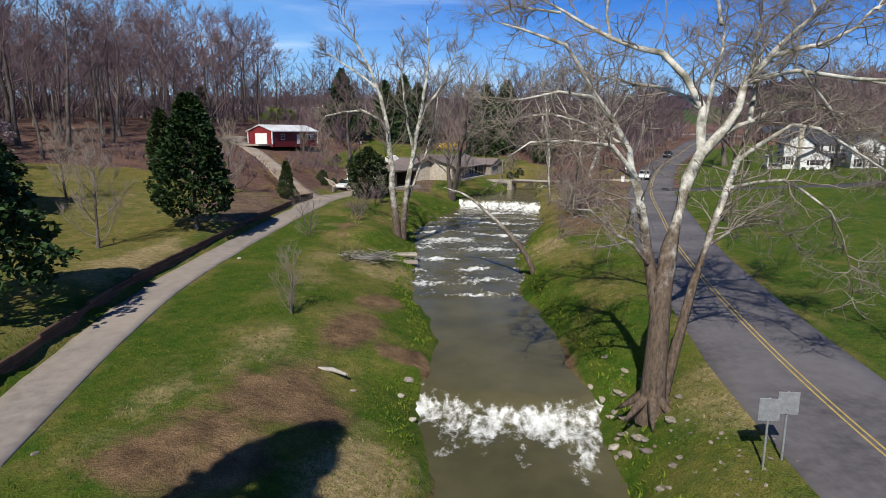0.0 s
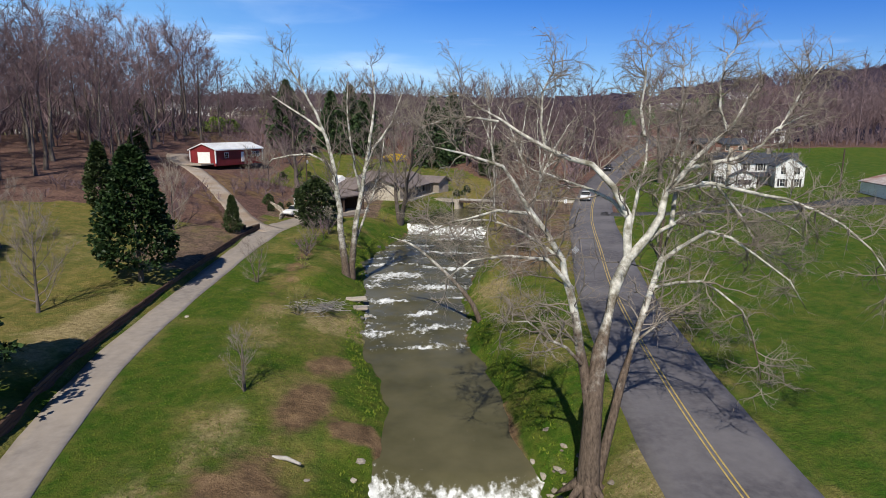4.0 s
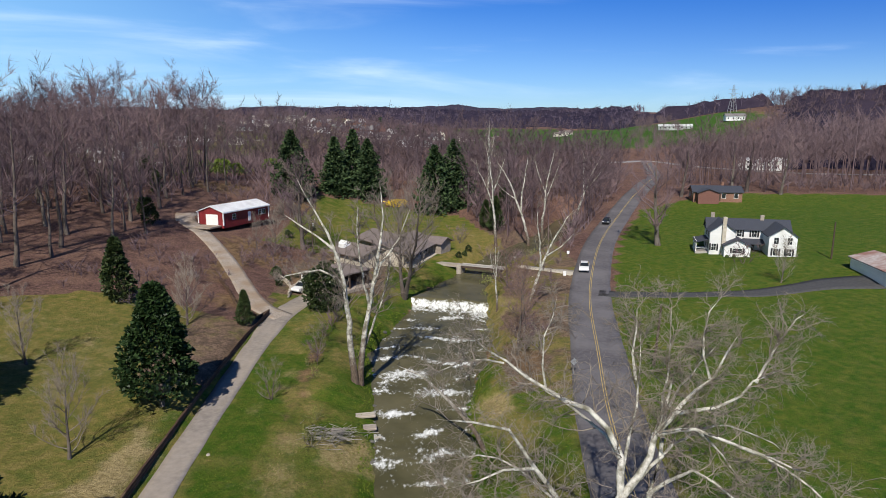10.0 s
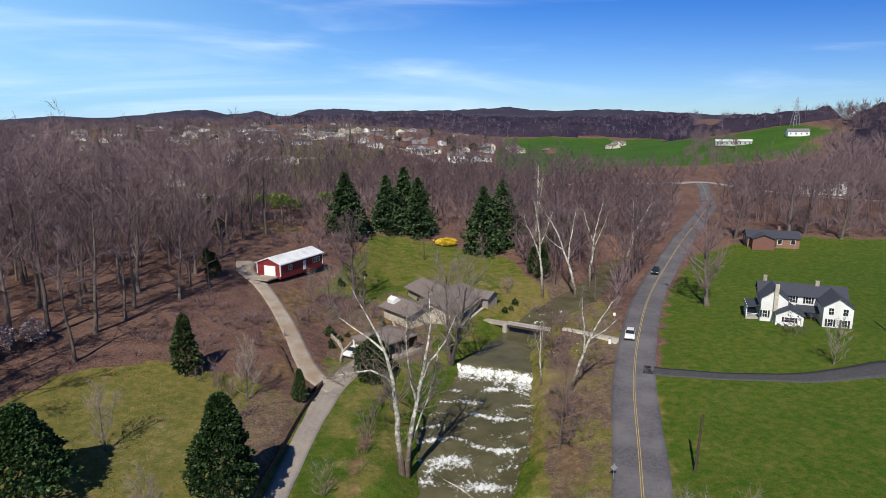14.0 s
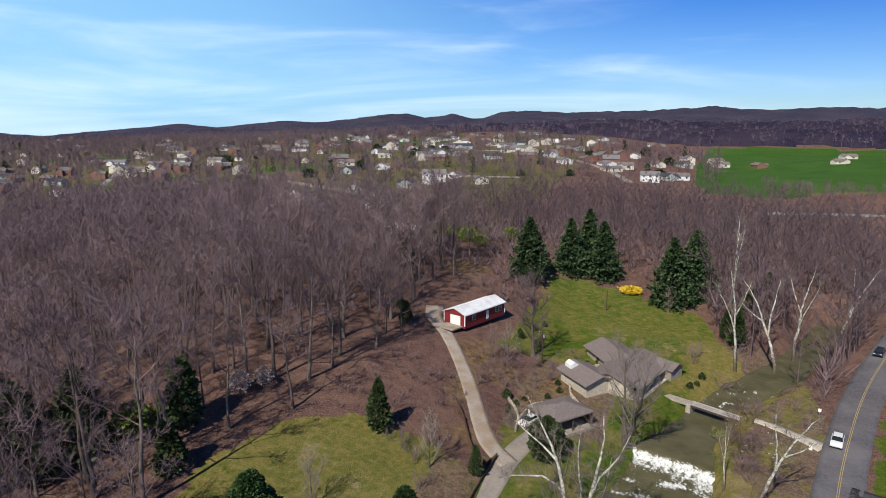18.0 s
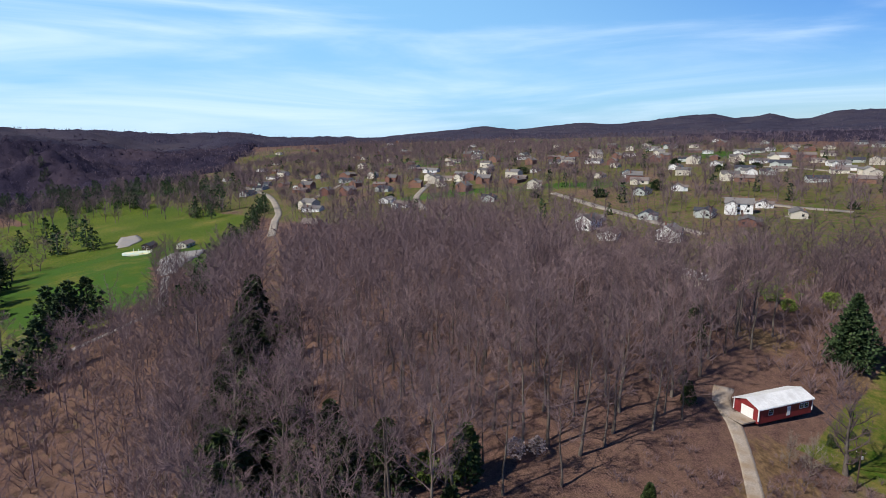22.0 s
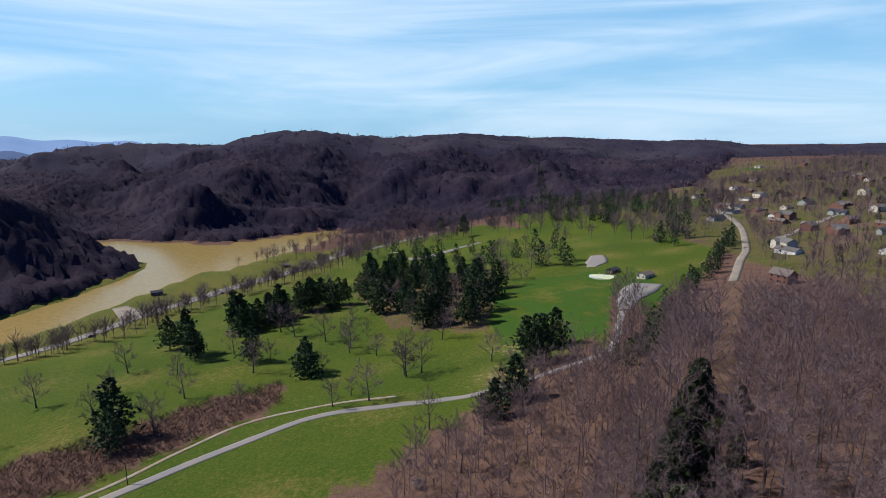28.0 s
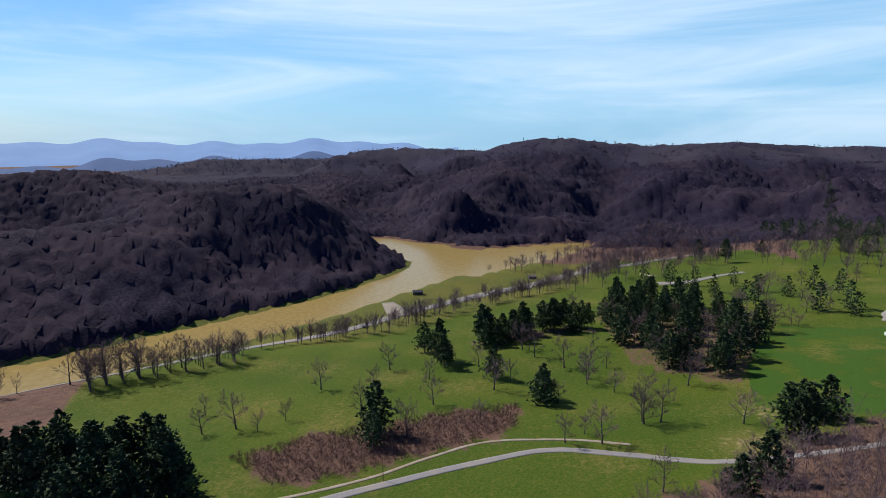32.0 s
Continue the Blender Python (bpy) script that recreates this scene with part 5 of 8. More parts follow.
def carport():
    ob = thing("carport", pose(-14.4, 99.3, 1.0, 0, 0, -40), "open carport with a hipped shingle roof on timber posts", "carport")
    bm = bmesh.new()
    w, l, h = 7.6, 9.2, 2.7
    a = [bm.verts.new(c) for c in ((-w / 2, -l / 2, h), (w / 2, -l / 2, h), (w / 2, l / 2, h), (-w / 2, l / 2, h))]
    low = [bm.verts.new((v.co.x, v.co.y, h - 0.22)) for v in a]
    r = [bm.verts.new((0, -1.2, h + 1.15)), bm.verts.new((0, 1.2, h + 1.15))]
    for f in ((a[0], a[1], r[0]), (a[1], a[2], r[1], r[0]), (a[2], a[3], r[1]), (a[3], a[0], r[0], r[1]), tuple(low[::-1])):
        bm.faces.new(f)
    for i in range(4):
        j = (i + 1) % 4
        bm.faces.new((low[i], low[j], a[j], a[i]))
    bmesh.ops.recalc_face_normals(bm, faces=bm.faces)
    part("roof", bm, BROWN_SHINGLE, ob)
    for x, y in ((-3.4, -4.2), (3.4, -4.2), (3.4, 0), (3.4, 4.2), (-3.4, 4.2), (-3.4, 0)):
        part("post", box_bm(0.22, 0.22, h - 0.2, x, y, 0), WHITE_PAINT if y < -4 else DARK_WOOD, ob)
    part("back_wall", box_bm(7.0, 0.25, h - 0.2, 0, 4.3, 0), DARK_WOOD, ob)
    part("beam", box_bm(0.2, 8.8, 0.25, 3.4, 0, h - 0.45), DARK_WOOD, ob)
    part("floor", box_bm(8.4, 10.5, 0.5, 0, -0.3, -0.44), TRAIL_MAT, ob)


carport()


def footbridge():
    a, b = Vector((2.6, 119.2, 1.1)), Vector((19.6, 110.4, 1.1))
    mid, span = (a + b) / 2, (b - a).length
    ob = thing("footbridge", pose(mid.x, mid.y, 0.75, 0, 0, math.degrees(math.atan2(b.y - a.y, b.x - a.x))), "low silvered timber footbridge across the creek", "bridge")
    for s in (-1, 1):
        part("girder", box_bm(span * 0.62, 0.22, 0.4, span * 0.12, s * 0.75, -0.42), DARK_WOOD, ob)
        part("kerb", box_bm(span * 0.62, 0.12, 0.14, span * 0.12, s * 0.82, 0.06), GREY_WOOD, ob)
    n = 46
    plank = None
    for k in range(n):
        x = span * (-0.19 + 0.62 * (k + 0.5) / n)
        if plank is None:
            plank = part("plank", box_bm(span * 0.62 / n - 0.02, 1.75, 0.06), GREY_WOOD, ob)
            plank.location = (x, 0, 0)
        else:
            o = put("plank", plank.data, ob)
            o.location = (x, 0, 0)
    part("walkway", box_bm(span * 0.32, 1.6, 0.5, -span * 0.34, 0, -0.44), STONE, ob)
    for s in (-0.19, 0.43):
        part("abutment", box_bm(0.9, 2.2, 2.0, span * s, 0, -2.0), STONE, ob)


footbridge()

# the brick ranch house and the pale buildings beyond the road
plain_house(86, 172, -105, 7.5, 13, 2.6, 1.4, BRICK_WALL, NAVY_SHINGLE, "low brick ranch house with a dark roof among bare trees", chimney=True, wing_w=5.5)
plain_house(192, 332, 62, 10, 24, 5.0, 1.6, WHITE_SIDING, TIN_ROOF, "large white house behind bare woods")
plain_house(212, 497, 70, 9, 26, 3.0, 1.2, GREY_SIDING, TIN_ROOF, "long open farm shed with a pale roof", "farm shed")
plain_house(257, 489, 75, 9, 15, 3.2, 2.0, WHITE_SIDING, GREY_SHINGLE, "white farmhouse with a grey roof on a green hill")
plain_house(-93, 212, 68, 7.5, 15, 3.4, 1.0, CREAM_SIDING, TIN_ROOF, "shed with a bright metal roof in the woods", "shed")

# ---- the town in the valley ----
def town_house(seed, w, l, h, rise, walls, roofing, label):
    """A house seen from afar: walls, roofs, windows, door, chimney, garage."""
    r = random.Random(seed)
    ob = thing("house", Matrix.Identity(4), label, "house", "houses of the town")
    wing(ob, Matrix.Identity(4), w, l, h, rise, walls, roofing)
    if r.random() < 0.7:
        wing(ob, pose(w * 0.45, -l * 0.25, 0, 0, 0, 90), w * 0.62, w * 0.7, h * 0.96, rise * 0.7, walls, roofing)
    for f in range(2 if h > 4 else 1):
        for k in range(3):
            for s in (-1, 1):
                part("window", box_bm(0.06, 1.2, 1.3, s * w / 2, -l / 3 + k * l / 3, 0.9 + 2.7 * f), GLASS_DARK, ob)
    for s in (-1, 1):
        part("window", box_bm(1.3, 0.06, 1.3, -w / 5, s * l / 2, 0.9), GLASS_DARK, ob)
    part("door", box_bm(0.08, 1.0, 2.05, w / 2 + 0.01, l * 0.12, 0), DARK_WOOD, ob)
    part("chimney", box_bm(0.8, 0.8, h + rise + 0.8, -w * 0.3, l * 0.22, 0), BRICK_WALL, ob)
    part("porch_slab", box_bm(2.2, 3.0, 0.5, w / 2 + 1.0, l * 0.12, -0.45), TRAIL_MAT, ob)
    return ob


def scatter_town(r):
    """Loose clusters of houses north-west of the woods."""
    out = []
    for cx, cy, spread, n in ((-150, 700, 110, 16), (-330, 640, 90, 12), (-620, 520, 130, 16), (-880, 640, 170, 14), (-520, 800, 150, 14), (40, 620, 70, 8), (-1100, 900, 200, 12), (-250, 860, 100, 8), (-900, 440, 60, 4), (-120, 640, 60, 10), (-20, 560, 50, 8), (-420, 430, 60, 10), (-640, 420, 80, 8), (-230, 560, 90, 26), (-90, 700, 90, 24), (-330, 760, 110, 20), (-480, 620, 110, 20)):
        for _ in range(n):
            x, y = cx + r.normal() * spread, cy + r.normal() * spread * 0.7
            if all(math.hypot(x - a, y - b) > 24 for a, b in out):
                out.append((x, y))
    return out


def far_house(w, l, h, rise, walls, roofing, label):
    """A house across the valley: walls, roof, a cross wing, a window on each side and a chimney."""
    ob = thing("house", Matrix.Identity(4), label, "house", "houses of the town")
    wing(ob, Matrix.Identity(4), w, l, h, rise, walls, roofing)
    wing(ob, pose(w * 0.45, -l * 0.25, 0, 0, 0, 90), w * 0.62, w * 0.7, h * 0.96, rise * 0.7, walls, roofing)
    for k in (-1, 1):
        part("window", box_bm(0.06, 1.6, 1.3, k * w / 2, l * 0.2, 0.9), GLASS_DARK, ob)
    part("chimney", box_bm(0.8, 0.8, h + rise + 0.8, -w * 0.3, l * 0.22, 0), BRICK_WALL, ob)
    return ob


FAR_KINDS = [far_house(9, 14, 5.2, 2.4, CREAM_SIDING, GREY_SHINGLE, "two-storey cream house with a grey roof"),
             far_house(8.5, 17, 2.8, 2.0, WHITE_SIDING, GREY_SHINGLE, "low white ranch house with a grey roof"),
             far_house(8.5, 16, 2.8, 2.0, BRICK_WALL, BROWN_SHINGLE, "low brick ranch house with a brown roof"),
             far_house(9, 16, 3.0, 2.3, GREY_SIDING, NAVY_SHINGLE, "grey-green house with a dark roof"),
             far_house(8, 13, 2.8, 2.0, CREAM_SIDING, BROWN_SHINGLE, "small cream house with a brown roof"),
             far_house(10, 13, 5.2, 3.0, BRICK_WALL, GREY_SHINGLE, "tall brick house with a steep grey roof")]
KINDS = [town_house(1, 9, 14, 5.4, 2.6, WHITE_SIDING, GREY_SHINGLE, "two-storey white house with a grey roof"),
         town_house(2, 8.5, 17, 2.8, 1.7, CREAM_SIDING, GREY_SHINGLE, "low cream ranch house with a grey roof"),
         town_house(3, 8.5, 16, 2.8, 1.6, BRICK_WALL, GREY_SHINGLE, "low brick ranch house"),
         town_house(4, 9, 16, 3.0, 2.2, GREY_SIDING, NAVY_SHINGLE, "grey-green house with a dark roof"),
         town_house(5, 8, 13, 2.8, 1.8, WHITE_SIDING, BROWN_SHINGLE, "small white house with a brown roof"),
         town_house(6, 10, 13, 5.6, 3.2, BRICK_WALL, BROWN_SHINGLE, "tall brick house with a steep brown roof")]
HOUSES = [(-192, 290, 0), (-167, 272, 4), (-140, 282, 0), (-177, 328, 3), (-153, 353, 3), (-142, 372, 0), (-124, 338, 2), (-110, 372, 1), (-203, 308, 1), (-214, 441, 4), (-137, 396, 4),
          (-476, 430, 0), (-470, 462, 5), (-443, 452, 5), (-373, 442, 2), (-336, 420, 0), (-386, 383, 5), (-319, 345, 3), (-415, 318, 1), (-378, 305, 4), (-476, 362, 3), (-500, 335, 5),
          (-595, 337, 2), (-544, 338, 5), (-446, 263, 1), (-754, 375, 2), (-657, 304, 3)]
MORE = [(-384, 458, 2), (-484, 484, 4), (-502, 447, 0), (-359, 210, 5), (-306, 182, 2), (-466, 272, 0), (-628, 354, 1), (-741, 367, 3), (-798, 407, 1), (-551, 380, 5), (-515, 386, 2),
        (-146, 607, 1), (-123, 577, 0), (-101, 568, 4), (-76, 502, 1), (-63, 541, 2), (-44, 523, 1), (-31, 524, 4), (-9, 460, 0), (2, 487, 3), (-192, 586, 4), (-207, 562, 1), (-204, 510, 0), (-290, 508, 1), (-262, 470, 4)]
trng = np.random.RandomState(77)
spots = [(x, y, k) for x, y, k in HOUSES + MORE]
for x, y in scatter_town(trng):
    spots.append((x, y, trng.randint(6)))
TOWN = list(spots)
first = set()
for x, y, k in TOWN:
    m = pose(x, y, float(ground(x, y)), 0, 0, trng.choice([20, 110, 200, 290]) + trng.uniform(-14, 14))
    far_one = math.hypot(x, y) > 500
    proto = (FAR_KINDS if far_one else KINDS)[k]
    ob = copy_thing(proto, m) if (k, far_one) in first else proto
    first.add((k, far_one))
    ob.matrix_world = m @ Matrix.Scale(trng.uniform(0.9, 1.15), 4)
STREETS = [[(-380, 190), (-440, 224), (-485, 251), (-600, 302), (-760, 350)], [(-345, 300), (-400, 338), (-440, 380), (-520, 470)], [(-130, 300), (-160, 315), (-215, 345), (-300, 400)], [(-90, 400), (-120, 400), (-170, 420)], [(-20, 440), (-60, 520), (-150, 590), (-260, 640)], [(-520, 300), (-560, 345), (-620, 420)]]
for pts in STREETS:
    put("street", ribbon("street", np.array(pts, float), [6.0], TRAIL_MAT, 0.3, 8, 4, thick=1.2), label="pale residential street between houses", category="street", kind="structure")

# ---- near trees ----
def stand(ob, x, y, turn=0.0, size=1.0, sink=0.0):
    ob.matrix_world = pose(x, y, float(ground(x, y)) - sink, 0, 0, turn) @ Matrix.Scale(size, 4)
    return ob


def place_copies(proto, spots, r, lo=0.85, hi=1.2):
    """The first spot takes the tree itself, the others copies of it."""
    for k, (x, y) in enumerate(spots):
        m = pose(x, y, float(ground(x, y)) - 0.1, 0, 0, r.uniform(0, 360))
        s = r.uniform(lo, hi)
        ob = proto if k == 0 else copy_thing(proto, m)
        ob.matrix_world = m @ Matrix.Scale(s, 4)


def big_sycamore():
    """The tall sycamore by the lower fall: a leaning trunk that parts into a left and a right stem."""
    def leaned(pts):
        q = np.array(pts, float)
        out = 0.26 * np.maximum(0, q[:, 2] - 5)
        return np.column_stack([(7.8 + q[:, 0]) * (1 + out / 25) - 7.8 + 0.1 * np.maximum(0, q[:, 2] - 6), q[:, 1] + out, q[:, 2]])

    t, c = Wood(71), Wood(72)
    trunk = np.array([(-0.4, 0, -0.6), (-0.36, 0, 0.6), (-0.32, 0, 3.0), (-0.25, 0.1, 4.8), (-0.1, 0.2, 6.5), (0.2, 0.3, 9.2), (0.6, 0.4, 10.3)])
    trunk = leaned(trunk)
    t.tube(trunk, [0.66, 0.50, 0.42, 0.38, 0.33, 0.26, 0.22], 10, False)
    second = np.array([(0.1, 0.5, -0.4), (0.4, 0.6, 1.2), (1.3, 1.0, 5.1), (1.8, 1.2, 7.0), (2.4, 1.4, 9.8), (2.7, 1.6, 11.4), (2.7, 1.8, 14.0), (3.0, 2.0, 16.6)])
    second = leaned(second)
    t.tube(second, [0.28, 0.23, 0.18, 0.16, 0.14, 0.12, 0.08, 0.03], 7)
    for k in range(7):
        a = k * 0.9
        t.tube([(-0.4 + 0.35 * math.cos(a), 0.35 * math.sin(a), 0.5), (-0.4 + 1.0 * math.cos(a), 1.0 * math.sin(a), -0.05), (-0.4 + 1.5 * math.cos(a), 1.5 * math.sin(a), -0.45)], [0.24, 0.13, 0.05], 5)
    limbs = [
        ([(-0.4, 0, 3.6), (-1.0, 0, 6.7), (-1.6, -0.2, 8.6), (-2.5, -0.5, 10.5), (-4.0, -1.0, 12.5), (-5.4, -1.5, 14.4), (-6.9, -2.0, 15.0), (-8.5, -2.4, 15.3)], 0.38),
        ([(0.6, 0.4, 10.2), (0.3, 0.5, 12.2), (-0.3, 0.6, 13.4), (-1.3, 0.8, 14.2), (-3.3, 1.2, 15.0), (-5.3, 1.6, 16.2), (-6.9, 2.0, 17.5)], 0.29),
        ([(0.6, 0.4, 10.2), (1.5, 0.5, 11.3), (1.9, 0.5, 13.1), (2.7, 0.4, 14.5), (3.8, 0.2, 15.8), (4.5, 0.2, 16.9), (4.8, 0.0, 18.3)], 0.31),
        ([(1.9, 0.5, 13.1), (3.5, -0.2, 13.5), (5.0, -0.8, 13.1), (6.2, -1.4, 12.8), (8.3, -2.0, 12.3)], 0.17),
        ([(2.3, 1.4, 9.8), (3.8, 0.4, 11.3), (5.4, -0.6, 10.7), (6.8, -1.0, 9.6), (7.8, -1.2, 8.2)], 0.15),
        ([(-1.8, -0.3, 9.2), (-3.2, -1.0, 10.4), (-4.7, -1.4, 10.8), (-6.1, -1.8, 10.7), (-7.3, -2.0, 9.9)], 0.14),
        ([(-4.0, -1.0, 12.4), (-5.4, -1.4, 12.6), (-6.6, -1.8, 12.2), (-7.9, -2.0, 12.1)], 0.10),
        ([(2.5, 0.4, 14.1), (4.3, 0.0, 14.6), (5.6, -0.4, 15.8), (7.0, -0.6, 16.6)], 0.15),
        ([(0.6, 0.4, 10.4), (0.6, 0.6, 13.3), (0.8, 0.9, 15.5), (0.7, 1.2, 17.8)], 0.16),
        ([(-0.9, 0, 6.0), (-2.3, -0.8, 7.4), (-3.6, -1.4, 8.1), (-4.8, -1.8, 8.3)], 0.11),
        ([(1.4, 0.5, 11.0), (3.4, 2.0, 11.8), (6.0, 3.2, 12.2), (8.8, 3.8, 11.4), (10.6, 4.0, 10.2)], 0.14),
        ([(0.3, 0.4, 12.0), (-0.8, 2.4, 13.0), (-2.4, 4.6, 13.6), (-4.0, 6.4, 14.4)], 0.13),
        ([(2.7, 1.8, 13.5), (4.2, 3.0, 15.0), (5.8, 3.8, 16.4)], 0.10),
        ([(0.7, 0.9, 15.5), (0.4, 1.2, 18.0), (0.9, 1.4, 19.6)], 0.10),
        ([(3.8, 0.2, 15.8), (3.4, 0.4, 17.8), (3.9, 0.4, 19.8)], 0.10),
        ([(1.9, 0.5, 13.1), (2.4, 1.4, 16.2), (2.2, 1.8, 19.0)], 0.10),
        ([(5.6, -0.4, 15.8), (6.6, -0.2, 18.0), (7.8, 0.2, 19.0)], 0.09),
        ([(-3.3, 1.2, 15.0), (-3.6, 1.4, 17.4), (-3.2, 1.6, 19.6)], 0.09),
        ([(2.2, 1.3, 8.8), (4.0, 0.9, 9.0), (5.8, 0.5, 8.0), (6.9, 0.2, 6.0), (7.2, 0.2, 4.6)], 0.10),
        ([(1.6, 1.1, 6.4), (3.2, 1.8, 7.4), (5.0, 2.4, 7.2), (6.4, 2.8, 6.0)], 0.09),
        ([(3.5, -0.2, 13.5), (5.2, 0.6, 12.0), (6.8, 1.2, 10.4), (8.4, 1.6, 9.6)], 0.09),
        ([(5.0, -0.8, 13.1), (6.6, -2.0, 12.6), (8.6, -2.8, 11.2), (9.8, -3.2, 9.4)], 0.09),
        ([(-2.5, -0.5, 10.5), (-4.4, 0.6, 11.6), (-6.2, 1.6, 11.9), (-8.0, 2.2, 11.2)], 0.09),
        ([(-5.3, 1.6, 16.2), (-7.0, 1.4, 16.4), (-8.8, 1.2, 15.8)], 0.08),
    ]
    runs = []
    for pts, r0 in limbs:
        p = spline(leaned(pts), 0.9)
        p[1:-1] += c.r.normal(size=(len(p) - 2, 3)) * 0.09
        t.tube(p, r0 * 0.68 * np.linspace(1, 0.12, len(p)) ** 1.15 + 0.012, 7)
        runs.append(p)
    runs.append(spline(second[2:], 1.0))
    first = []
    for p in runs:
        ln = np.linalg.norm(p[-1] - p[0])
        first += sprout(c, p, 0.042, int(6 + ln * 1.8), 0.2 * ln + 1.3, 0.62, 0.12, 0.18, 4, 5, 0.34)
    more = []
    for p in first:
        more += sprout(c, p, 0.018, 7, 1.4, 0.62, 0.0, 0.15, 3, 3, 0.36)
    fringe(c, runs, 20, 0.9, 0.012, 0.1)
    fringe(c, first, 8, 0.75, 0.010, -0.1)
    fringe(c, more, 6, 0.5, 0.008, -0.2)
    ob = thing("sycamore_tree", Matrix.Identity(4), "tall leafless sycamore, brown flaking trunk and chalk-white limbs, beside the creek", "tree")
    put("trunk", mesh_of("trunk", *t.arrays(), SYCAMORE, True), ob)
    put("crown", mesh_of("crown", *c.arrays(), PALE_TWIG), ob)
    return stand(ob, 7.8, 25.0)


big_sycamore()


def creek_sycamore(seed, stems, label, x, y, size=1.0, turn=0.0, fine=1.0):
    """A white sycamore of one or more stems; each stem is a run of points and a base radius."""
    t, c = Wood(seed), Wood(seed + 1)
    runs = []
    for pts, r0 in stems:
        p = spline(np.array(pts, float), 1.2)
        p[2:-1] += t.r.normal(size=(len(p) - 3, 3)) * 0.08
        t.tube(p, np.linspace(r0, 0.04, len(p)) * np.where(np.arange(len(p)) == 0, 1.3, 1), 7)
        runs.append(p)
    first = []
    for p in runs:
        ln = np.linalg.norm(p[-1] - p[0])
        first += sprout(c, p, 0.07, int((3 + ln * 0.6) * fine), 0.17 * ln + 1.0, 0.58, 0.4, 0.34, 4, 4, 0.22)
    more = []
    for p in first:
        more += sprout(c, p, 0.028, 4, 1.1, 0.6, 0.3, 0.2, 3, 2, 0.2)
    fringe(c, first, 6, 0.9, 0.014, 0.3)
    fringe(c, more, int(4 * fine), 0.6, 0.011, 0.2)
    ob = thing("sycamore_tree", Matrix.Identity(4), label, "tree", "sycamores along the creek")
    put("trunk", mesh_of("trunk", *t.arrays(), WHITE_SYCAMORE, True), ob)
    put("crown", mesh_of("crown", *c.arrays(), PALE_TWIG), ob)
    return stand(ob, x, y, turn, size)


creek_sycamore(81, [
    ([(0, 0, -0.5), (-0.15, 0, 3), (-0.5, 0, 7), (-0.9, 0.1, 11), (-1.6, 0.2, 14.5), (-3.0, 0.3, 18), (-4.8, 0.2, 21), (-5.6, 0, 23)], 0.42),
    ([(-0.75, 0, 10.4), (-1.6, 0, 12.0), (-3.4, -0.2, 12.9), (-5.4, -0.3, 12.7), (-7.0, -0.3, 12.2), (-8.0, -0.2, 11.2)], 0.16),
    ([(-1.8, 0.2, 15.0), (-3.6, 0.6, 16.4), (-5.6, 1.0, 17.6), (-7.6, 1.2, 19.0)], 0.13),
    ([(0.5, 0.3, -0.5), (0.8, 0.4, 3), (1.5, 0.5, 7.5), (2.2, 0.7, 11), (3.0, 0.8, 14.5), (3.4, 0.9, 18.5), (3.2, 0.9, 22)], 0.38),
    ([(2.0, 0.6, 10.4), (3.2, 1.0, 13.2), (5.0, 1.4, 16.0), (6.4, 1.6, 19.4)], 0.18),
    ([(1.7, 0.5, 9.0), (1.2, -0.6, 12.5), (0.8, -1.2, 16.0), (1.0, -1.6, 20)], 0.15),
    ([(0.9, 0.5, 3.5), (2.4, 1.6, 7.0), (3.6, 2.6, 11.0), (4.2, 3.4, 15.0)], 0.16)],
    "twin-stemmed leafless white sycamore on the creek bank", -7.7, 64.2, 1.0, 0, 2.3)
TALL = [
    ([(0, 0, -0.5), (-0.2, 0.2, 5), (-0.8, 0.3, 10), (-1.0, 0.2, 15), (-2.2, 0, 20), (-3.0, -0.2, 24)], 0.40),
    ([(-0.8, 0.3, 10), (-2.4, 0.5, 14), (-4.4, 0.6, 18), (-5.2, 0.6, 21)], 0.18),
    ([(-0.9, 0.3, 13), (1.0, 0.6, 17), (2.6, 0.7, 21.5)], 0.17)]
LEANER = [
    ([(0, 0, -0.5), (-0.9, 0.2, 4.5), (-2.6, 0.4, 9.5), (-4.2, 0.6, 14), (-6.4, 0.7, 18), (-8.4, 0.8, 21)], 0.42),
    ([(-2.2, 0.4, 8.6), (-2.0, 1.2, 13), (-1.4, 1.8, 17.5), (-1.0, 2.0, 21.5)], 0.22),
    ([(-3.4, 0.5, 11.6), (-6.0, 0.2, 13.4), (-8.6, 0, 16)], 0.14)]
creek_sycamore(91, TALL, "tall leafless white sycamore beyond the footbridge", 17.5, 137, 0.95, 20)
creek_sycamore(93, LEANER, "leaning leafless white sycamore beyond the footbridge", 26, 141, 1.0, -15)
creek_sycamore(95, TALL, "tall leafless white sycamore beyond the footbridge", 31, 150, 0.95, 130)
creek_sycamore(97, LEANER, "leaning leafless white sycamore beside the road", 41, 158, 0.95, 200)
creek_sycamore(99, TALL, "tall leafless white sycamore in the creek woods", 20, 178, 1.05, 250)
creek_sycamore(101, LEANER, "leafless pale sycamore leaning towards the road", 15.4, 84.3, 0.72, 175)
creek_sycamore(103, TALL, "short stout pale sycamore beside the upper fall", 11.6, 89.6, 0.46, 60)

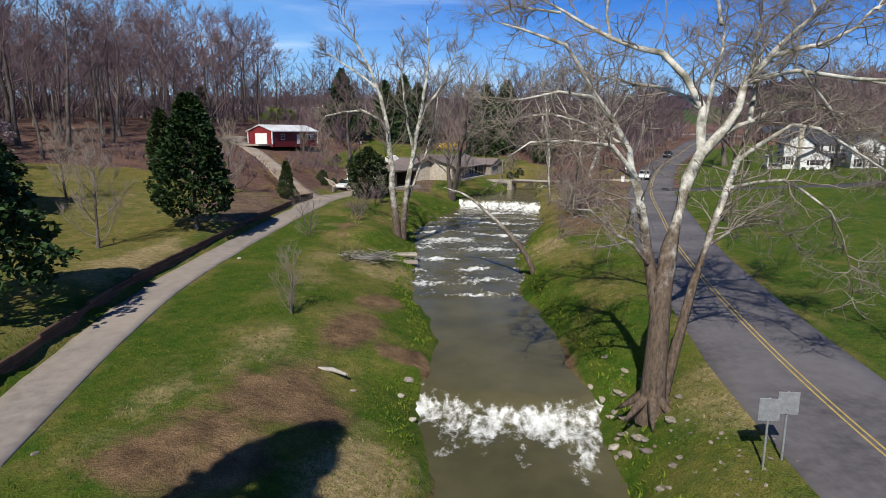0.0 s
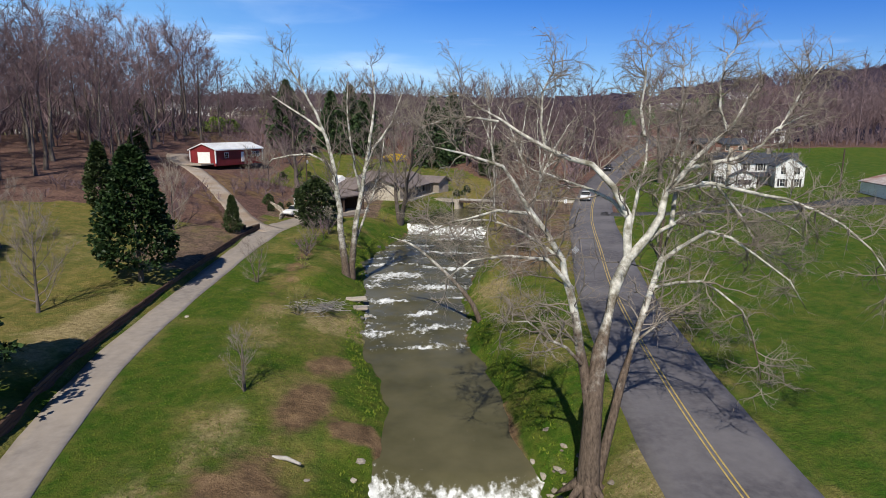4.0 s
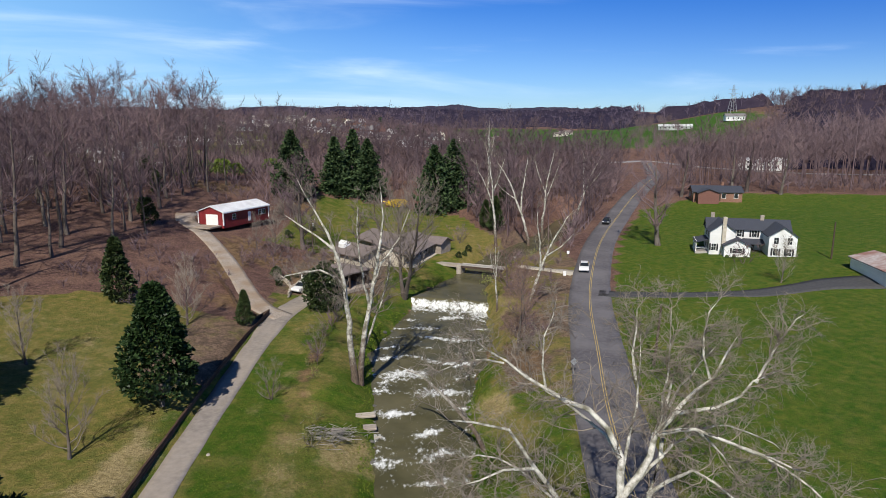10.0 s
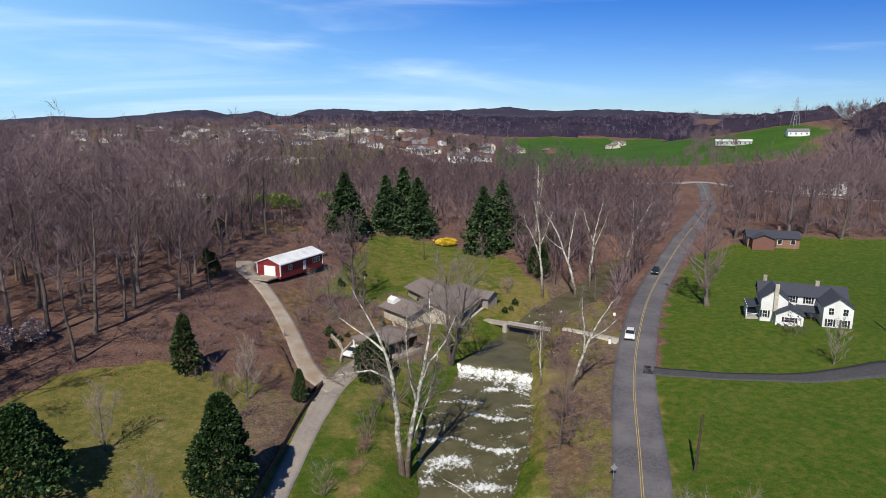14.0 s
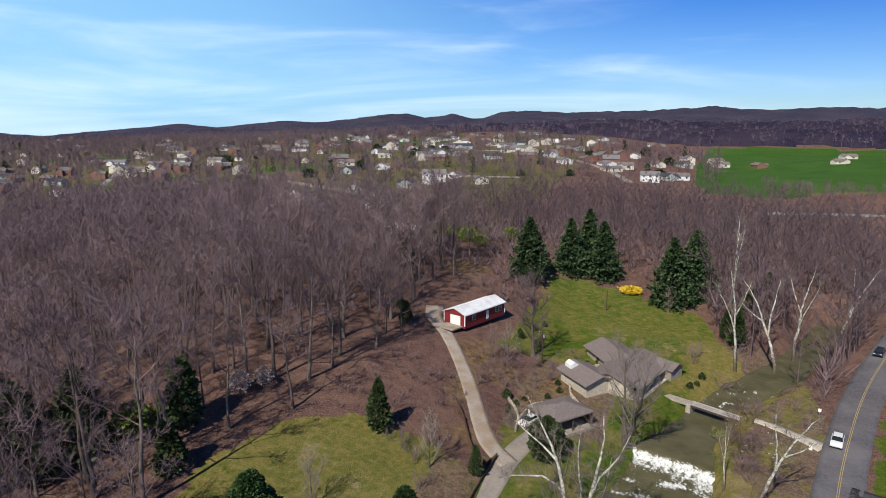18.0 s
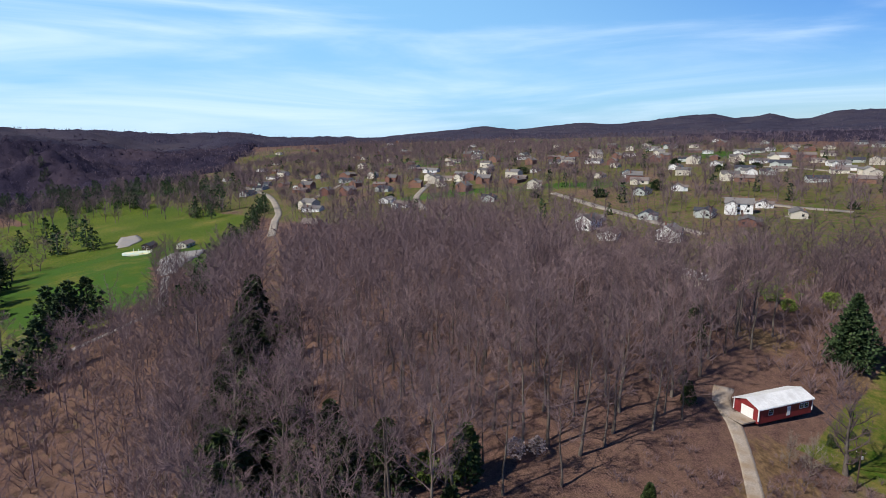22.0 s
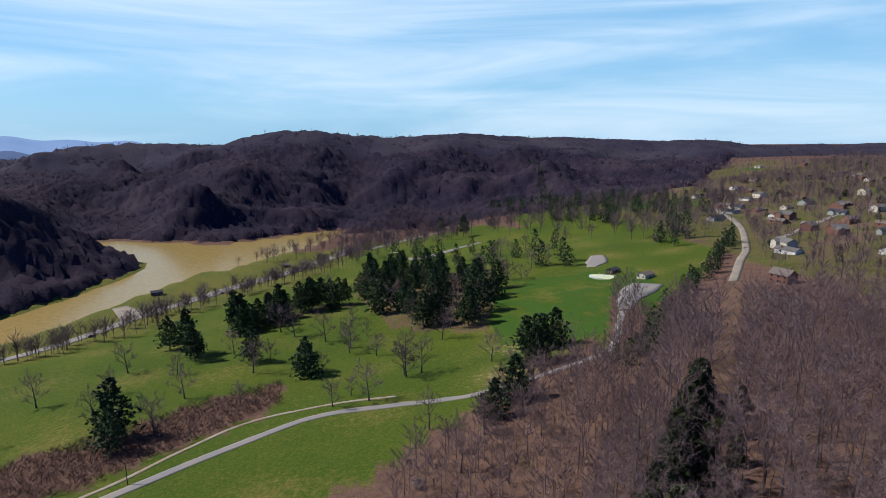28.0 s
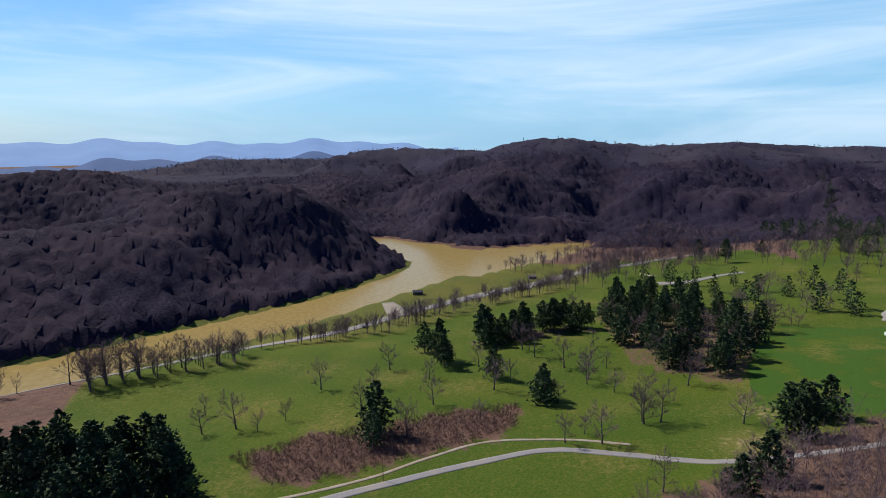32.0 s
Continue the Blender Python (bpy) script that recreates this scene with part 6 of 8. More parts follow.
# the dead limb that leans out over the cascade
lw = Wood(33)
lean = spline(np.array([(0, 0, -0.4), (-0.7, 0.2, 1.4), (-2.4, 1.0, 3.4), (-5.2, 2.4, 5.8), (-6.6, 3.0, 6.4), (-8.0, 3.6, 6.8)], float), 0.8)
lw.tube(lean, np.linspace(0.24, 0.06, len(lean)), 7)
lt = Wood(34)
lb = sprout(lt, lean, 0.06, 6, 1.6, 0.6, 0.5, 0.55, 4, 4, 0.25)
fringe(lt, lb, 4, 0.6, 0.012)
lo = thing("leaning_tree", Matrix.Identity(4), "dead pale tree leaning out over the cascade", "tree")
put("trunk", mesh_of("trunk", *lw.arrays(), WHITE_SYCAMORE, True), lo)
put("crown", mesh_of("crown", *lt.arrays(), PALE_TWIG), lo)
stand(lo, 5.3, 50.0)

# magnolias along the trail
for mx, my, tall, wide, seed in ((-24.8, 54.6, 11.8, 3.5, 1), (-25.2, 29.0, 11.0, 4.8, 2), (-10.0, 2.8, 20.5, 3.4, 3), (-43.5, 51.8, 10.0, 4.2, 4)):
    mg = thing("magnolia_tree", Matrix.Identity(4), "dense dark evergreen magnolia with glossy leaves on the grass", "tree", "magnolias along the trail")
    mw = Wood(seed)
    mw.tube([(0, 0, -0.4), (0.05, 0, 1.5), (0, 0, tall * 0.8)], [0.26, 0.2, 0.04], 7)
    put("trunk", mesh_of("trunk", *mw.arrays(), BARK, True), mg)
    put("crown", mesh_of("crown", *leafy(seed + 10, tall, wide, 4200, 0.40, 0.11, "spire", 0.2), MAGNOLIA_LEAF), mg)
    stand(mg, mx, my)

rng = np.random.RandomState(5)
yard = tree_thing("bare_tree", *bare_tree(11, 9.0, 3.4, 0.10, 17, 0.8, 0.010, 0.13, 9, 11, 1.0), BARK, PALE_TWIG, "leafless grey yard tree with fine upright twigs", "tree", "small bare trees")
place_copies(yard, [(-28.3, 45.4), (-30.5, 76.5), (-41, 61), (-62, 52), (-32.6, 119.6), (-29.3, 120.4), (4, 170), (57, 91)], rng, 0.72, 0.95)
sapling = tree_thing("sapling", *bare_tree(12, 4.2, 1.5, 0.1, 9, 0.5, 0.008, 0.06, 5, 6, 0.8, 2), BARK, PALE_TWIG, "thin leafless sapling on the meadow", "tree", "saplings on the meadow")
place_copies(sapling, [(-10.2, 34.6), (-15.5, 58), (-12.6, 70), (-16, 92), (-12, 82), (-2, 112), (14, 108), (9, 136)], rng)
cypress = tree_thing("bald_cypress", *bare_tree(13, 10.5, 2.9, 0.08, 26, 0.7, 0.010, 0.15, 8, 7, 0.05), BARK, RED_TWIG, "leafless reddish bald cypress beside the cascade", "tree", "bald cypresses")
place_copies(cypress, [(11.2, 68.5), (13.4, 76.0), (14.2, 97.0)], rng, 0.8, 1.05)
shade_tree = tree_thing("shade_tree", *bare_tree(14, 20, 5.8, 0.16, 18, 1.3, 0.022, 0.42, 11, 11, 0.6), BARK, TWIG, "broad leafless shade tree on the lawn", "tree", "shade trees on the lawns")
place_copies(shade_tree, [(49.5, 122), (96, 182), (102, 184), (80, 181), (108, 176), (-25, 128)], rng, 0.8, 1.05)

bank_tree = tree_thing("bare_tree", *bare_tree(15, 20, 6.4, 0.2, 15, 1.1, 0.014, 0.34, 10, 10, 0.6, 2), BARK, PALE_TWIG, "spreading leafless pale tree on the bank beside the upper fall", "tree")
stand(bank_tree, -2.9, 98.8)
evergreen = thing("evergreen_tree", Matrix.Identity(4), "dense rounded dark evergreen tree beside the carport", "tree")
cw = Wood(4)
cw.tube([(0, 0, -0.3), (0, 0, 2), (0, 0, 5)], [0.16, 0.12, 0.03], 6)
put("trunk", mesh_of("trunk", *cw.arrays(), BARK), evergreen)
put("crown", mesh_of("crown", *leafy(32, 7.0, 2.7, 2200, 0.42, 0.03, "egg", 0.22), CEDAR_LEAF), evergreen)
stand(evergreen, -14.6, 88.0)

# conifers
spruce = thing("pine_tree", Matrix.Identity(4), "dark green pine with ragged tiers of boughs", "tree", "pines")
a, b = pine(21, 18.5, 7.4, 20, 13, 13, 0.85, 0.05, 0.2, 3, 0.85)
put("trunk", mesh_of("trunk", *a, BARK), spruce)
put("crown", mesh_of("crown", *b, PINE_LEAF), spruce)
place_copies(spruce, [(-36, 174), (-26, 189), (-16, 190), (-21, 196), (4.5, 176), (10.5, 182)], rng, 0.92, 1.12)
cedar = thing("cedar_tree", Matrix.Identity(4), "narrow dark red cedar", "tree", "cedars")
cw = Wood(3)
cw.tube([(0, 0, -0.3), (0, 0, 2), (0, 0, 6.4)], [0.16, 0.12, 0.03], 6)
put("trunk", mesh_of("trunk", *cw.arrays(), BARK), cedar)
put("crown", mesh_of("crown", *leafy(31, 8.2, 1.9, 1500, 0.42, 0.04, "cone", 0.25), CEDAR_LEAF), cedar)
place_copies(cedar, [(-41.2, 81.4), (17, 154), (20, 158), (19, 150)], rng, 0.85, 1.1)
small_cedar = copy_thing(cedar, Matrix.Identity(4))
stand(small_cedar, -23.6, 78.2, 40, 0.58)
small_cedar["label"] = "small dark red cedar beside the gravel bay"

# ---- woods ----
def scatter(poly, gap, r, keep=None):
    xs, ys = [p[0] for p in poly], [p[1] for p in poly]
    out = []
    for x in np.arange(min(xs), max(xs), gap):
        for y in np.arange(min(ys), max(ys), gap):
            out.append((x + r.uniform(-0.45, 0.45) * gap, y + r.uniform(-0.45, 0.45) * gap))
    out = np.array(out)
    m = inside(poly, out[:, 0], out[:, 1])
    if keep is not None:
        m &= keep(out[:, 0], out[:, 1])
    return out[m]



def mid_tree(seed, tall, wide, spikes, r=0.045, clear=0.38):
    """A bare tree for deep woods: stem, arching limbs and a brush of twigs."""
    w = Wood(seed)
    w.tube([(0, 0, -0.5), (0.15, 0, tall * 0.35), (0, 0.15, tall * 0.6), (0.1, 0, tall * 0.84)], [tall * 0.008 + 0.05, tall * 0.006, tall * 0.0045, 0.03], 4)
    runs = []
    for k in range(9):
        s = clear + (0.93 - clear) * (k + w.r.uniform(0, 0.8)) / 9
        az = k * 2.4 + w.r.uniform(-0.5, 0.5)
        el = 0.2 + 0.7 * s * w.r.uniform(0.6, 1.2)
        way = (math.cos(az) * math.cos(el), math.sin(az) * math.cos(el), math.sin(el))
        runs.append(w.bough((0, 0, tall * s * 0.86), way, wide * (0.5 + 0.7 * math.sin(math.pi * (0.28 + 0.6 * (s - clear) / (1 - clear)))) * w.r.uniform(0.75, 1.15), 0.1, 3, 3, 0.6, 0.16))
    a, b = [], []
    for k in range(spikes):
        p, d = some(runs[k % 9], w.r.uniform(0.15, 1.0))
        way = d * 0.5 + w.r.normal(size=3) * 0.6 + np.array([0, 0, 0.25])
        a.append(p)
        b.append(p + way / np.linalg.norm(way) * w.r.uniform(0.9, 2.4))
    w.twigs(a, b, r, True)
    return w.arrays()


def sliver_tree(seed, tall, wide, spikes, r):
    """A tree of a far hillside: a thin stem and a loose round brush of twigs."""
    w = Wood(seed)
    az, el, ln = w.r.uniform(0, 6.283, spikes), w.r.uniform(0.1, 1.4, spikes), wide * w.r.uniform(0.5, 0.9, spikes)
    d = np.column_stack([np.cos(az) * np.cos(el), np.sin(az) * np.cos(el), np.sin(el)])
    p = np.column_stack([0 * az, 0 * az, tall * w.r.uniform(0.3, 0.6, spikes)]) + d * 0.8
    w.twigs(p, p + d * ln[:, None], r, True)
    w.twigs([(0, 0, -0.5)], [(0, 0, tall * 0.9)], 0.22, True)
    return w.arrays()


wood_trees = [bare_tree(100 + k, tall, wide, clear, limbs, 1.6, 0.030, 0.26, 9, 15, 0.22, 1, True) for k, (tall, wide, clear, limbs) in enumerate(((27, 8.8, 0.34, 10), (29, 8.0, 0.42, 10), (24, 9.0, 0.28, 10), (27, 7.2, 0.45, 9)))]
near_spots = scatter(NEAR_WOOD, 7.2, rng, lambda x, y: along(LANE, x, y)[0] > 3.4)
near_spots = near_spots[np.argsort(np.hypot(near_spots[:, 0] + 30, near_spots[:, 1] - 60))]
protos = [tree_thing("wood_tree", tr, cr, BARK, TWIG, "tall leafless forest tree over leaf litter", "tree", "trees of the near wood") for tr, cr in wood_trees]
used = set()


def grow_copy(protos, used, x, y, lo, hi, tilt=3):
    w = rng.randint(len(protos))
    m = pose(x, y, float(ground(x, y)) - 0.1, rng.uniform(-tilt, tilt), rng.uniform(-tilt, tilt), rng.uniform(0, 360))
    ob = copy_thing(protos[w], m) if w in used else protos[w]
    used.add(w)
    ob.matrix_world = m @ Matrix.Scale(rng.uniform(lo, hi), 4)
    return ob


for x, y in near_spots[:220]:
    grow_copy(protos, used, x, y, 0.62, 1.14)


def rows_of(spots, r, kinds, lo=0.7, hi=1.15, sink=0.2):
    z = ground(spots[:, 0], spots[:, 1]) - sink
    return np.column_stack([spots, z, r.uniform(0, 6.28, len(spots)), r.uniform(lo, hi, len(spots)), r.randint(0, kinds, len(spots))])


MID = [mid_tree(200 + k, 18 + 2.2 * k, 7.4 + 0.5 * k, 400, 0.055) for k in range(5)]
FAR = [simple_tree(300 + k, 13 + k, 7.4, 64, 0.14) for k in range(5)]
HILL = [sliver_tree(320 + k, 12 + k, 5.6, 15, 0.18) for k in range(5)]
BUSH = [simple_tree(340 + k, 2.2, 2.4, 34, 0.05) for k in range(4)]
THIN_BUSH = [simple_tree(350 + k, 1.8, 2.6, 26, 0.06) for k in range(4)]


def open_ground(x, y):
    d, _, _ = along(ROAD, x, y)
    c, k, _ = along(CREEK, x, y)
    return (d > 5.4) & (c > at_index(HALF, k) + 2.5)


def wood_stuff(name, spots, kinds, mat, label, lo=0.7, hi=1.15, category="wood"):
    put(name, merged(kinds, rows_of(spots, rng, len(kinds), lo, hi), mat, name), label=label, category=category, kind="stuff")


wood_stuff("near_wood", near_spots[220:], MID, TWIG, "leafless grey-brown wood over leaf litter")
wood_stuff("roadside_wood", scatter(EAST_WOOD, 7.6, rng, open_ground), MID, TWIG, "leafless wood between the creek and the road", 0.5, 1.05)
wood_stuff("undergrowth", scatter(EAST_WOOD, 4.4, rng, open_ground), BUSH, TWIG, "grey leafless undergrowth below the roadside wood", 1.0, 2.6, "brush")
wood_stuff("wood_edge_brush", np.concatenate([scatter([(94, 192), (112, 178), (150, 168), (230, 150), (240, 172), (150, 190), (112, 212)], 4.6, rng), scatter([(-34, 150), (-32, 184), (-16, 200), (-60, 215), (-56, 150)], 4.2, rng)]), BUSH, TWIG, "grey-brown brush along the wood's edge", 0.8, 2.2, "brush")
wood_stuff("hedgerow", scatter(HEDGEROW, 6.0, rng), MID, TWIG, "leafless scrubby hedgerow at the park's edge", 0.4, 0.75)
right_spots = scatter(RIGHT_WOOD, 9.5, rng, open_ground)
close = np.hypot(right_spots[:, 0], right_spots[:, 1]) < 330
wood_stuff("right_wood", right_spots[close], MID, TWIG, "leafless wood beyond the lawns", 0.7, 1.15)
far_off = np.hypot(right_spots[:, 0], right_spots[:, 1]) > 480
wood_stuff("right_slope_wood", right_spots[~close & ~far_off], FAR, TWIG, "leafless wood on a slope", 1.0, 1.5)
wood_stuff("right_hill_wood", right_spots[far_off], HILL, TWIG, "leafless wooded hillside", 1.0, 1.4)
wood_stuff("ranch_wood", scatter([(76, 186), (98, 190), (122, 250), (162, 300), (206, 344), (154, 350), (134, 322), (104, 250), (86, 208)], 8.5, rng, open_ground), MID, TWIG, "leafless trees round the ranch house", 0.45, 0.85)
wood_stuff("deep_brush", scatter([(-58, 120), (-56, 150), (-54, 172), (-84, 212), (-182, 238), (-250, 268), (-308, 236), (-300, 200), (-140, 170), (-90, 110)], 4.8, rng), BUSH, TWIG, "leafless undergrowth deep in the wood", 1.0, 2.6, "brush")
crng0 = np.random.RandomState(16)
near_brush = np.concatenate([scatter([(10, 62), (13, 62), (17, 80), (24, 104), (30, 118), (18, 116), (14, 104), (13, 88)], 3.0, rng), scatter([(-36, 102), (-22, 106), (-13, 122), (-16, 136), (-26, 126), (-36, 118)], 3.4, rng),
                             scatter([(-52, 80), (-42, 84), (-30, 96), (-34, 106), (-50, 112)], 3.6, rng), scatter([(-17, 64), (-12, 64), (-11, 92), (-17, 90)], 3.6, rng), scatter([(14, 160), (18, 150), (24, 128), (30, 136), (44, 156), (50, 172), (30, 190)], 3.4, rng, open_ground)])
wood_stuff("low_brush", near_brush, BUSH, TWIG, "low leafless brush on the banks and slopes", 0.35, 1.1, "brush")
wood_stuff("creek_wood", scatter([(20, 128), (34, 122), (56, 166), (70, 196), (40, 196), (22, 160)], 5.6, rng, open_ground), MID, TWIG, "leafless grey trees between the upper creek and the road", 0.55, 0.9)
wood_stuff("fringe_brush", scatter([(-95, 5), (-135, -22), (-175, -20), (-215, 10), (-260, 46), (-300, 80), (-200, 66), (-150, 50), (-105, 26)], 7.0, crng0), BUSH, TWIG, "leafless brush between the wood and the park", 0.7, 1.9, "brush")
def off_cut(x, y):
    return (np.abs(np.degrees(np.arctan2(x, y)) - 21.2) > 0.75) | (np.hypot(x, y) < 950)


wood_stuff("ridge_wood", scatter(NORTH_WOOD, 12, rng, off_cut), HILL, HAZED_TWIG, "leafless wood along a ridge above a field", 0.9, 1.4)
wood_stuff("field_trees", np.concatenate([scatter([(148, 432), (186, 430), (214, 486), (226, 560), (206, 580), (186, 520)], 9, rng), scatter([(60, 392), (150, 384), (200, 380), (240, 420), (160, 424), (62, 436)], 9, rng)]), FAR, TWIG, "leafless trees along the field's edges", 0.4, 0.75)
PARK_EDGE = [(-140, 10), (-162, -22), (-196, -8), (-214, 22), (-262, 66), (-246, 70), (-200, 50), (-165, 34)]
wood_stuff("park_edge_wood", scatter(PARK_EDGE, 10.5, rng), MID, TWIG, "leafless grey trees at the edge of the park", 0.3, 0.6)
wood_stuff("lane_wood", scatter([(-105, 8), (-135, -16), (-172, -14), (-205, 12), (-240, 44), (-290, 74), (-200, 66), (-150, 52), (-108, 28)], 8.2, rng), MID, TWIG, "leafless grey trees between the wood and the park", 0.4, 0.8)
wood_stuff("brush", scatter(SCRUB, 1.9, rng), THIN_BUSH, RED_TWIG, "red-brown leafless brush on a bank", 0.5, 1.1, "brush")


# ---- hills ----
def hill_share(x, y):
    best = np.zeros(x.shape)
    for ax, ay, bx, by, top, width in RIDGES:
        t = np.clip(((x - ax) * (bx - ax) + (y - ay) * (by - ay)) / ((bx - ax) ** 2 + (by - ay) ** 2), 0, 1)
        best = np.maximum(best, np.exp(-(np.hypot(x - ax - t * (bx - ax), y - ay - t * (by - ay)) / width) ** 2))
    return best


def far_crest(x, y):
    r, bearing = np.hypot(x, y), np.degrees(np.arctan2(-x, y))
    return (r > 1750) & (bearing > -62) & (bearing < 66)


def on_hills(x, y):
    return ((hill_share(x, y) > 0.02) | far_crest(x, y)) & (ground(x, y) > LAKE + 0.4) & ~inside(PARK, x, y)


def canopy(name, box, step, r, keep, top, label, low=0.4, mat=SHADED_CANOPY):
    """The joined crowns of a far wood: a lumpy sheet that comes down to the ground at its edges."""
    gx, gy = np.meshgrid(np.arange(box[0], box[1], step), np.arange(box[2], box[3], step))
    gx, gy = gx + r.uniform(-0.38, 0.38, gx.shape) * step, gy + r.uniform(-0.38, 0.38, gy.shape) * step
    k = keep(gx, gy)
    inner = k.copy()
    inner[1:] &= k[:-1]
    inner[:-1] &= k[1:]
    inner[:, 1:] &= k[:, :-1]
    inner[:, :-1] &= k[:, 1:]
    inner[1:, 1:] &= k[:-1, :-1]
    inner[:-1, :-1] &= k[1:, 1:]
    inner[1:, :-1] &= k[:-1, 1:]
    inner[:-1, 1:] &= k[1:, :-1]
    inner[0], inner[-1], inner[:, 0], inner[:, -1] = False, False, False, False
    z = ground(gx, gy) + np.where(inner, top * r.uniform(low, 1.3, gx.shape), 0.2)
    i = np.arange(gx.size).reshape(gx.shape)
    q = np.stack([i[:-1, :-1], i[:-1, 1:], i[1:, 1:], i[1:, :-1]], -1).reshape(-1, 4)
    q = q[k.ravel()[q].all(1)]
    ids, back_ids = np.unique(q, return_inverse=True)
    v = np.stack([gx, gy, z], -1).reshape(-1, 3)[ids]
    put(name, mesh_of(name, v, back_ids.reshape(-1, 4), mat), label=label, category="wood", kind="stuff")


crng = np.random.RandomState(15)
WEST = [(-1570, -1290), (-1570, 780), (-1000, 420), (-940, 100), (-900, -150), (-830, -330), (-560, -330), (-300, -430), (-200, -470), (-300, -1290)]
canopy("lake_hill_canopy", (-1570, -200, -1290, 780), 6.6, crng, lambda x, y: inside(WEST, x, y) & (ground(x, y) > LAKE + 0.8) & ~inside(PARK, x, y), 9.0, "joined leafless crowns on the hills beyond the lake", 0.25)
canopy("far_hill_canopy", (-4200, -1430, -2300, 1700), 19.0, crng, lambda x, y: on_hills(x, y) | ((y < 500) & (x > -2300)) | ((x < -2300) & (y > -700)), 12.0, "joined leafless crowns on the ridges behind the lake hills", mat=HAZED_CANOPY)
canopy("south_hill_canopy", (-1500, -200, -2300, -1180), 24.0, crng, on_hills, 12.0, "joined leafless crowns on far ridges", mat=HAZED_CANOPY)
canopy("north_hill_canopy", (-3800, 1900, 1250, 3900), 34.0, crng, on_hills, 14.0, "joined leafless crowns on far northern ridges", mat=HAZED_CANOPY)
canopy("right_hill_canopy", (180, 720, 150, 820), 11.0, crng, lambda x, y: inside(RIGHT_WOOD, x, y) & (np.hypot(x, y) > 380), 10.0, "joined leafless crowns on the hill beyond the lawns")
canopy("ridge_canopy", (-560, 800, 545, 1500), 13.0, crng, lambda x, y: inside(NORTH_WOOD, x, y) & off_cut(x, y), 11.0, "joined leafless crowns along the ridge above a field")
wood_stuff("west_hill_wood", scatter([(-1500, -1250), (-1500, 760), (-1000, 420), (-940, 100), (-900, -150), (-830, -330), (-560, -330), (-300, -430), (-200, -470), (-300, -1250)], 11, rng, lambda x, y: on_hills(x, y) & (x < -760)), HILL, HAZED_TWIG, "leafless wooded hills beyond the lake", 0.75, 1.2)
wood_stuff("far_hill_wood", scatter([(-1500, -1250), (-2600, -1250), (-2600, 1400), (-1900, 1400), (-1300, 900), (-1500, 760)], 24, rng, on_hills), HILL, HAZED_TWIG, "leafless wooded ridges behind the lake hills", 1.0, 1.6)
wood_stuff("south_hill_wood", scatter([(-1500, -1250), (-2700, -1250), (-2700, -2300), (-1500, -2300)], 26, rng, on_hills), HILL, HAZED_TWIG, "far leafless wooded ridge", 1.4, 2.2)
wood_stuff("north_hill_wood", scatter([(900, 1500), (-1400, 1600), (-3200, 1300), (-3400, 2400), (-1200, 3300), (1200, 3200)], 46, rng, on_hills), HILL, HAZED_TWIG, "far leafless wooded ridges", 1.0, 1.6)

# ---- the park below ----
park_pines = []
for k, (tall, wide, low) in enumerate(((28, 9.4, 0.2), (23, 8.8, 0.1), (31, 8.6, 0.32))):
    a, b = pine(400 + k, tall * 0.9, wide, 14, 8, 10, 1.5, low, 0.32, 2, 0.62)
    ob = thing("pine_tree", Matrix.Identity(4), "dark green pine on the park lawn", "tree", "pines of the park")
    put("trunk", mesh_of("trunk", *a, BARK), ob)
    put("crown", mesh_of("crown", *b, PINE_LEAF), ob)
    park_pines.append(ob)
slim_pines = []
for k, (tall, wide, low) in enumerate(((28, 9.6, 0.16), (23, 9.0, 0.1))):
    a, b = pine(410 + k, tall, wide, 11, 7, 5, 2.2, low, 0.4, 1, 0.55)
    ob = thing("pine_tree", Matrix.Identity(4), "dark green pine between the fairways", "tree", "pines of the park")
    put("trunk", mesh_of("trunk", *a, BARK), ob)
    put("crown", mesh_of("crown", *b, PINE_LEAF), ob)
    slim_pines.append(ob)
slim_used = set()
pine_used = set()
PINES = [(-282, -67), (-290, -70), (-331, -142), (-338, -151), (-323, -140), (-356, -169), (-314, -105), (-393, -139), (-404, -128), (-413, -114), (-388, -132), (-450, -92), (-444, -78), (-428, -96), (-267, 39), (-268, 47), (-262, 43),
         (-202, 18), (-215, 27), (-294, 58), (-288, 48), (-219, -130), (-206, -124), (-1027, -78), (-1045, -59), (-868, 75), (-781, 30), (-822, 0)]
for x, y in PINES + [tuple(q) for q in scatter(GROVES[0], 19, rng)] + [tuple(q) for q in scatter(GROVES[1], 13, rng)]:
    grow_copy(park_pines, pine_used, x, y, 0.7, 1.08)
for x, y in scatter([(-128, -250), (-112, -190), (-138, -160), (-158, -172), (-170, -205), (-156, -258)], 11.0, rng):
    grow_copy(park_pines, pine_used, x, y, 0.85, 1.15)
far_pines = np.concatenate([scatter([(-700, 200), (-720, 330), (-960, 330), (-1080, 140), (-1000, 60), (-900, 180)], 26, rng), scatter([(-480, 160), (-540, 150), (-640, 60), (-700, -20), (-600, -60), (-500, 40)], 36, rng),
                            scatter([(-1226, 208), (-1055, 209), (-789, 173), (-800, 150), (-1100, 180), (-1240, 180)], 20, rng), scatter([(-563, 194), (-521, 200), (-560, 240), (-640, 250)], 18, rng)])
for x, y in far_pines:
    grow_copy(slim_pines, slim_used, x, y, 0.6, 0.95)
for s in np.linspace(0, 1, 44):
    x, y = -236 - 290 * s + rng.uniform(-4, 4), 74 + 186 * s + rng.uniform(-4, 4)
    grow_copy(slim_pines, slim_used, x, y, 0.35, 0.62)
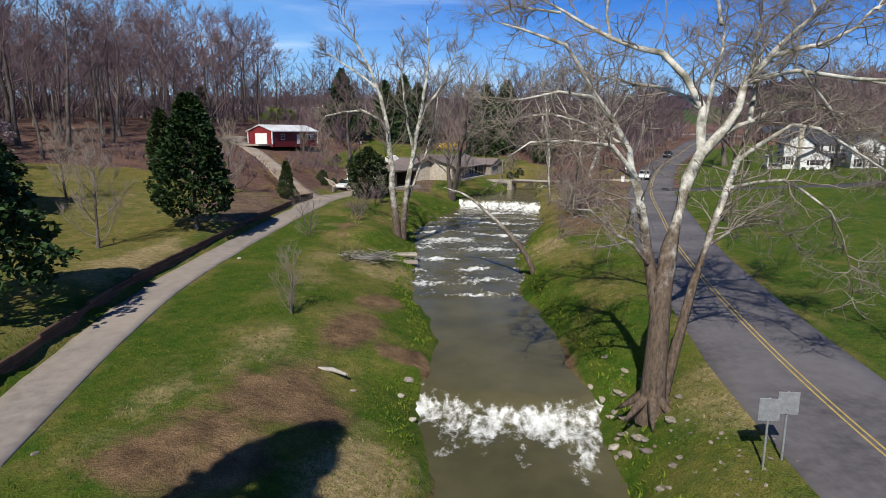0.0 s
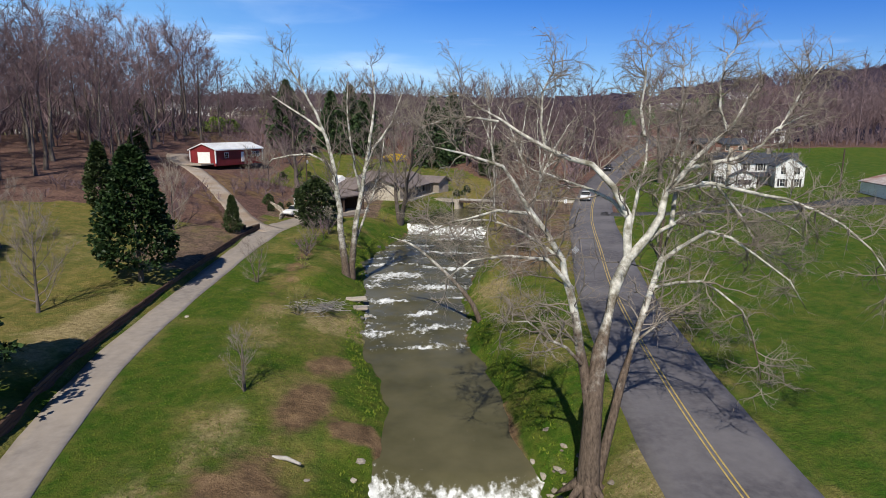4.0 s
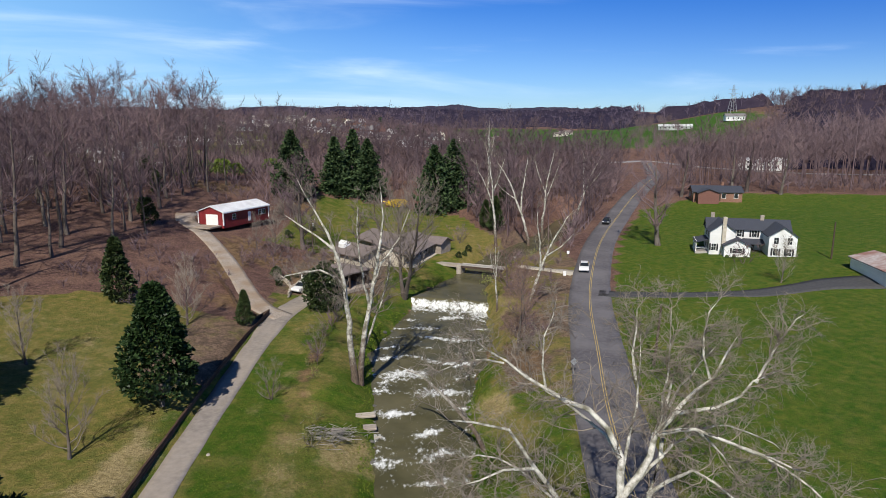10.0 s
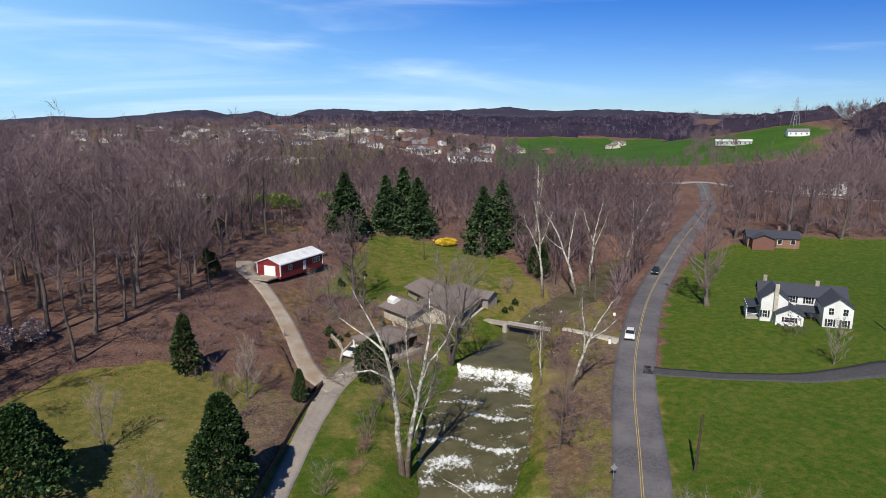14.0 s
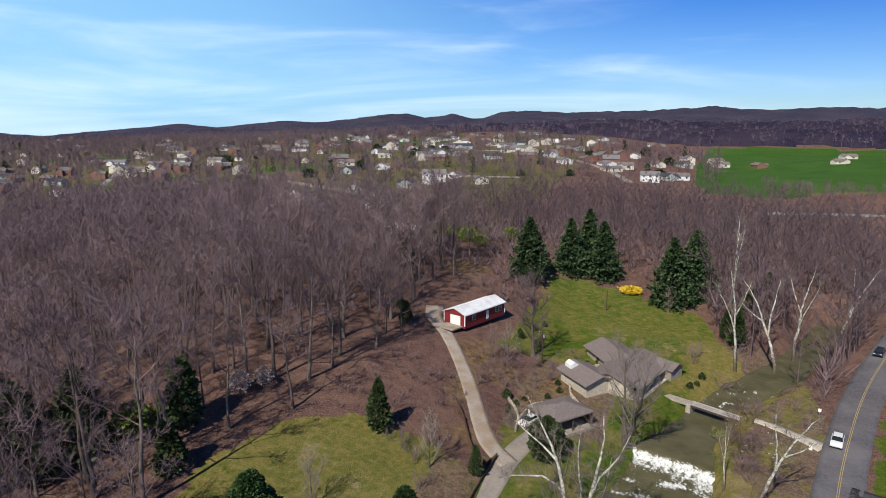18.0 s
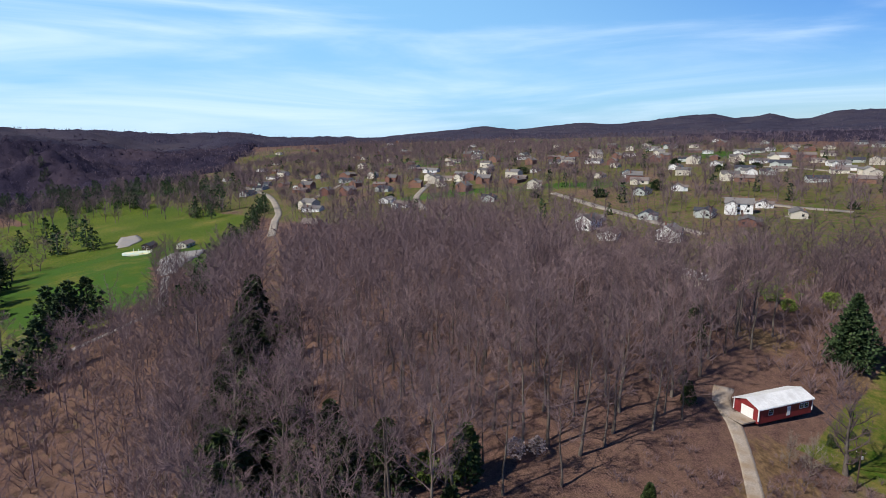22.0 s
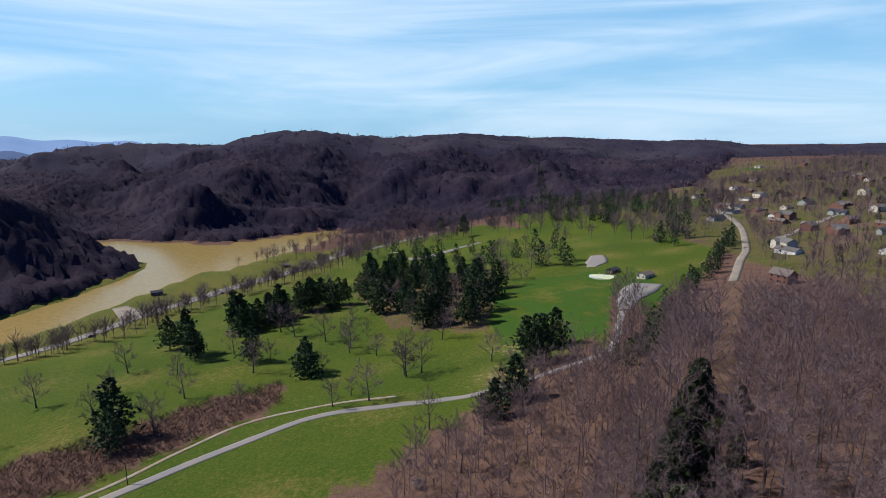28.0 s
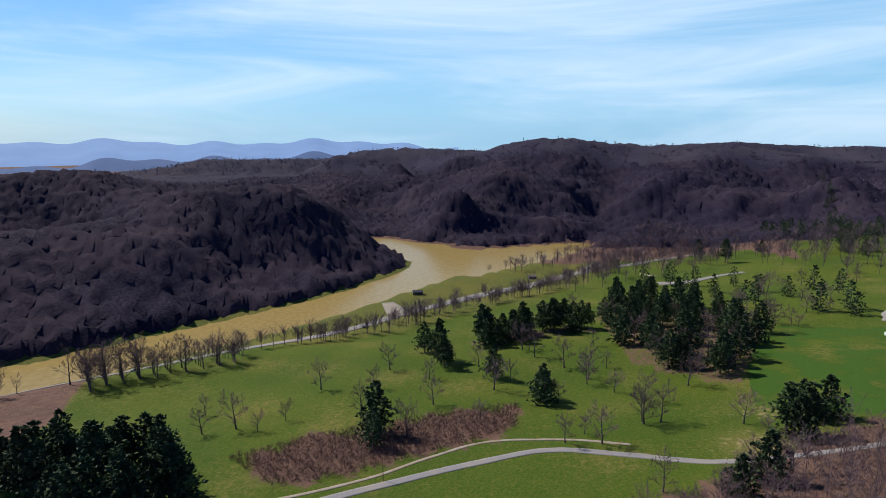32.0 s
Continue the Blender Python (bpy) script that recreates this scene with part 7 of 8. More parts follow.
park_bare = tree_thing("bare_tree", *bare_tree(420, 17, 7.2, 0.2, 11, 1.7, 0.045, 0.34, 7, 13, 0.4, 1, True), BARK, TWIG, "leafless round-headed tree on the park lawn", "tree", "bare trees of the park")
spots = [(-331, -53), (-266, -17), (-217, -231), (-222, -183), (-206, -187), (-267, -193), (-274, -163), (-222, -115), (-311, -172), (-294, -98), (-345, -70), (-300, -20), (-196, -212), (-206, -200),
         (-312, -94), (-321, -52), (-311, -36), (-269, -18), (-271, -10), (-234, -46), (-237, -31), (-246, -40), (-278, 24), (-264, 32), (-201, -5), (-223, 26), (-629, 90), (-593, 114), (-631, 133), (-358, -92), (-372, -104), (-352, -46), (-348, -58), (-470, -110), (-486, -122), (-500, -96), (-250, -90), (-262, -120), (-286, -60), (-300, -140), (-330, -120), (-240, -150), (-390, -60), (-410, -20), (-380, 10), (-350, 20), (-440, 30), (-330, 0)] + [tuple(q) for q in scatter(GROVES[0], 25, rng)] + [tuple(q) for q in scatter([(-150, -20), (-165, 0), (-232, 24), (-245, 50), (-170, 30)], 15, rng)]
spots += [tuple(q) for q in scatter([(-420, 30), (-440, 75), (-560, 110), (-620, 60), (-520, 10)], 21, rng)]
place_copies(park_bare, spots, rng, 0.55, 1.15)
lake_bare = tree_thing("bare_tree", *bare_tree(421, 26, 9.5, 0.22, 10, 2.2, 0.065, 0.40, 6, 10, 0.5, 1, True), BARK, TWIG, "leafless tree between the lake road and the shore", "tree", "bare trees along the lake")
shore = spline(LAKE_ROAD, 9.0)
nrm = np.gradient(shore, axis=0)
nrm = np.stack([nrm[:, 1], -nrm[:, 0]], -1) / np.linalg.norm(nrm, axis=1, keepdims=True)
spots = []
for k in range(len(shore)):
    for _ in range(8):
        q = shore[k] - nrm[k] * rng.uniform(-9, -44) * (1 if shore[k][0] > -760 else -1)
        if float(ground(*q)) > LAKE + 0.9 and float(waves(q[0], q[1], 60, 91)) > 0.0:
            spots.append(tuple(q))
spots.sort(key=lambda q: -q[0])
place_copies(lake_bare, spots[:110], rng, 0.5, 1.1)
wood_stuff("lake_wood", np.array(spots[110:]), FAR, TWIG, "leafless trees along the far stretch of the lake road", 0.65, 1.2)
wood_stuff("far_park_wood", scatter([(-560, -170), (-640, -150), (-760, -60), (-900, 60), (-1000, 200), (-900, 420), (-650, 330), (-560, 260), (-520, 200), (-700, 130), (-780, 40), (-600, -90)], 21, rng), FAR, TWIG, "leafless trees between the fairways", 0.9, 1.7)
wood_stuff("shore_wood", scatter([(-640, -290), (-700, -180), (-800, -120), (-900, -60), (-960, 60), (-1060, 60), (-1060, -60), (-930, -110), (-840, -180), (-740, -250)], 14, rng, lambda x, y: ground(x, y) > LAKE + 1.6), FAR, TWIG, "leafless trees on the lake's low shore", 0.7, 1.3)
wood_stuff("loop_wood", scatter([(-745, -112), (-787, -56), (-769, 34), (-922, 46), (-1016, -49), (-950, -136)], 13, crng0), FAR, TWIG, "leafless grey trees between the lake road and the park loop", 0.5, 0.95)
row = thing("young_tree", Matrix.Identity(4), "tall thin leafless young tree in a planted row", "tree", "planted row by the park road")
a, b = bare_tree(430, 15, 1.6, 0.35, 8, 0.9, 0.05, 0.16, 3, 5, 0.9, 1, True)
put("trunk", mesh_of("trunk", *a, BARK), row)
put("crown", mesh_of("crown", *b, TWIG), row)
place_copies(row, [(-238 - 4.2 * k + rng.uniform(-1, 1), 52 + 3.9 * k + rng.uniform(-4, 4)) for k in range(16)], rng, 0.8, 1.1)

# undergrowth and evergreens at the edge of the near wood
under = thing("cedar_tree", Matrix.Identity(4), "bushy green cedar at the edge of the wood", "tree", "cedars at the wood's edge")
cw = Wood(6)
cw.tube([(0, 0, -0.3), (0, 0, 2), (0, 0, 8)], [0.2, 0.15, 0.03], 6)
put("trunk", mesh_of("trunk", *cw.arrays(), BARK), under)
put("crown", mesh_of("crown", *leafy(35, 10, 3.0, 420, 1.0, 0.03, "cone", 0.3), CEDAR_LEAF), under)
place_copies(under, [(-84 - 2.9 * k + float(np.sin(k * 2.3)) * 3, 42 + 1.55 * k + float(np.cos(k * 1.7)) * 2.2) for k in range(34) if k % 4] + [(-88, 54), (-94, 50), (-98, 58), (-84, 46), (-104, 46), (-110, 50), (-116, 48), (-122, 53), (-128, 56), (-135, 60), (-142, 64), (-62, 58), (-76, 50), (-54, 122), (-58, 128), (-155, 70), (-170, 76), (-120, 40), (-130, 46), (-64, 150), (-70, 160), (-40, 200), (10, 196), (24, 172), (30, 186)], rng, 0.32, 0.8)
fresh = thing("leafing_bush", Matrix.Identity(4), "bush in fresh yellow-green leaf at the wood's edge", "bush", "leafing bushes")
cw = Wood(7)
cw.tube([(0, 0, -0.3), (0, 0, 1), (0, 0, 3)], [0.08, 0.06, 0.03], 5)
put("stem", mesh_of("stem", *cw.arrays(), BARK), fresh)
put("crown", mesh_of("crown", *leafy(36, 4.2, 2.0, 260, 0.6, 0.08, "ball", 0.35), FRESH_LEAF), fresh)
place_copies(fresh, [(-92 - 6.5 * k, 40 + 3.4 * k + float(np.sin(k * 1.9)) * 4) for k in range(12)] + [(-86, 44), (-90, 46), (-73, 62), (-70, 66), (-58, 196), (-66, 206), (-74, 214), (-60, 214), (-50, 210), (-80, 206), (-132, 48), (-105, 222)], rng, 0.6, 1.3)
bloom = thing("blossom_tree", Matrix.Identity(4), "small tree in pale blossom in the hedgerow", "tree", "blossom trees")
cw = Wood(8)
cw.tube([(0, 0, -0.3), (0, 0, 2), (0, 0, 4)], [0.1, 0.07, 0.03], 5)
put("stem", mesh_of("stem", *cw.arrays(), BARK), bloom)
put("crown", mesh_of("crown", *leafy(37, 5.5, 1.8, 380, 0.4, 0.2, "egg", 0.35), WHITE_BLOOM), bloom)
place_copies(bloom, [(-107, 51), (-66, 78), (-160, -8), (-64, 82)], rng, 0.6, 0.85)
gold = thing("forsythia_bush", Matrix.Identity(4), "forsythia hedge in full yellow blossom below the pines", "bush")
put("stem", mesh_of("stem", *BUSH[0], BARK), gold)
put("crown", mesh_of("crown", *leafy(38, 2.0, 2.9, 600, 0.45, 0.02, "ball", 0.3), YELLOW_BLOOM), gold)
stand(gold, -6.6, 181)

# tall cedars that line the lane through the wood
lane_cedar = thing("cedar_tree", Matrix.Identity(4), "tall dark green cedar beside the lane through the wood", "tree", "cedars along the lane")
cw = Wood(9)
cw.tube([(0, 0, -0.4), (0, 0, 6), (0, 0, 14)], [0.3, 0.2, 0.04], 6)
put("trunk", mesh_of("trunk", *cw.arrays(), BARK), lane_cedar)
put("crown", mesh_of("crown", *leafy(47, 15, 4.2, 700, 1.1, 0.04, "spire", 0.3), CEDAR_LEAF), lane_cedar)
lane_way = spline(LANE[:4], 4.0)
place_copies(lane_cedar, [(q[0] - 2.4 + float(np.sin(k * 2.1)) * 1.6, q[1] - 5.0 + float(np.cos(k * 1.7)) * 1.8) for k, q in enumerate(lane_way)] + [(-80, 50), (-76, 56), (-84, 44), (-68, 67), (-102, 42), (-115, 50), (-126, 57), (-138, 64), (-150, 72), (-110, 56), (-96, 49), (-84, 52), (-95, 57)], rng, 0.7, 1.2)

# ---- trees among the houses ----
def off_houses(x, y):
    """Not upon a house, its yard, or the open side towards the valley's mouth."""
    ok = np.ones(x.shape, bool)
    for hx, hy, _ in TOWN:
        d = math.hypot(hx, hy)
        for k in (0, 14, 28):
            ok &= np.hypot(x - hx * (1 - k / d), y - hy * (1 - k / d)) > 13
    for pts in STREETS:
        ok &= along(np.array(pts, float), x, y)[0] > 8
    return ok


LOW_PINE = []
for k in range(3):
    a, b = pine(440 + k, 12 + k, 3.6, 8, 6, 3, 2.2, 0.06, 0.25, 1)
    LOW_PINE.append(b)
LOW_PINE.append(leafy(48, 9, 4.6, 150, 2.0, 0.04, "egg", 0.3))
LOW_PINE.append(leafy(49, 7, 5.2, 150, 2.0, 0.04, "ball", 0.3))
spots = scatter([(-60, 420), (-110, 330), (-200, 270), (-330, 200), (-560, 280), (-1000, 420), (-1300, 900), (-900, 1000), (-300, 900), (60, 700), (40, 480)], 15, rng, off_houses)
wood_stuff("town_trees", spots, FAR, TWIG, "leafless trees among the houses", 0.68, 1.1)
spots = scatter([(-60, 420), (-110, 330), (-200, 300), (-330, 220), (-560, 280), (-1000, 420), (-1300, 900), (-900, 1000), (-300, 900), (60, 700), (40, 480)], 50, rng, off_houses)
wood_stuff("town_evergreens", spots, LOW_PINE, PINE_LEAF, "dark evergreens among the houses", 0.5, 1.0)
wood_stuff("town_grove", scatter([(-60, 420), (-110, 345), (-200, 300), (-330, 250), (-480, 280), (-520, 560), (-600, 900), (-300, 900), (60, 700), (40, 480)], 14, crng, off_houses), HILL, TWIG, "leafless trees between the houses", 0.68, 1.1)
spots = scatter([(-1300, 900), (-2600, 700), (-2900, 1500), (-1400, 2100), (-200, 1700), (-300, 950), (-900, 1050)], 20, rng)
wood_stuff("valley_wood", scatter([(-420, 300), (-620, 250), (-760, 330), (-1000, 360), (-1350, 620), (-1300, 920), (-900, 1050), (-600, 900), (-480, 560)], 13, crng, off_houses), HILL, TWIG, "leafless trees of the valley's far side", 0.7, 1.15)
wood_stuff("far_valley_trees", spots, HILL, HAZED_TWIG, "leafless trees across the far valley", 0.8, 1.5)

# ---- far mountains ----
mx = np.linspace(-4700, -1700, 60)
# Blue base and blue emission stand in for the haze over the far range.
FARM = stuff_mat("far mountains in painted haze blue", (0.10, 0.15, 0.26), (0.14, 0.20, 0.33), 0.004, 1.0, 0, world_space=True)
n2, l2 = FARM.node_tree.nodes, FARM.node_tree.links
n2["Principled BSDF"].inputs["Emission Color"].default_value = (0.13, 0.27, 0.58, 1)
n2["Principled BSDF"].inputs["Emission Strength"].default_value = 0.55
# Nearer range: darker blue with a weaker glow, as thinner painted haze.
MIDM = stuff_mat("mid mountains in darker painted haze blue", (0.045, 0.07, 0.14), (0.07, 0.10, 0.19), 0.006, 1.0, 0, world_space=True)
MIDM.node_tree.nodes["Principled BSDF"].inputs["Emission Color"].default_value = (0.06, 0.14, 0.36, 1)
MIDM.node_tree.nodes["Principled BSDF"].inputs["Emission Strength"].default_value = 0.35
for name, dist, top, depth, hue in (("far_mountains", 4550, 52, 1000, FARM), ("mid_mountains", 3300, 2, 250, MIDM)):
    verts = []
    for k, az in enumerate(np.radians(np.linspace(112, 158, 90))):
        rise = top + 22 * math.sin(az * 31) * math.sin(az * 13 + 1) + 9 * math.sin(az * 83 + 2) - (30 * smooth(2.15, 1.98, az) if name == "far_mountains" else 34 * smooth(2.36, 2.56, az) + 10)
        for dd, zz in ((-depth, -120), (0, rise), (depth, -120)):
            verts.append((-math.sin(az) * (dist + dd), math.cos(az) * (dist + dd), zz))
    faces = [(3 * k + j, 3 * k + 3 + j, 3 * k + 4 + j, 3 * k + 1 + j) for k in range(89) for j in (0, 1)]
    put(name, mesh_of(name, verts, faces, hue, True), label="mountain range far beyond the lake, haze blue in its glowing colour", category="mountains", kind="structure")

# ---- the trail's timber wall ----
def offset_line(line, off, step):
    c = spline(line, step)
    d = np.gradient(c, axis=0)
    d /= np.linalg.norm(d, axis=1, keepdims=True)
    return c + np.stack([d[:, 1], -d[:, 0]], -1) * off


wall_line = np.vstack([offset_line(TRAIL[1:9], -1.95, 2.3), spline(np.array([(-23.0, 81.5), (-25.2, 83.5), (-27.6, 87.5), (-30.0, 92.5), (-33.0, 97.5)]), 2.3)])
tw = thing("retaining_wall", Matrix.Identity(4), "low retaining wall of stacked dark timbers beside the trail", "wall")
timber = bpy.data.meshes.new("timber")
bm = box_bm(1.0, 0.2, 0.23, 0, 0, -0.115, 0.02)
bm.to_mesh(timber)
bm.free()
timber.materials.append(stuff_mat("weathered dark timber", (0.045, 0.026, 0.016), (0.12, 0.07, 0.045), 3.0, 0.85, 0.5, 0.02, vary=0.25, stretch=(0.4, 3, 3)))
for k in range(len(wall_line) - 1):
    a, b = wall_line[k], wall_line[k + 1]
    ln = float(np.linalg.norm(b - a))
    mid = (a + b) / 2
    z0 = float(ground(mid[0] + 0.5, mid[1])) - 0.12
    for c in range(4):
        o = put("timber", timber, tw)
        o.matrix_world = pose(mid[0] + random.uniform(-0.02, 0.02), mid[1], z0 + 0.12 + c * 0.235, 0, 0, math.degrees(math.atan2(b[1] - a[1], b[0] - a[0])) + random.uniform(-0.6, 0.6)) @ Matrix.Diagonal((ln + 0.1, 1, 1, 1))


# ---- stones ----
def stone_mesh(seed, material):
    r = random.Random(seed)
    bm = bmesh.new()
    bmesh.ops.create_icosphere(bm, subdivisions=1, radius=0.5)
    for v in bm.verts:
        v.co *= r.uniform(0.7, 1.15)
        v.co.z *= 0.6
    me = bpy.data.meshes.new("stone")
    bm.to_mesh(me)
    bm.free()
    me.materials.append(material)
    return me


DARK_STONE = stuff_mat("wet dark stone", (0.05, 0.046, 0.04), (0.14, 0.13, 0.115), 3.0, 0.6, 0.6, 0.05, vary=0.3)
PALE_STONES = [stone_mesh(k, STONE) for k in range(5)]
DULL_STONES = [stone_mesh(k + 20, stuff_mat("muddy limestone", (0.12, 0.10, 0.08), (0.34, 0.30, 0.25), 2.5, 0.9, 0.7, 0.05, stain=(0.20, 0.15, 0.11), stain_scale=0.9, vary=0.35)) for k in range(5)]
DARK_STONES = [stone_mesh(k + 9, DARK_STONE) for k in range(5)]


def stones(name, spots, meshes, lo, hi, label, sink=0.1, flat=1.0):
    ob = thing(name, pose(*spots[0], float(ground(*spots[0]))), label, "stones")
    inv = ob.matrix_world.inverted()
    for x, y in spots:
        s = srng.uniform(lo, hi)
        o = put("stone", meshes[srng.randint(len(meshes))], ob)
        o.matrix_local = inv @ pose(x, y, float(ground(x, y)) - sink * s + 0.12 * s, srng.uniform(-20, 20), srng.uniform(-20, 20), srng.uniform(0, 360)) @ Matrix.Diagonal((s, s * srng.uniform(0.6, 1.0), s * flat * srng.uniform(0.5, 0.9), 1))
    return ob


srng = np.random.RandomState(9)
stones("stone_bank", [(7.0 + srng.normal() * 0.75, 25.2 + srng.normal() * 2.4) for _ in range(50)], DULL_STONES, 0.2, 0.7, "pale broken stones heaped round the sycamore's foot")
stones("stone_scatter", [(8.8 + srng.normal() * 0.7, 20.6 + srng.normal() * 1.6) for _ in range(34)], DULL_STONES, 0.06, 0.26, "small pale stones in the grass by the road")
stones("stone_ledge", [(-5.4, 27.6), (-14.4, 19.4), (-18.3, 47.6)], PALE_STONES, 0.35, 0.5, "lone pale stones on the meadow")
edge_spots = []
for y in np.arange(46, 93, 0.75):
    for s in (-1, 1):
        k = np.interp(y, CREEK[:, 1], np.arange(len(CREEK)))
        edge_spots.append((np.interp(y, CREEK[:, 1], CREEK[:, 0]) + s * (at_index(HALF, k) + srng.uniform(-0.9, 0.5)), y + srng.uniform(-0.4, 0.4)))
stones("creek_rocks", edge_spots, DARK_STONES, 0.3, 0.95, "dark wet rocks along the cascade")
stones("fall_rocks", [(-3.0, 29.8), (-3.3, 28.4), (6.2, 28.3), (6.3, 27.0), (5.9, 29.4), (-2.6, 26.6), (5.6, 26.0), (6.0, 24.8), (6.2, 23.6)], PALE_STONES, 0.4, 0.8, "stones at the ends of the lower fall")
stones("upstream_rocks", [(14 + srng.uniform(-2, 7), 104 + srng.uniform(-6, 14)) for _ in range(40)], PALE_STONES, 0.2, 0.7, "flat pale rocks on the bank by the bridge", 0.1, 0.5)
slab = box_bm(1, 1, 0.2, 0, 0, -0.1, 0.05)
slab_me = bpy.data.meshes.new("slab")
slab.to_mesh(slab_me)
slab.free()
slab_me.materials.append(STONE)
for x, y, w, d in ((-6.3, 57.4, 2.6, 0.9), (-5.6, 55.4, 1.7, 1.0), (-8.3, 53.4, 1.2, 0.7), (-4.6, 54.2, 0.8, 0.5)):
    ob = put("stone_slab", slab_me, None, "flat pale stone slab at the water's edge", "stone", "slabs on the bank")
    ob.matrix_world = pose(x, y, float(ground(x, y)) + 0.08, 0, 0, srng.uniform(-12, 12)) @ Matrix.Diagonal((w, d, 1.3, 1))
log = Wood(61)
log.tube([(-0.9, 0, 0.12), (0, 0.1, 0.16), (0.9, -0.1, 0.12)], [0.1, 0.12, 0.07], 7, False)
lg = put("driftwood_log", mesh_of("driftwood_log", *log.arrays(), GREY_WOOD, True), None, "bleached driftwood log on the wet meadow", "log")
stand(lg, -6.6, 28.6, -20)
heap = Wood(62)
a, b = [], []
for k in range(160):
    p = srng.normal(size=3) * np.array([1.5, 0.8, 0.12]) + np.array([0, 0, 0.3])
    w = srng.normal(size=3) * np.array([1, 0.6, 0.25])
    a.append(p - w * 0.8)
    b.append(p + w * 0.8)
heap.twigs(a, b, 0.035)
hp = put("brush_heap", mesh_of("brush_heap", *heap.arrays(), GREY_WOOD), None, "heap of grey flood-washed branches on the bank", "brush heap", kind="stuff")
stand(hp, -9.0, 51.8)

# garden walls at the lodge
for line, label in (([(-25.1, 104.8), (-22.9, 101.7), (-21.7, 98.4), (-21.2, 93.9)], "low wall of pale fieldstone beside the drive"), ([(-21.6, 97.0), (-21.3, 100.2), (-20.6, 104.2), (-18.6, 106.4)], "low curved wall of pale fieldstone beside the parking bay"), ([(-12.4, 108.2), (-14.2, 111.8), (-14.9, 116.5), (-13.6, 122.0), (-11.8, 126.5), (-8.4, 129.4)], "curved fieldstone wall round the lodge terrace")):
    c = spline(np.array(line, float), 0.55)
    ob = thing("stone_wall", pose(c[0][0], c[0][1], float(ground(*c[0]))), label, "wall")
    inv = ob.matrix_world.inverted()
    for k in range(len(c) - 1):
        d = c[k + 1] - c[k]
        for row_ in range(3):
            o = put("stone", PALE_STONES[srng.randint(5)], ob)
            o.matrix_local = inv @ pose(c[k][0] + srng.uniform(-0.06, 0.06), c[k][1] + srng.uniform(-0.06, 0.06), float(ground(*c[k])) + 0.1 + row_ * 0.27, 0, 0, math.degrees(math.atan2(d[1], d[0]))) @ Matrix.Diagonal((0.72, 0.5, 0.62, 1))

# ---- signs, poles ----
STEEL = stuff_mat("galvanised steel", (0.30, 0.31, 0.32), (0.46, 0.47, 0.48), 6.0, 0.5, 0.1, 0.002, metal=0.6)


def road_sign(x, y, turn, w, h, top, diamond=False, label="", back=STEEL):
    ob = thing("road_sign", pose(x, y, float(ground(x, y)), 0, 0, turn), label, "sign", "road signs")
    part("post", box_bm(0.06, 0.06, top, 0, 0, -0.3, 0.01), STEEL, ob)
    bm = box_bm(w, 0.02, h, 0, -0.05, top - h - 0.3 if not diamond else -h / 2, 0.005)
    if diamond:
        moved(bm, pose(0, 0, top - 0.75, 0, 45, 0))
    part("panel", bm, back, ob, "bare metal back of a sign")
    for k in (0.2, 0.8):
        part("bolt", box_bm(0.03, 0.03, 0.03, 0, -0.07, top - 0.3 - h * k), STEEL, ob)


road_sign(9.0, 19.05, -4, 0.62, 0.72, 2.55, False, "square road sign on a steel post, seen from behind")
road_sign(9.63, 19.22, -4, 0.62, 0.72, 2.55, False, "square road sign on a steel post, seen from behind")
road_sign(16.2, 61.4, 0, 0.6, 0.6, 2.2, True, "diamond warning sign by the road, seen from behind")
road_sign(28.9, 115.2, -10, 0.5, 0.6, 1.8, False, "small white road sign on a post", WHITE_PAINT)


def utility_pole(x, y, tall, lean, label, can=False, arm=True):
    ob = thing("utility_pole", pose(x, y, float(ground(x, y)) - 0.3, 0, lean, 20), label, "pole", "utility poles")
    w = Wood(4)
    w.tube([(0, 0, 0), (0, 0, tall)], [0.16, 0.11], 8, False)
    put("shaft", mesh_of("shaft", *w.arrays(), DARK_WOOD, True), ob)
    if arm:
        part("crossarm", box_bm(1.6, 0.1, 0.12, 0, 0.12, tall - 0.6), DARK_WOOD, ob)
        for k in (-0.7, 0, 0.7):
            part("insulator", box_bm(0.08, 0.08, 0.16, k, 0.12, tall - 0.48, 0.02), WHITE_PAINT, ob)
    if can:
        part("transformer", box_bm(0.4, 0.4, 0.7, 0.25, 0, tall - 1.8, 0.1), STEEL, ob)


utility_pole(25.7, 63.1, 7.2, 4, "leaning dark timber pole on the lawn", False, False)
utility_pole(-22.6, 125.4, 8.0, 0, "timber utility pole with a grey transformer above the shrubs", True)
utility_pole(-12.4, 166.5, 6.0, 0, "plain timber pole on the lawn", False, False)
utility_pole(-180, -104, 8.5, 0, "timber pole beside the park road", False, True)
utility_pole(73.8, 103.5, 7.0, 0, "timber utility pole beside the farmhouse", False, False)
utility_pole(128, 302, 9.5, 0, "timber utility pole by the road")
mb = thing("stone_pillar", pose(25.2, 102.6, float(ground(25.2, 102.6)), 0, 0, -20), "white stone pillar where the bridge path meets the road", "pillar")
part("shaft", box_bm(0.5, 0.5, 1.1, 0, 0, -0.2, 0.03), WHITE_PAINT, mb)
part("cap", box_bm(0.64, 0.64, 0.12, 0, 0, 0.9, 0.02), STONE, mb)
put("bridge_path", ribbon("bridge_path", np.array([(18.2, 111.2), (20.2, 110.2), (22.4, 108.6), (24.6, 106.2), (27.4, 103.6)], float), [1.8, 2.2, 2.6, 4.0], STONE, 0.05, 1.0, 4, wobble=0.1), label="pale stone path from the footbridge to the road", category="path", kind="structure")

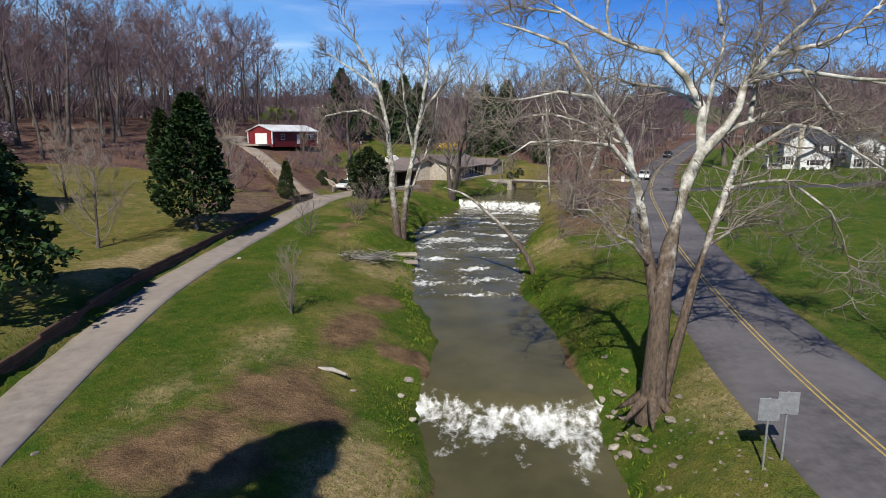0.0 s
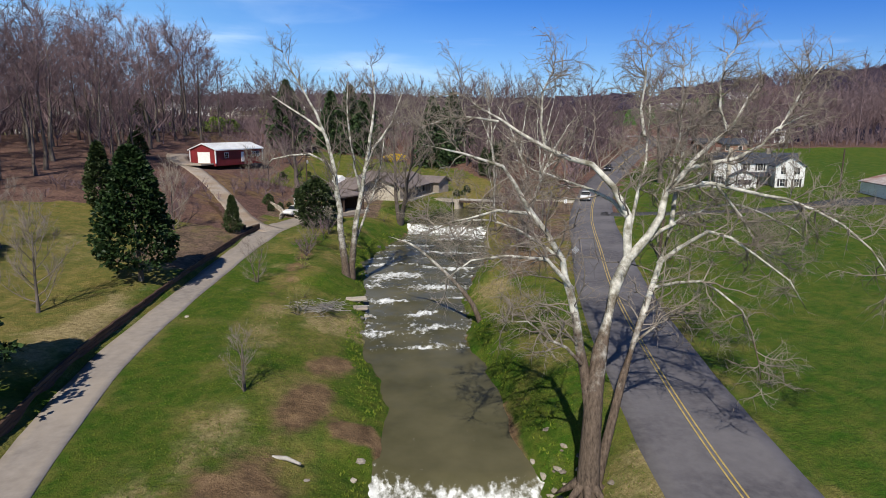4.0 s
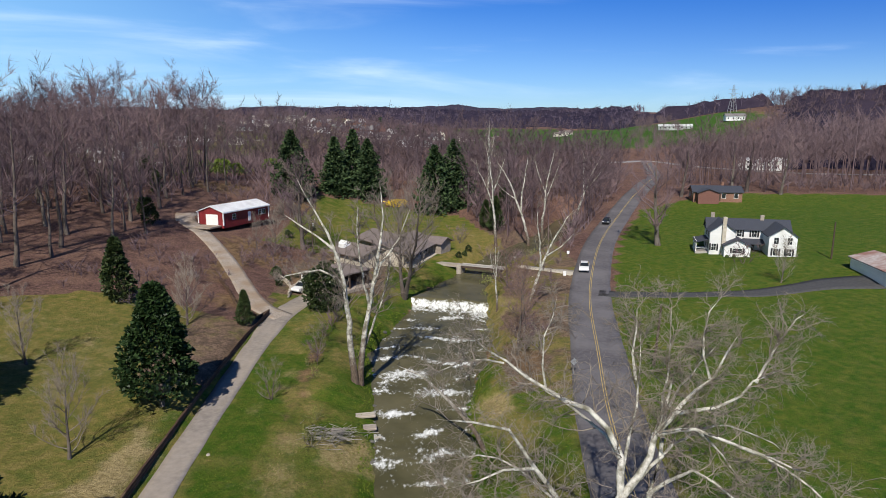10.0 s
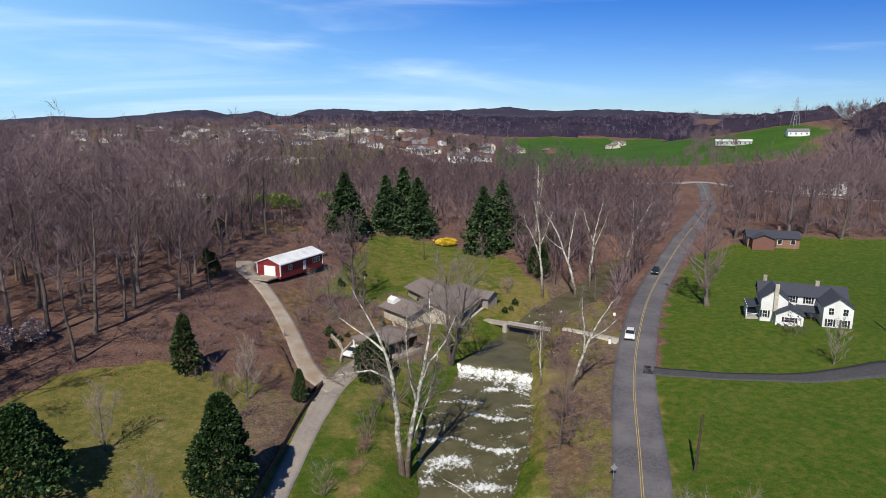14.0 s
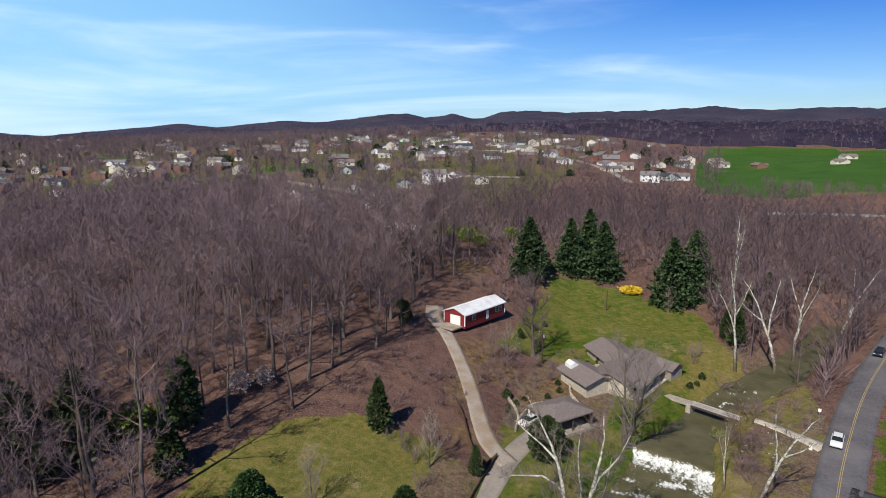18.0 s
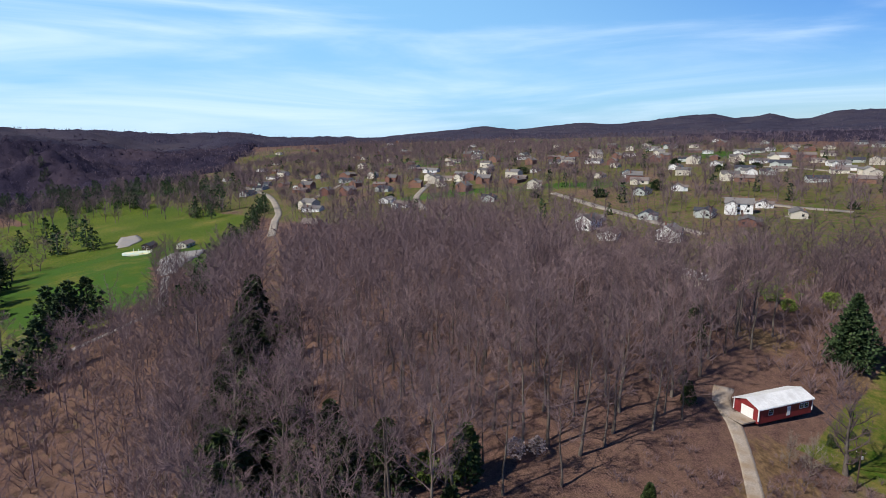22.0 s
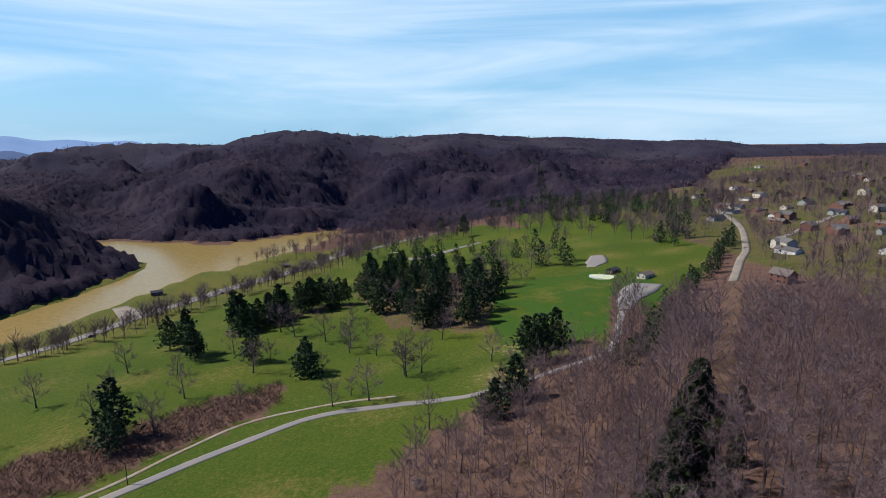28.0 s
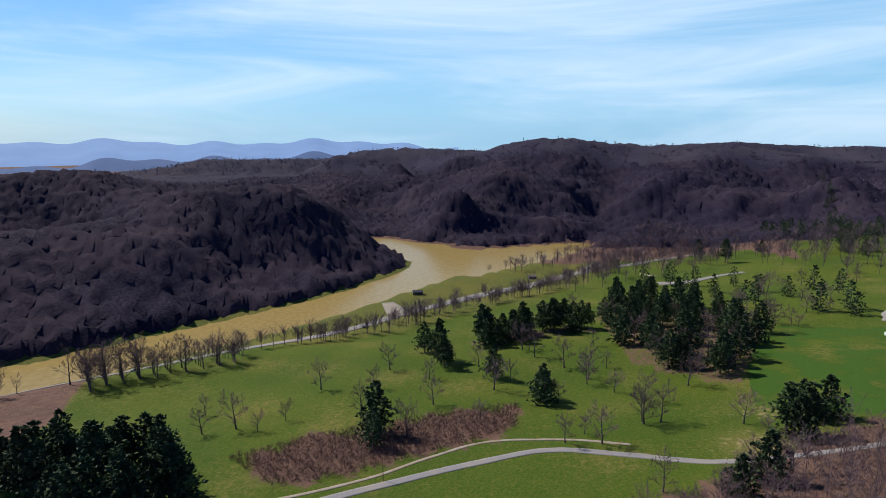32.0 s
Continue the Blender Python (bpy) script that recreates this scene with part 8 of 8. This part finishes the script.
# the steel tower on the hill
tower = thing("power_tower", pose(281, 540, float(ground(281, 540))), "tall steel lattice power tower on the hillside", "tower")
tt = Wood(5)
for sx, sy in ((-1, -1), (1, -1), (1, 1), (-1, 1)):
    tt.tube([(sx * 3, sy * 3, -1), (sx * 1.2, sy * 1.2, 14), (sx * 0.4, sy * 0.4, 24)], [0.2, 0.16, 0.1], 4, False)
for k in range(7):
    z = 2 + 3 * k
    w = 3 - 1.8 * z / 14 if z < 14 else 1.2 - 0.8 * (z - 14) / 10
    q = [(-w, -w, z), (w, -w, z + 2.2), (w, w, z), (-w, w, z + 2.2), (-w, -w, z)]
    for a, b in zip(q, q[1:]):
        tt.tube([a, b], [0.09, 0.09], 3, False)
put("frame", mesh_of("frame", *tt.arrays(), STEEL), tower)
for z in (16, 20):
    part("crossarm", box_bm(9, 0.3, 0.4, 0, 0, z), STEEL, tower)

# ---- cars ----
TYRE = stuff_mat("black rubber", (0.012, 0.012, 0.012), (0.03, 0.03, 0.03), 8, 0.85, 0.2, 0.01)
CAR_GLASS = GLASS_DARK


def car(name, paint_dark, paint_light, label, group=""):
    ob = thing(name, Matrix.Identity(4), label, "car", group)
    paint = stuff_mat(label, paint_dark, paint_light, 0.6, 0.25, 0, spec=0.6)
    bm = bmesh.new()
    prof = [(-2.2, 0.35), (-2.25, 0.75), (-2.05, 0.92), (-1.5, 0.98), (-0.9, 1.0), (0.7, 1.0), (1.5, 0.92), (2.1, 0.78), (2.2, 0.5), (2.1, 0.32)]
    rings = []
    for w, inset in ((-0.86, 0.06), (-0.78, 0.0), (0.78, 0.0), (0.86, 0.06)):
        rings.append([bm.verts.new((w, y * (1 - inset * 0.3), z - (inset if z > 0.6 else 0))) for y, z in prof])
    for a, b in zip(rings, rings[1:]):
        for i in range(len(prof)):
            j = (i + 1) % len(prof)
            bm.faces.new((a[i], a[j], b[j], b[i]))
    bm.faces.new(rings[0][::-1])
    bm.faces.new(rings[-1])
    bmesh.ops.recalc_face_normals(bm, faces=bm.faces)
    part("body", bm, paint, ob)
    bm = bmesh.new()
    low = [bm.verts.new(c) for c in ((-0.78, -1.75, 0.97), (0.78, -1.75, 0.97), (0.78, 1.05, 0.98), (-0.78, 1.05, 0.98))]
    top = [bm.verts.new(c) for c in ((-0.62, -1.35, 1.42), (0.62, -1.35, 1.42), (0.62, 0.35, 1.44), (-0.62, 0.35, 1.44))]
    for i in range(4):
        j = (i + 1) % 4
        bm.faces.new((low[i], low[j], top[j], top[i]))
    bm.faces.new(top)
    bm.faces.new(low[::-1])
    part("cabin_glass", bm, CAR_GLASS, ob)
    part("roof_panel", box_bm(1.26, 1.72, 0.05, 0, -0.5, 1.42, 0.02), paint, ob)
    for y in (-1.35, 1.35):
        for s in (-1, 1):
            w = Wood(1)
            w.tube([(s * 0.68, y, 0.33), (s * 0.9, y, 0.33)], [0.33, 0.33], 14, False)
            v, f = w.arrays()
            wh = put("wheel", mesh_of("wheel", v, f, TYRE), ob)
            bmw = bmesh.new()
            bmesh.ops.create_circle(bmw, cap_ends=True, radius=0.32, segments=14)
            moved(bmw, pose(s * 0.885, y, 0.33, 0, 90, 0))
            part("hub", bmw, STEEL, wh)
    for s in (-1, 1):
        part("headlight", box_bm(0.34, 0.08, 0.14, s * 0.6, 2.12, 0.62, 0.02), WHITE_PAINT, ob)
        part("tail_light", box_bm(0.3, 0.06, 0.16, s * 0.62, -2.2, 0.72, 0.02), RED_METAL, ob)
    return ob


white_car = car("white_car", (0.62, 0.62, 0.62), (0.72, 0.72, 0.72), "white car driving on the road", "")
dark_car = car("dark_car", (0.012, 0.013, 0.018), (0.02, 0.022, 0.03), "black car driving on the road", "")
silver_car = car("parked_car", (0.32, 0.33, 0.35), (0.42, 0.43, 0.45), "silver car parked beside the lake road", "parked cars")


def on_road(ob, x, y, lane):
    d, k, _ = along(ROAD, np.array([x]), np.array([y]))
    i = min(int(k[0]), len(ROAD) - 2)
    w = ROAD[i + 1] - ROAD[i]
    w = w / np.linalg.norm(w)
    p = ROAD[i] + (ROAD[i + 1] - ROAD[i]) * (k[0] - i) + np.array([w[1], -w[0]]) * lane
    ob.matrix_world = pose(p[0], p[1], float(ground(*p)) + 0.07, 0, 0, math.degrees(math.atan2(-w[0], w[1])) + 180)


on_road(white_car, 29.8, 105.5, -1.5)
on_road(dark_car, 48.5, 148.0, -1.5)
copy_thing(white_car, pose(-19.6, 97.9, float(ground(-19.6, 97.9)) + 0.1, 0, 0, 152))["label"] = "white car parked by the carport"
parked = []
for k, s in enumerate((0.18, 0.2, 0.24, 0.33, 0.36, 0.4, 0.46, 0.5, 0.55, 0.6, 0.64, 0.7)):
    q = shore[int(s * (len(shore) - 1))]
    n = nrm[int(s * (len(shore) - 1))]
    p = q + n * (6.5 if k % 3 else -1.5)
    m = pose(p[0], p[1], float(ground(*p)) + 0.15, 0, 0, math.degrees(math.atan2(n[1], n[0])) + (0 if k % 2 else 90))
    ob = silver_car if k == 0 else copy_thing((silver_car, white_car, dark_car)[k % 3], m)
    ob.matrix_world = m
    ob["label"] = {0: "silver", 1: "white", 2: "black"}[k % 3 if k else 0] + " car parked beside the lake road"
    ob["group"] = "parked cars"

# ---- the park's buildings and lots ----
lot = np.array([(-340, 108), (-352, 112), (-374, 124), (-400, 142)], float)
put("gravel_lot", ribbon("gravel_lot", lot, [7, 14, 22, 22], GREY_GRAVEL, 0.3, 4, 6, wobble=0.15, thick=1.5), label="grey gravel lot at the edge of the green", category="lot", kind="structure")
put("upper_lot", ribbon("upper_lot", np.array([(-478, 122), (-498, 132), (-520, 138)], float), [8, 18, 12], GREY_GRAVEL, 0.3, 4, 6, wobble=0.15, thick=1.5), label="grey paved lot above the green", category="lot", kind="structure")
PAD = stuff_mat("painted splash pad", (0.45, 0.60, 0.55), (0.72, 0.74, 0.66), 0.25, 0.7, 0, stain=(0.75, 0.65, 0.25), stain_scale=0.12)
pad = thing("splash_pad", pose(-432, 122, float(ground(-432, 122)), 0, 0, 60), "pale painted splash pad on the green", "splash pad")
bm = bmesh.new()
bmesh.ops.create_circle(bm, cap_ends=True, radius=1, segments=28)
ext = bmesh.ops.extrude_face_region(bm, geom=bm.faces[:])
for v in ext["geom"]:
    if isinstance(v, bmesh.types.BMVert):
        v.co.z += 1
moved(bm, Matrix.Translation((0, 0, -0.6)) @ Matrix.Diagonal((13, 7, 1.2, 1)))
part("slab", bm, PAD, pad)
for k in range(4):
    part("spray_post", box_bm(0.25, 0.25, 2.6, -6 + 4 * k, 1.5 * (-1) ** k, 0.5), WHITE_PAINT, pad)
plain_house(-447, 131, 40, 6, 9, 2.8, 1.3, DARK_WOOD, NAVY_SHINGLE, "small dark pavilion at the splash pad", "pavilion")
plain_house(-421, 147, 40, 7, 12, 2.8, 1.6, CREAM_SIDING, BROWN_SHINGLE, "park shelter with a brown roof", "shelter")
plain_house(-553, -270, 30, 7, 10, 3.2, 1.4, DARK_WOOD, NAVY_SHINGLE, "dark boathouse on the shore", "boathouse")
plain_house(-672, -178, 30, 6, 9, 3.0, 1.4, DARK_WOOD, BROWN_SHINGLE, "brown park building beside the lake road", "park building")
put("boat_ramp", ribbon("boat_ramp", np.array([(-470, -246), (-490, -262), (-512, -284)], float), [26, 22, 12], TRAIL_MAT, 0.3, 5, 6, thick=1.5), label="pale concrete boat ramp and lot on the shore", category="ramp", kind="structure")

put("parking_loop", ribbon("parking_loop", np.array([(-641, -36), (-650, -9), (-682, 18), (-704, 46)], float), [16, 12, 8, 8], GREY_GRAVEL, 0.3, 4, 6, wobble=0.1, thick=1.5), label="grey paved parking loop among the park trees", category="lot", kind="structure")
SAND = stuff_mat("pale sand", (0.46, 0.40, 0.30), (0.60, 0.54, 0.43), 1.5, 0.95, 0.2, 0.02, world_space=True)
court = thing("sand_court", pose(-694, -51, float(ground(-694, -51)), 0, 0, 60), "pale sand volleyball court on the park lawn", "sand court")
part("sand", box_bm(20, 10, 0.8, 0, 0, -0.4, 0.05), SAND, court)
for k in (-1, 1):
    part("net_post", box_bm(0.15, 0.15, 2.6, 0, 5.4 * k, 0), GREY_WOOD, court)

# ---- shrubs near the creek and the lodge ----
shrub = thing("shrub", Matrix.Identity(4), "bare tangled shrub with a green haze of buds", "shrub", "meadow shrubs")
runs = []
for k in range(5):
    sw = Wood(66 + k)
    runs.append(sw.bough((srng.normal() * 0.15, srng.normal() * 0.15, 0), (math.cos(k * 1.26) * 0.6, math.sin(k * 1.26) * 0.6, 0.8), srng.uniform(1.4, 2.2), 0.035, 4, 5, 0.2, 0.2))
    put("stem", mesh_of("stem", *sw.arrays(), BARK), shrub)
st = Wood(67)
runs += sprout(st, runs[0], 0.02, 4, 1.0, 0.6, 0.2) + sprout(st, runs[2], 0.02, 4, 1.0, 0.6, 0.2) + sprout(st, runs[3], 0.02, 4, 1.0, 0.6, 0.2)
fringe(st, runs, 14, 0.6, 0.012, 0.2)
put("crown", mesh_of("crown", *st.arrays(), BUDS), shrub)
place_copies(shrub, [(-10.2, 49.8), (-12.0, 63.0), (-13.2, 66.2), (-15.1, 76.3), (-8.2, 72), (-9, 78), (-10.5, 55), (-9.2, 86), (9.5, 82), (11, 100), (12, 106), (-3, 103), (22, 118), (24, 124), (18, 122), (-5.5, 96), (28, 128)], rng, 0.6, 1.3)
thicket = thing("thicket", Matrix.Identity(4), "grey leafless thicket on the slope", "shrub", "thickets")
runs = []
for k in range(5):
    sw = Wood(78 + k)
    runs.append(sw.bough((srng.normal() * 0.8, srng.normal() * 0.8, -0.1), (math.cos(k * 1.26) * 0.45, math.sin(k * 1.26) * 0.45, 0.9), srng.uniform(2.4, 3.8), 0.06, 4, 5, 0.2, 0.15))
    put("stem", mesh_of("stem", *sw.arrays(), BARK), thicket)
st = Wood(69)
for p in runs[:5]:
    runs = runs + sprout(st, p, 0.03, 4, 1.7, 0.6, 0.3)
fringe(st, runs, 12, 0.9, 0.02, 0.3)
put("crown", mesh_of("crown", *st.arrays(), TWIG), thicket)
place_copies(thicket, [(-29, 117), (-26.5, 119.5), (-24, 122), (-20, 124), (-31, 121), (-28, 126), (-33, 77), (-32, 82), (-36, 79), (-29.5, 71), (13.5, 71), (14, 80), (15, 92), (16, 99), (18, 112), (30, 122), (32, 128), (15, 128), (9, 140), (20, 146), (58, 104)], rng, 0.6, 1.2)
bushy = thing("evergreen_bush", Matrix.Identity(4), "round dark evergreen bush", "bush", "evergreen bushes")
part("stem", box_bm(0.12, 0.12, 0.6, 0, 0, -0.2), BARK, bushy)
put("crown", mesh_of("crown", *leafy(39, 1.6, 0.7, 360, 0.2, 0.02, "egg", 0.2), CEDAR_LEAF), bushy)
place_copies(bushy, [(-27.8, 142.5), (-26.1, 147), (-30.4, 137.7), (-29.6, 135.3), (-16.2, 123), (-13.0, 127.5), (-10.5, 130), (-24, 100), (-24.6, 102), (-23.4, 104), (-22.4, 106.6), (-25.6, 105.4), (-18.4, 109), (-16.6, 112.5), (-17.5, 116), (8, 124), (9.4, 126), (10.4, 129)], rng, 0.5, 1.25)

# ---- grass on the near banks ----
def turf(count, box, size, keep, seed, name, mat, label):
    r = np.random.RandomState(seed)
    x, y = r.uniform(box[0], box[1], count), r.uniform(box[2], box[3], count)
    m = keep(x, y)
    x, y = x[m], y[m]
    c = np.column_stack([x, y, ground(x, y) - 0.03])
    out = np.tile([0, 0, 1.3], (len(x), 1))
    v, f = tufts(r, c, size, 0, 4, 1.0, out, 0.13)
    put(name, mesh_of(name, v, f, mat), label=label, category="grass", kind="stuff")


def on_bank(x, y):
    d, k, _ = along(CREEK, x, y)
    t, _, _ = along(TRAIL, x, y)
    r, _, _ = along(ROAD, x, y)
    e = d - at_index(HALF, k)
    lit, lush, dirt, dry, scrub, till = cover_masks(x, y)
    w = 0.35 + 0.65 * (e < 2.5)
    return (e > 0.35) & (t > 1.8) & (r > 3.6) & (dirt < 0.45) & (waves(x, y, 2.3, 71) + waves(x, y, 0.9, 72) > -0.2 - w)


GRASS = leaf_mat("grass blades", (0.055, 0.105, 0.008), (0.165, 0.190, 0.026), 0.7, 0.12)
STRAW = leaf_mat("dry grass blades", (0.18, 0.14, 0.06), (0.38, 0.31, 0.16), 0.8, 0.15)
turf(46000, (-21, 17, 12, 62), 0.105, on_bank, 81, "meadow_grass", GRASS, "rough green grass on the creek banks")
turf(9000, (-8, 9, 12, 92), 0.24, lambda x, y: on_bank(x, y) & (along(CREEK, x, y)[0] - at_index(HALF, along(CREEK, x, y)[1]) < 1.6), 82, "bank_grass", GRASS, "long green grass at the water's edge")
turf(6000, (-14, 14, 14, 62), 0.17, lambda x, y: on_bank(x, y) & (cover_masks(x, y)[3] > 0.4), 83, "dry_grass", STRAW, "tufts of dry straw-coloured grass")
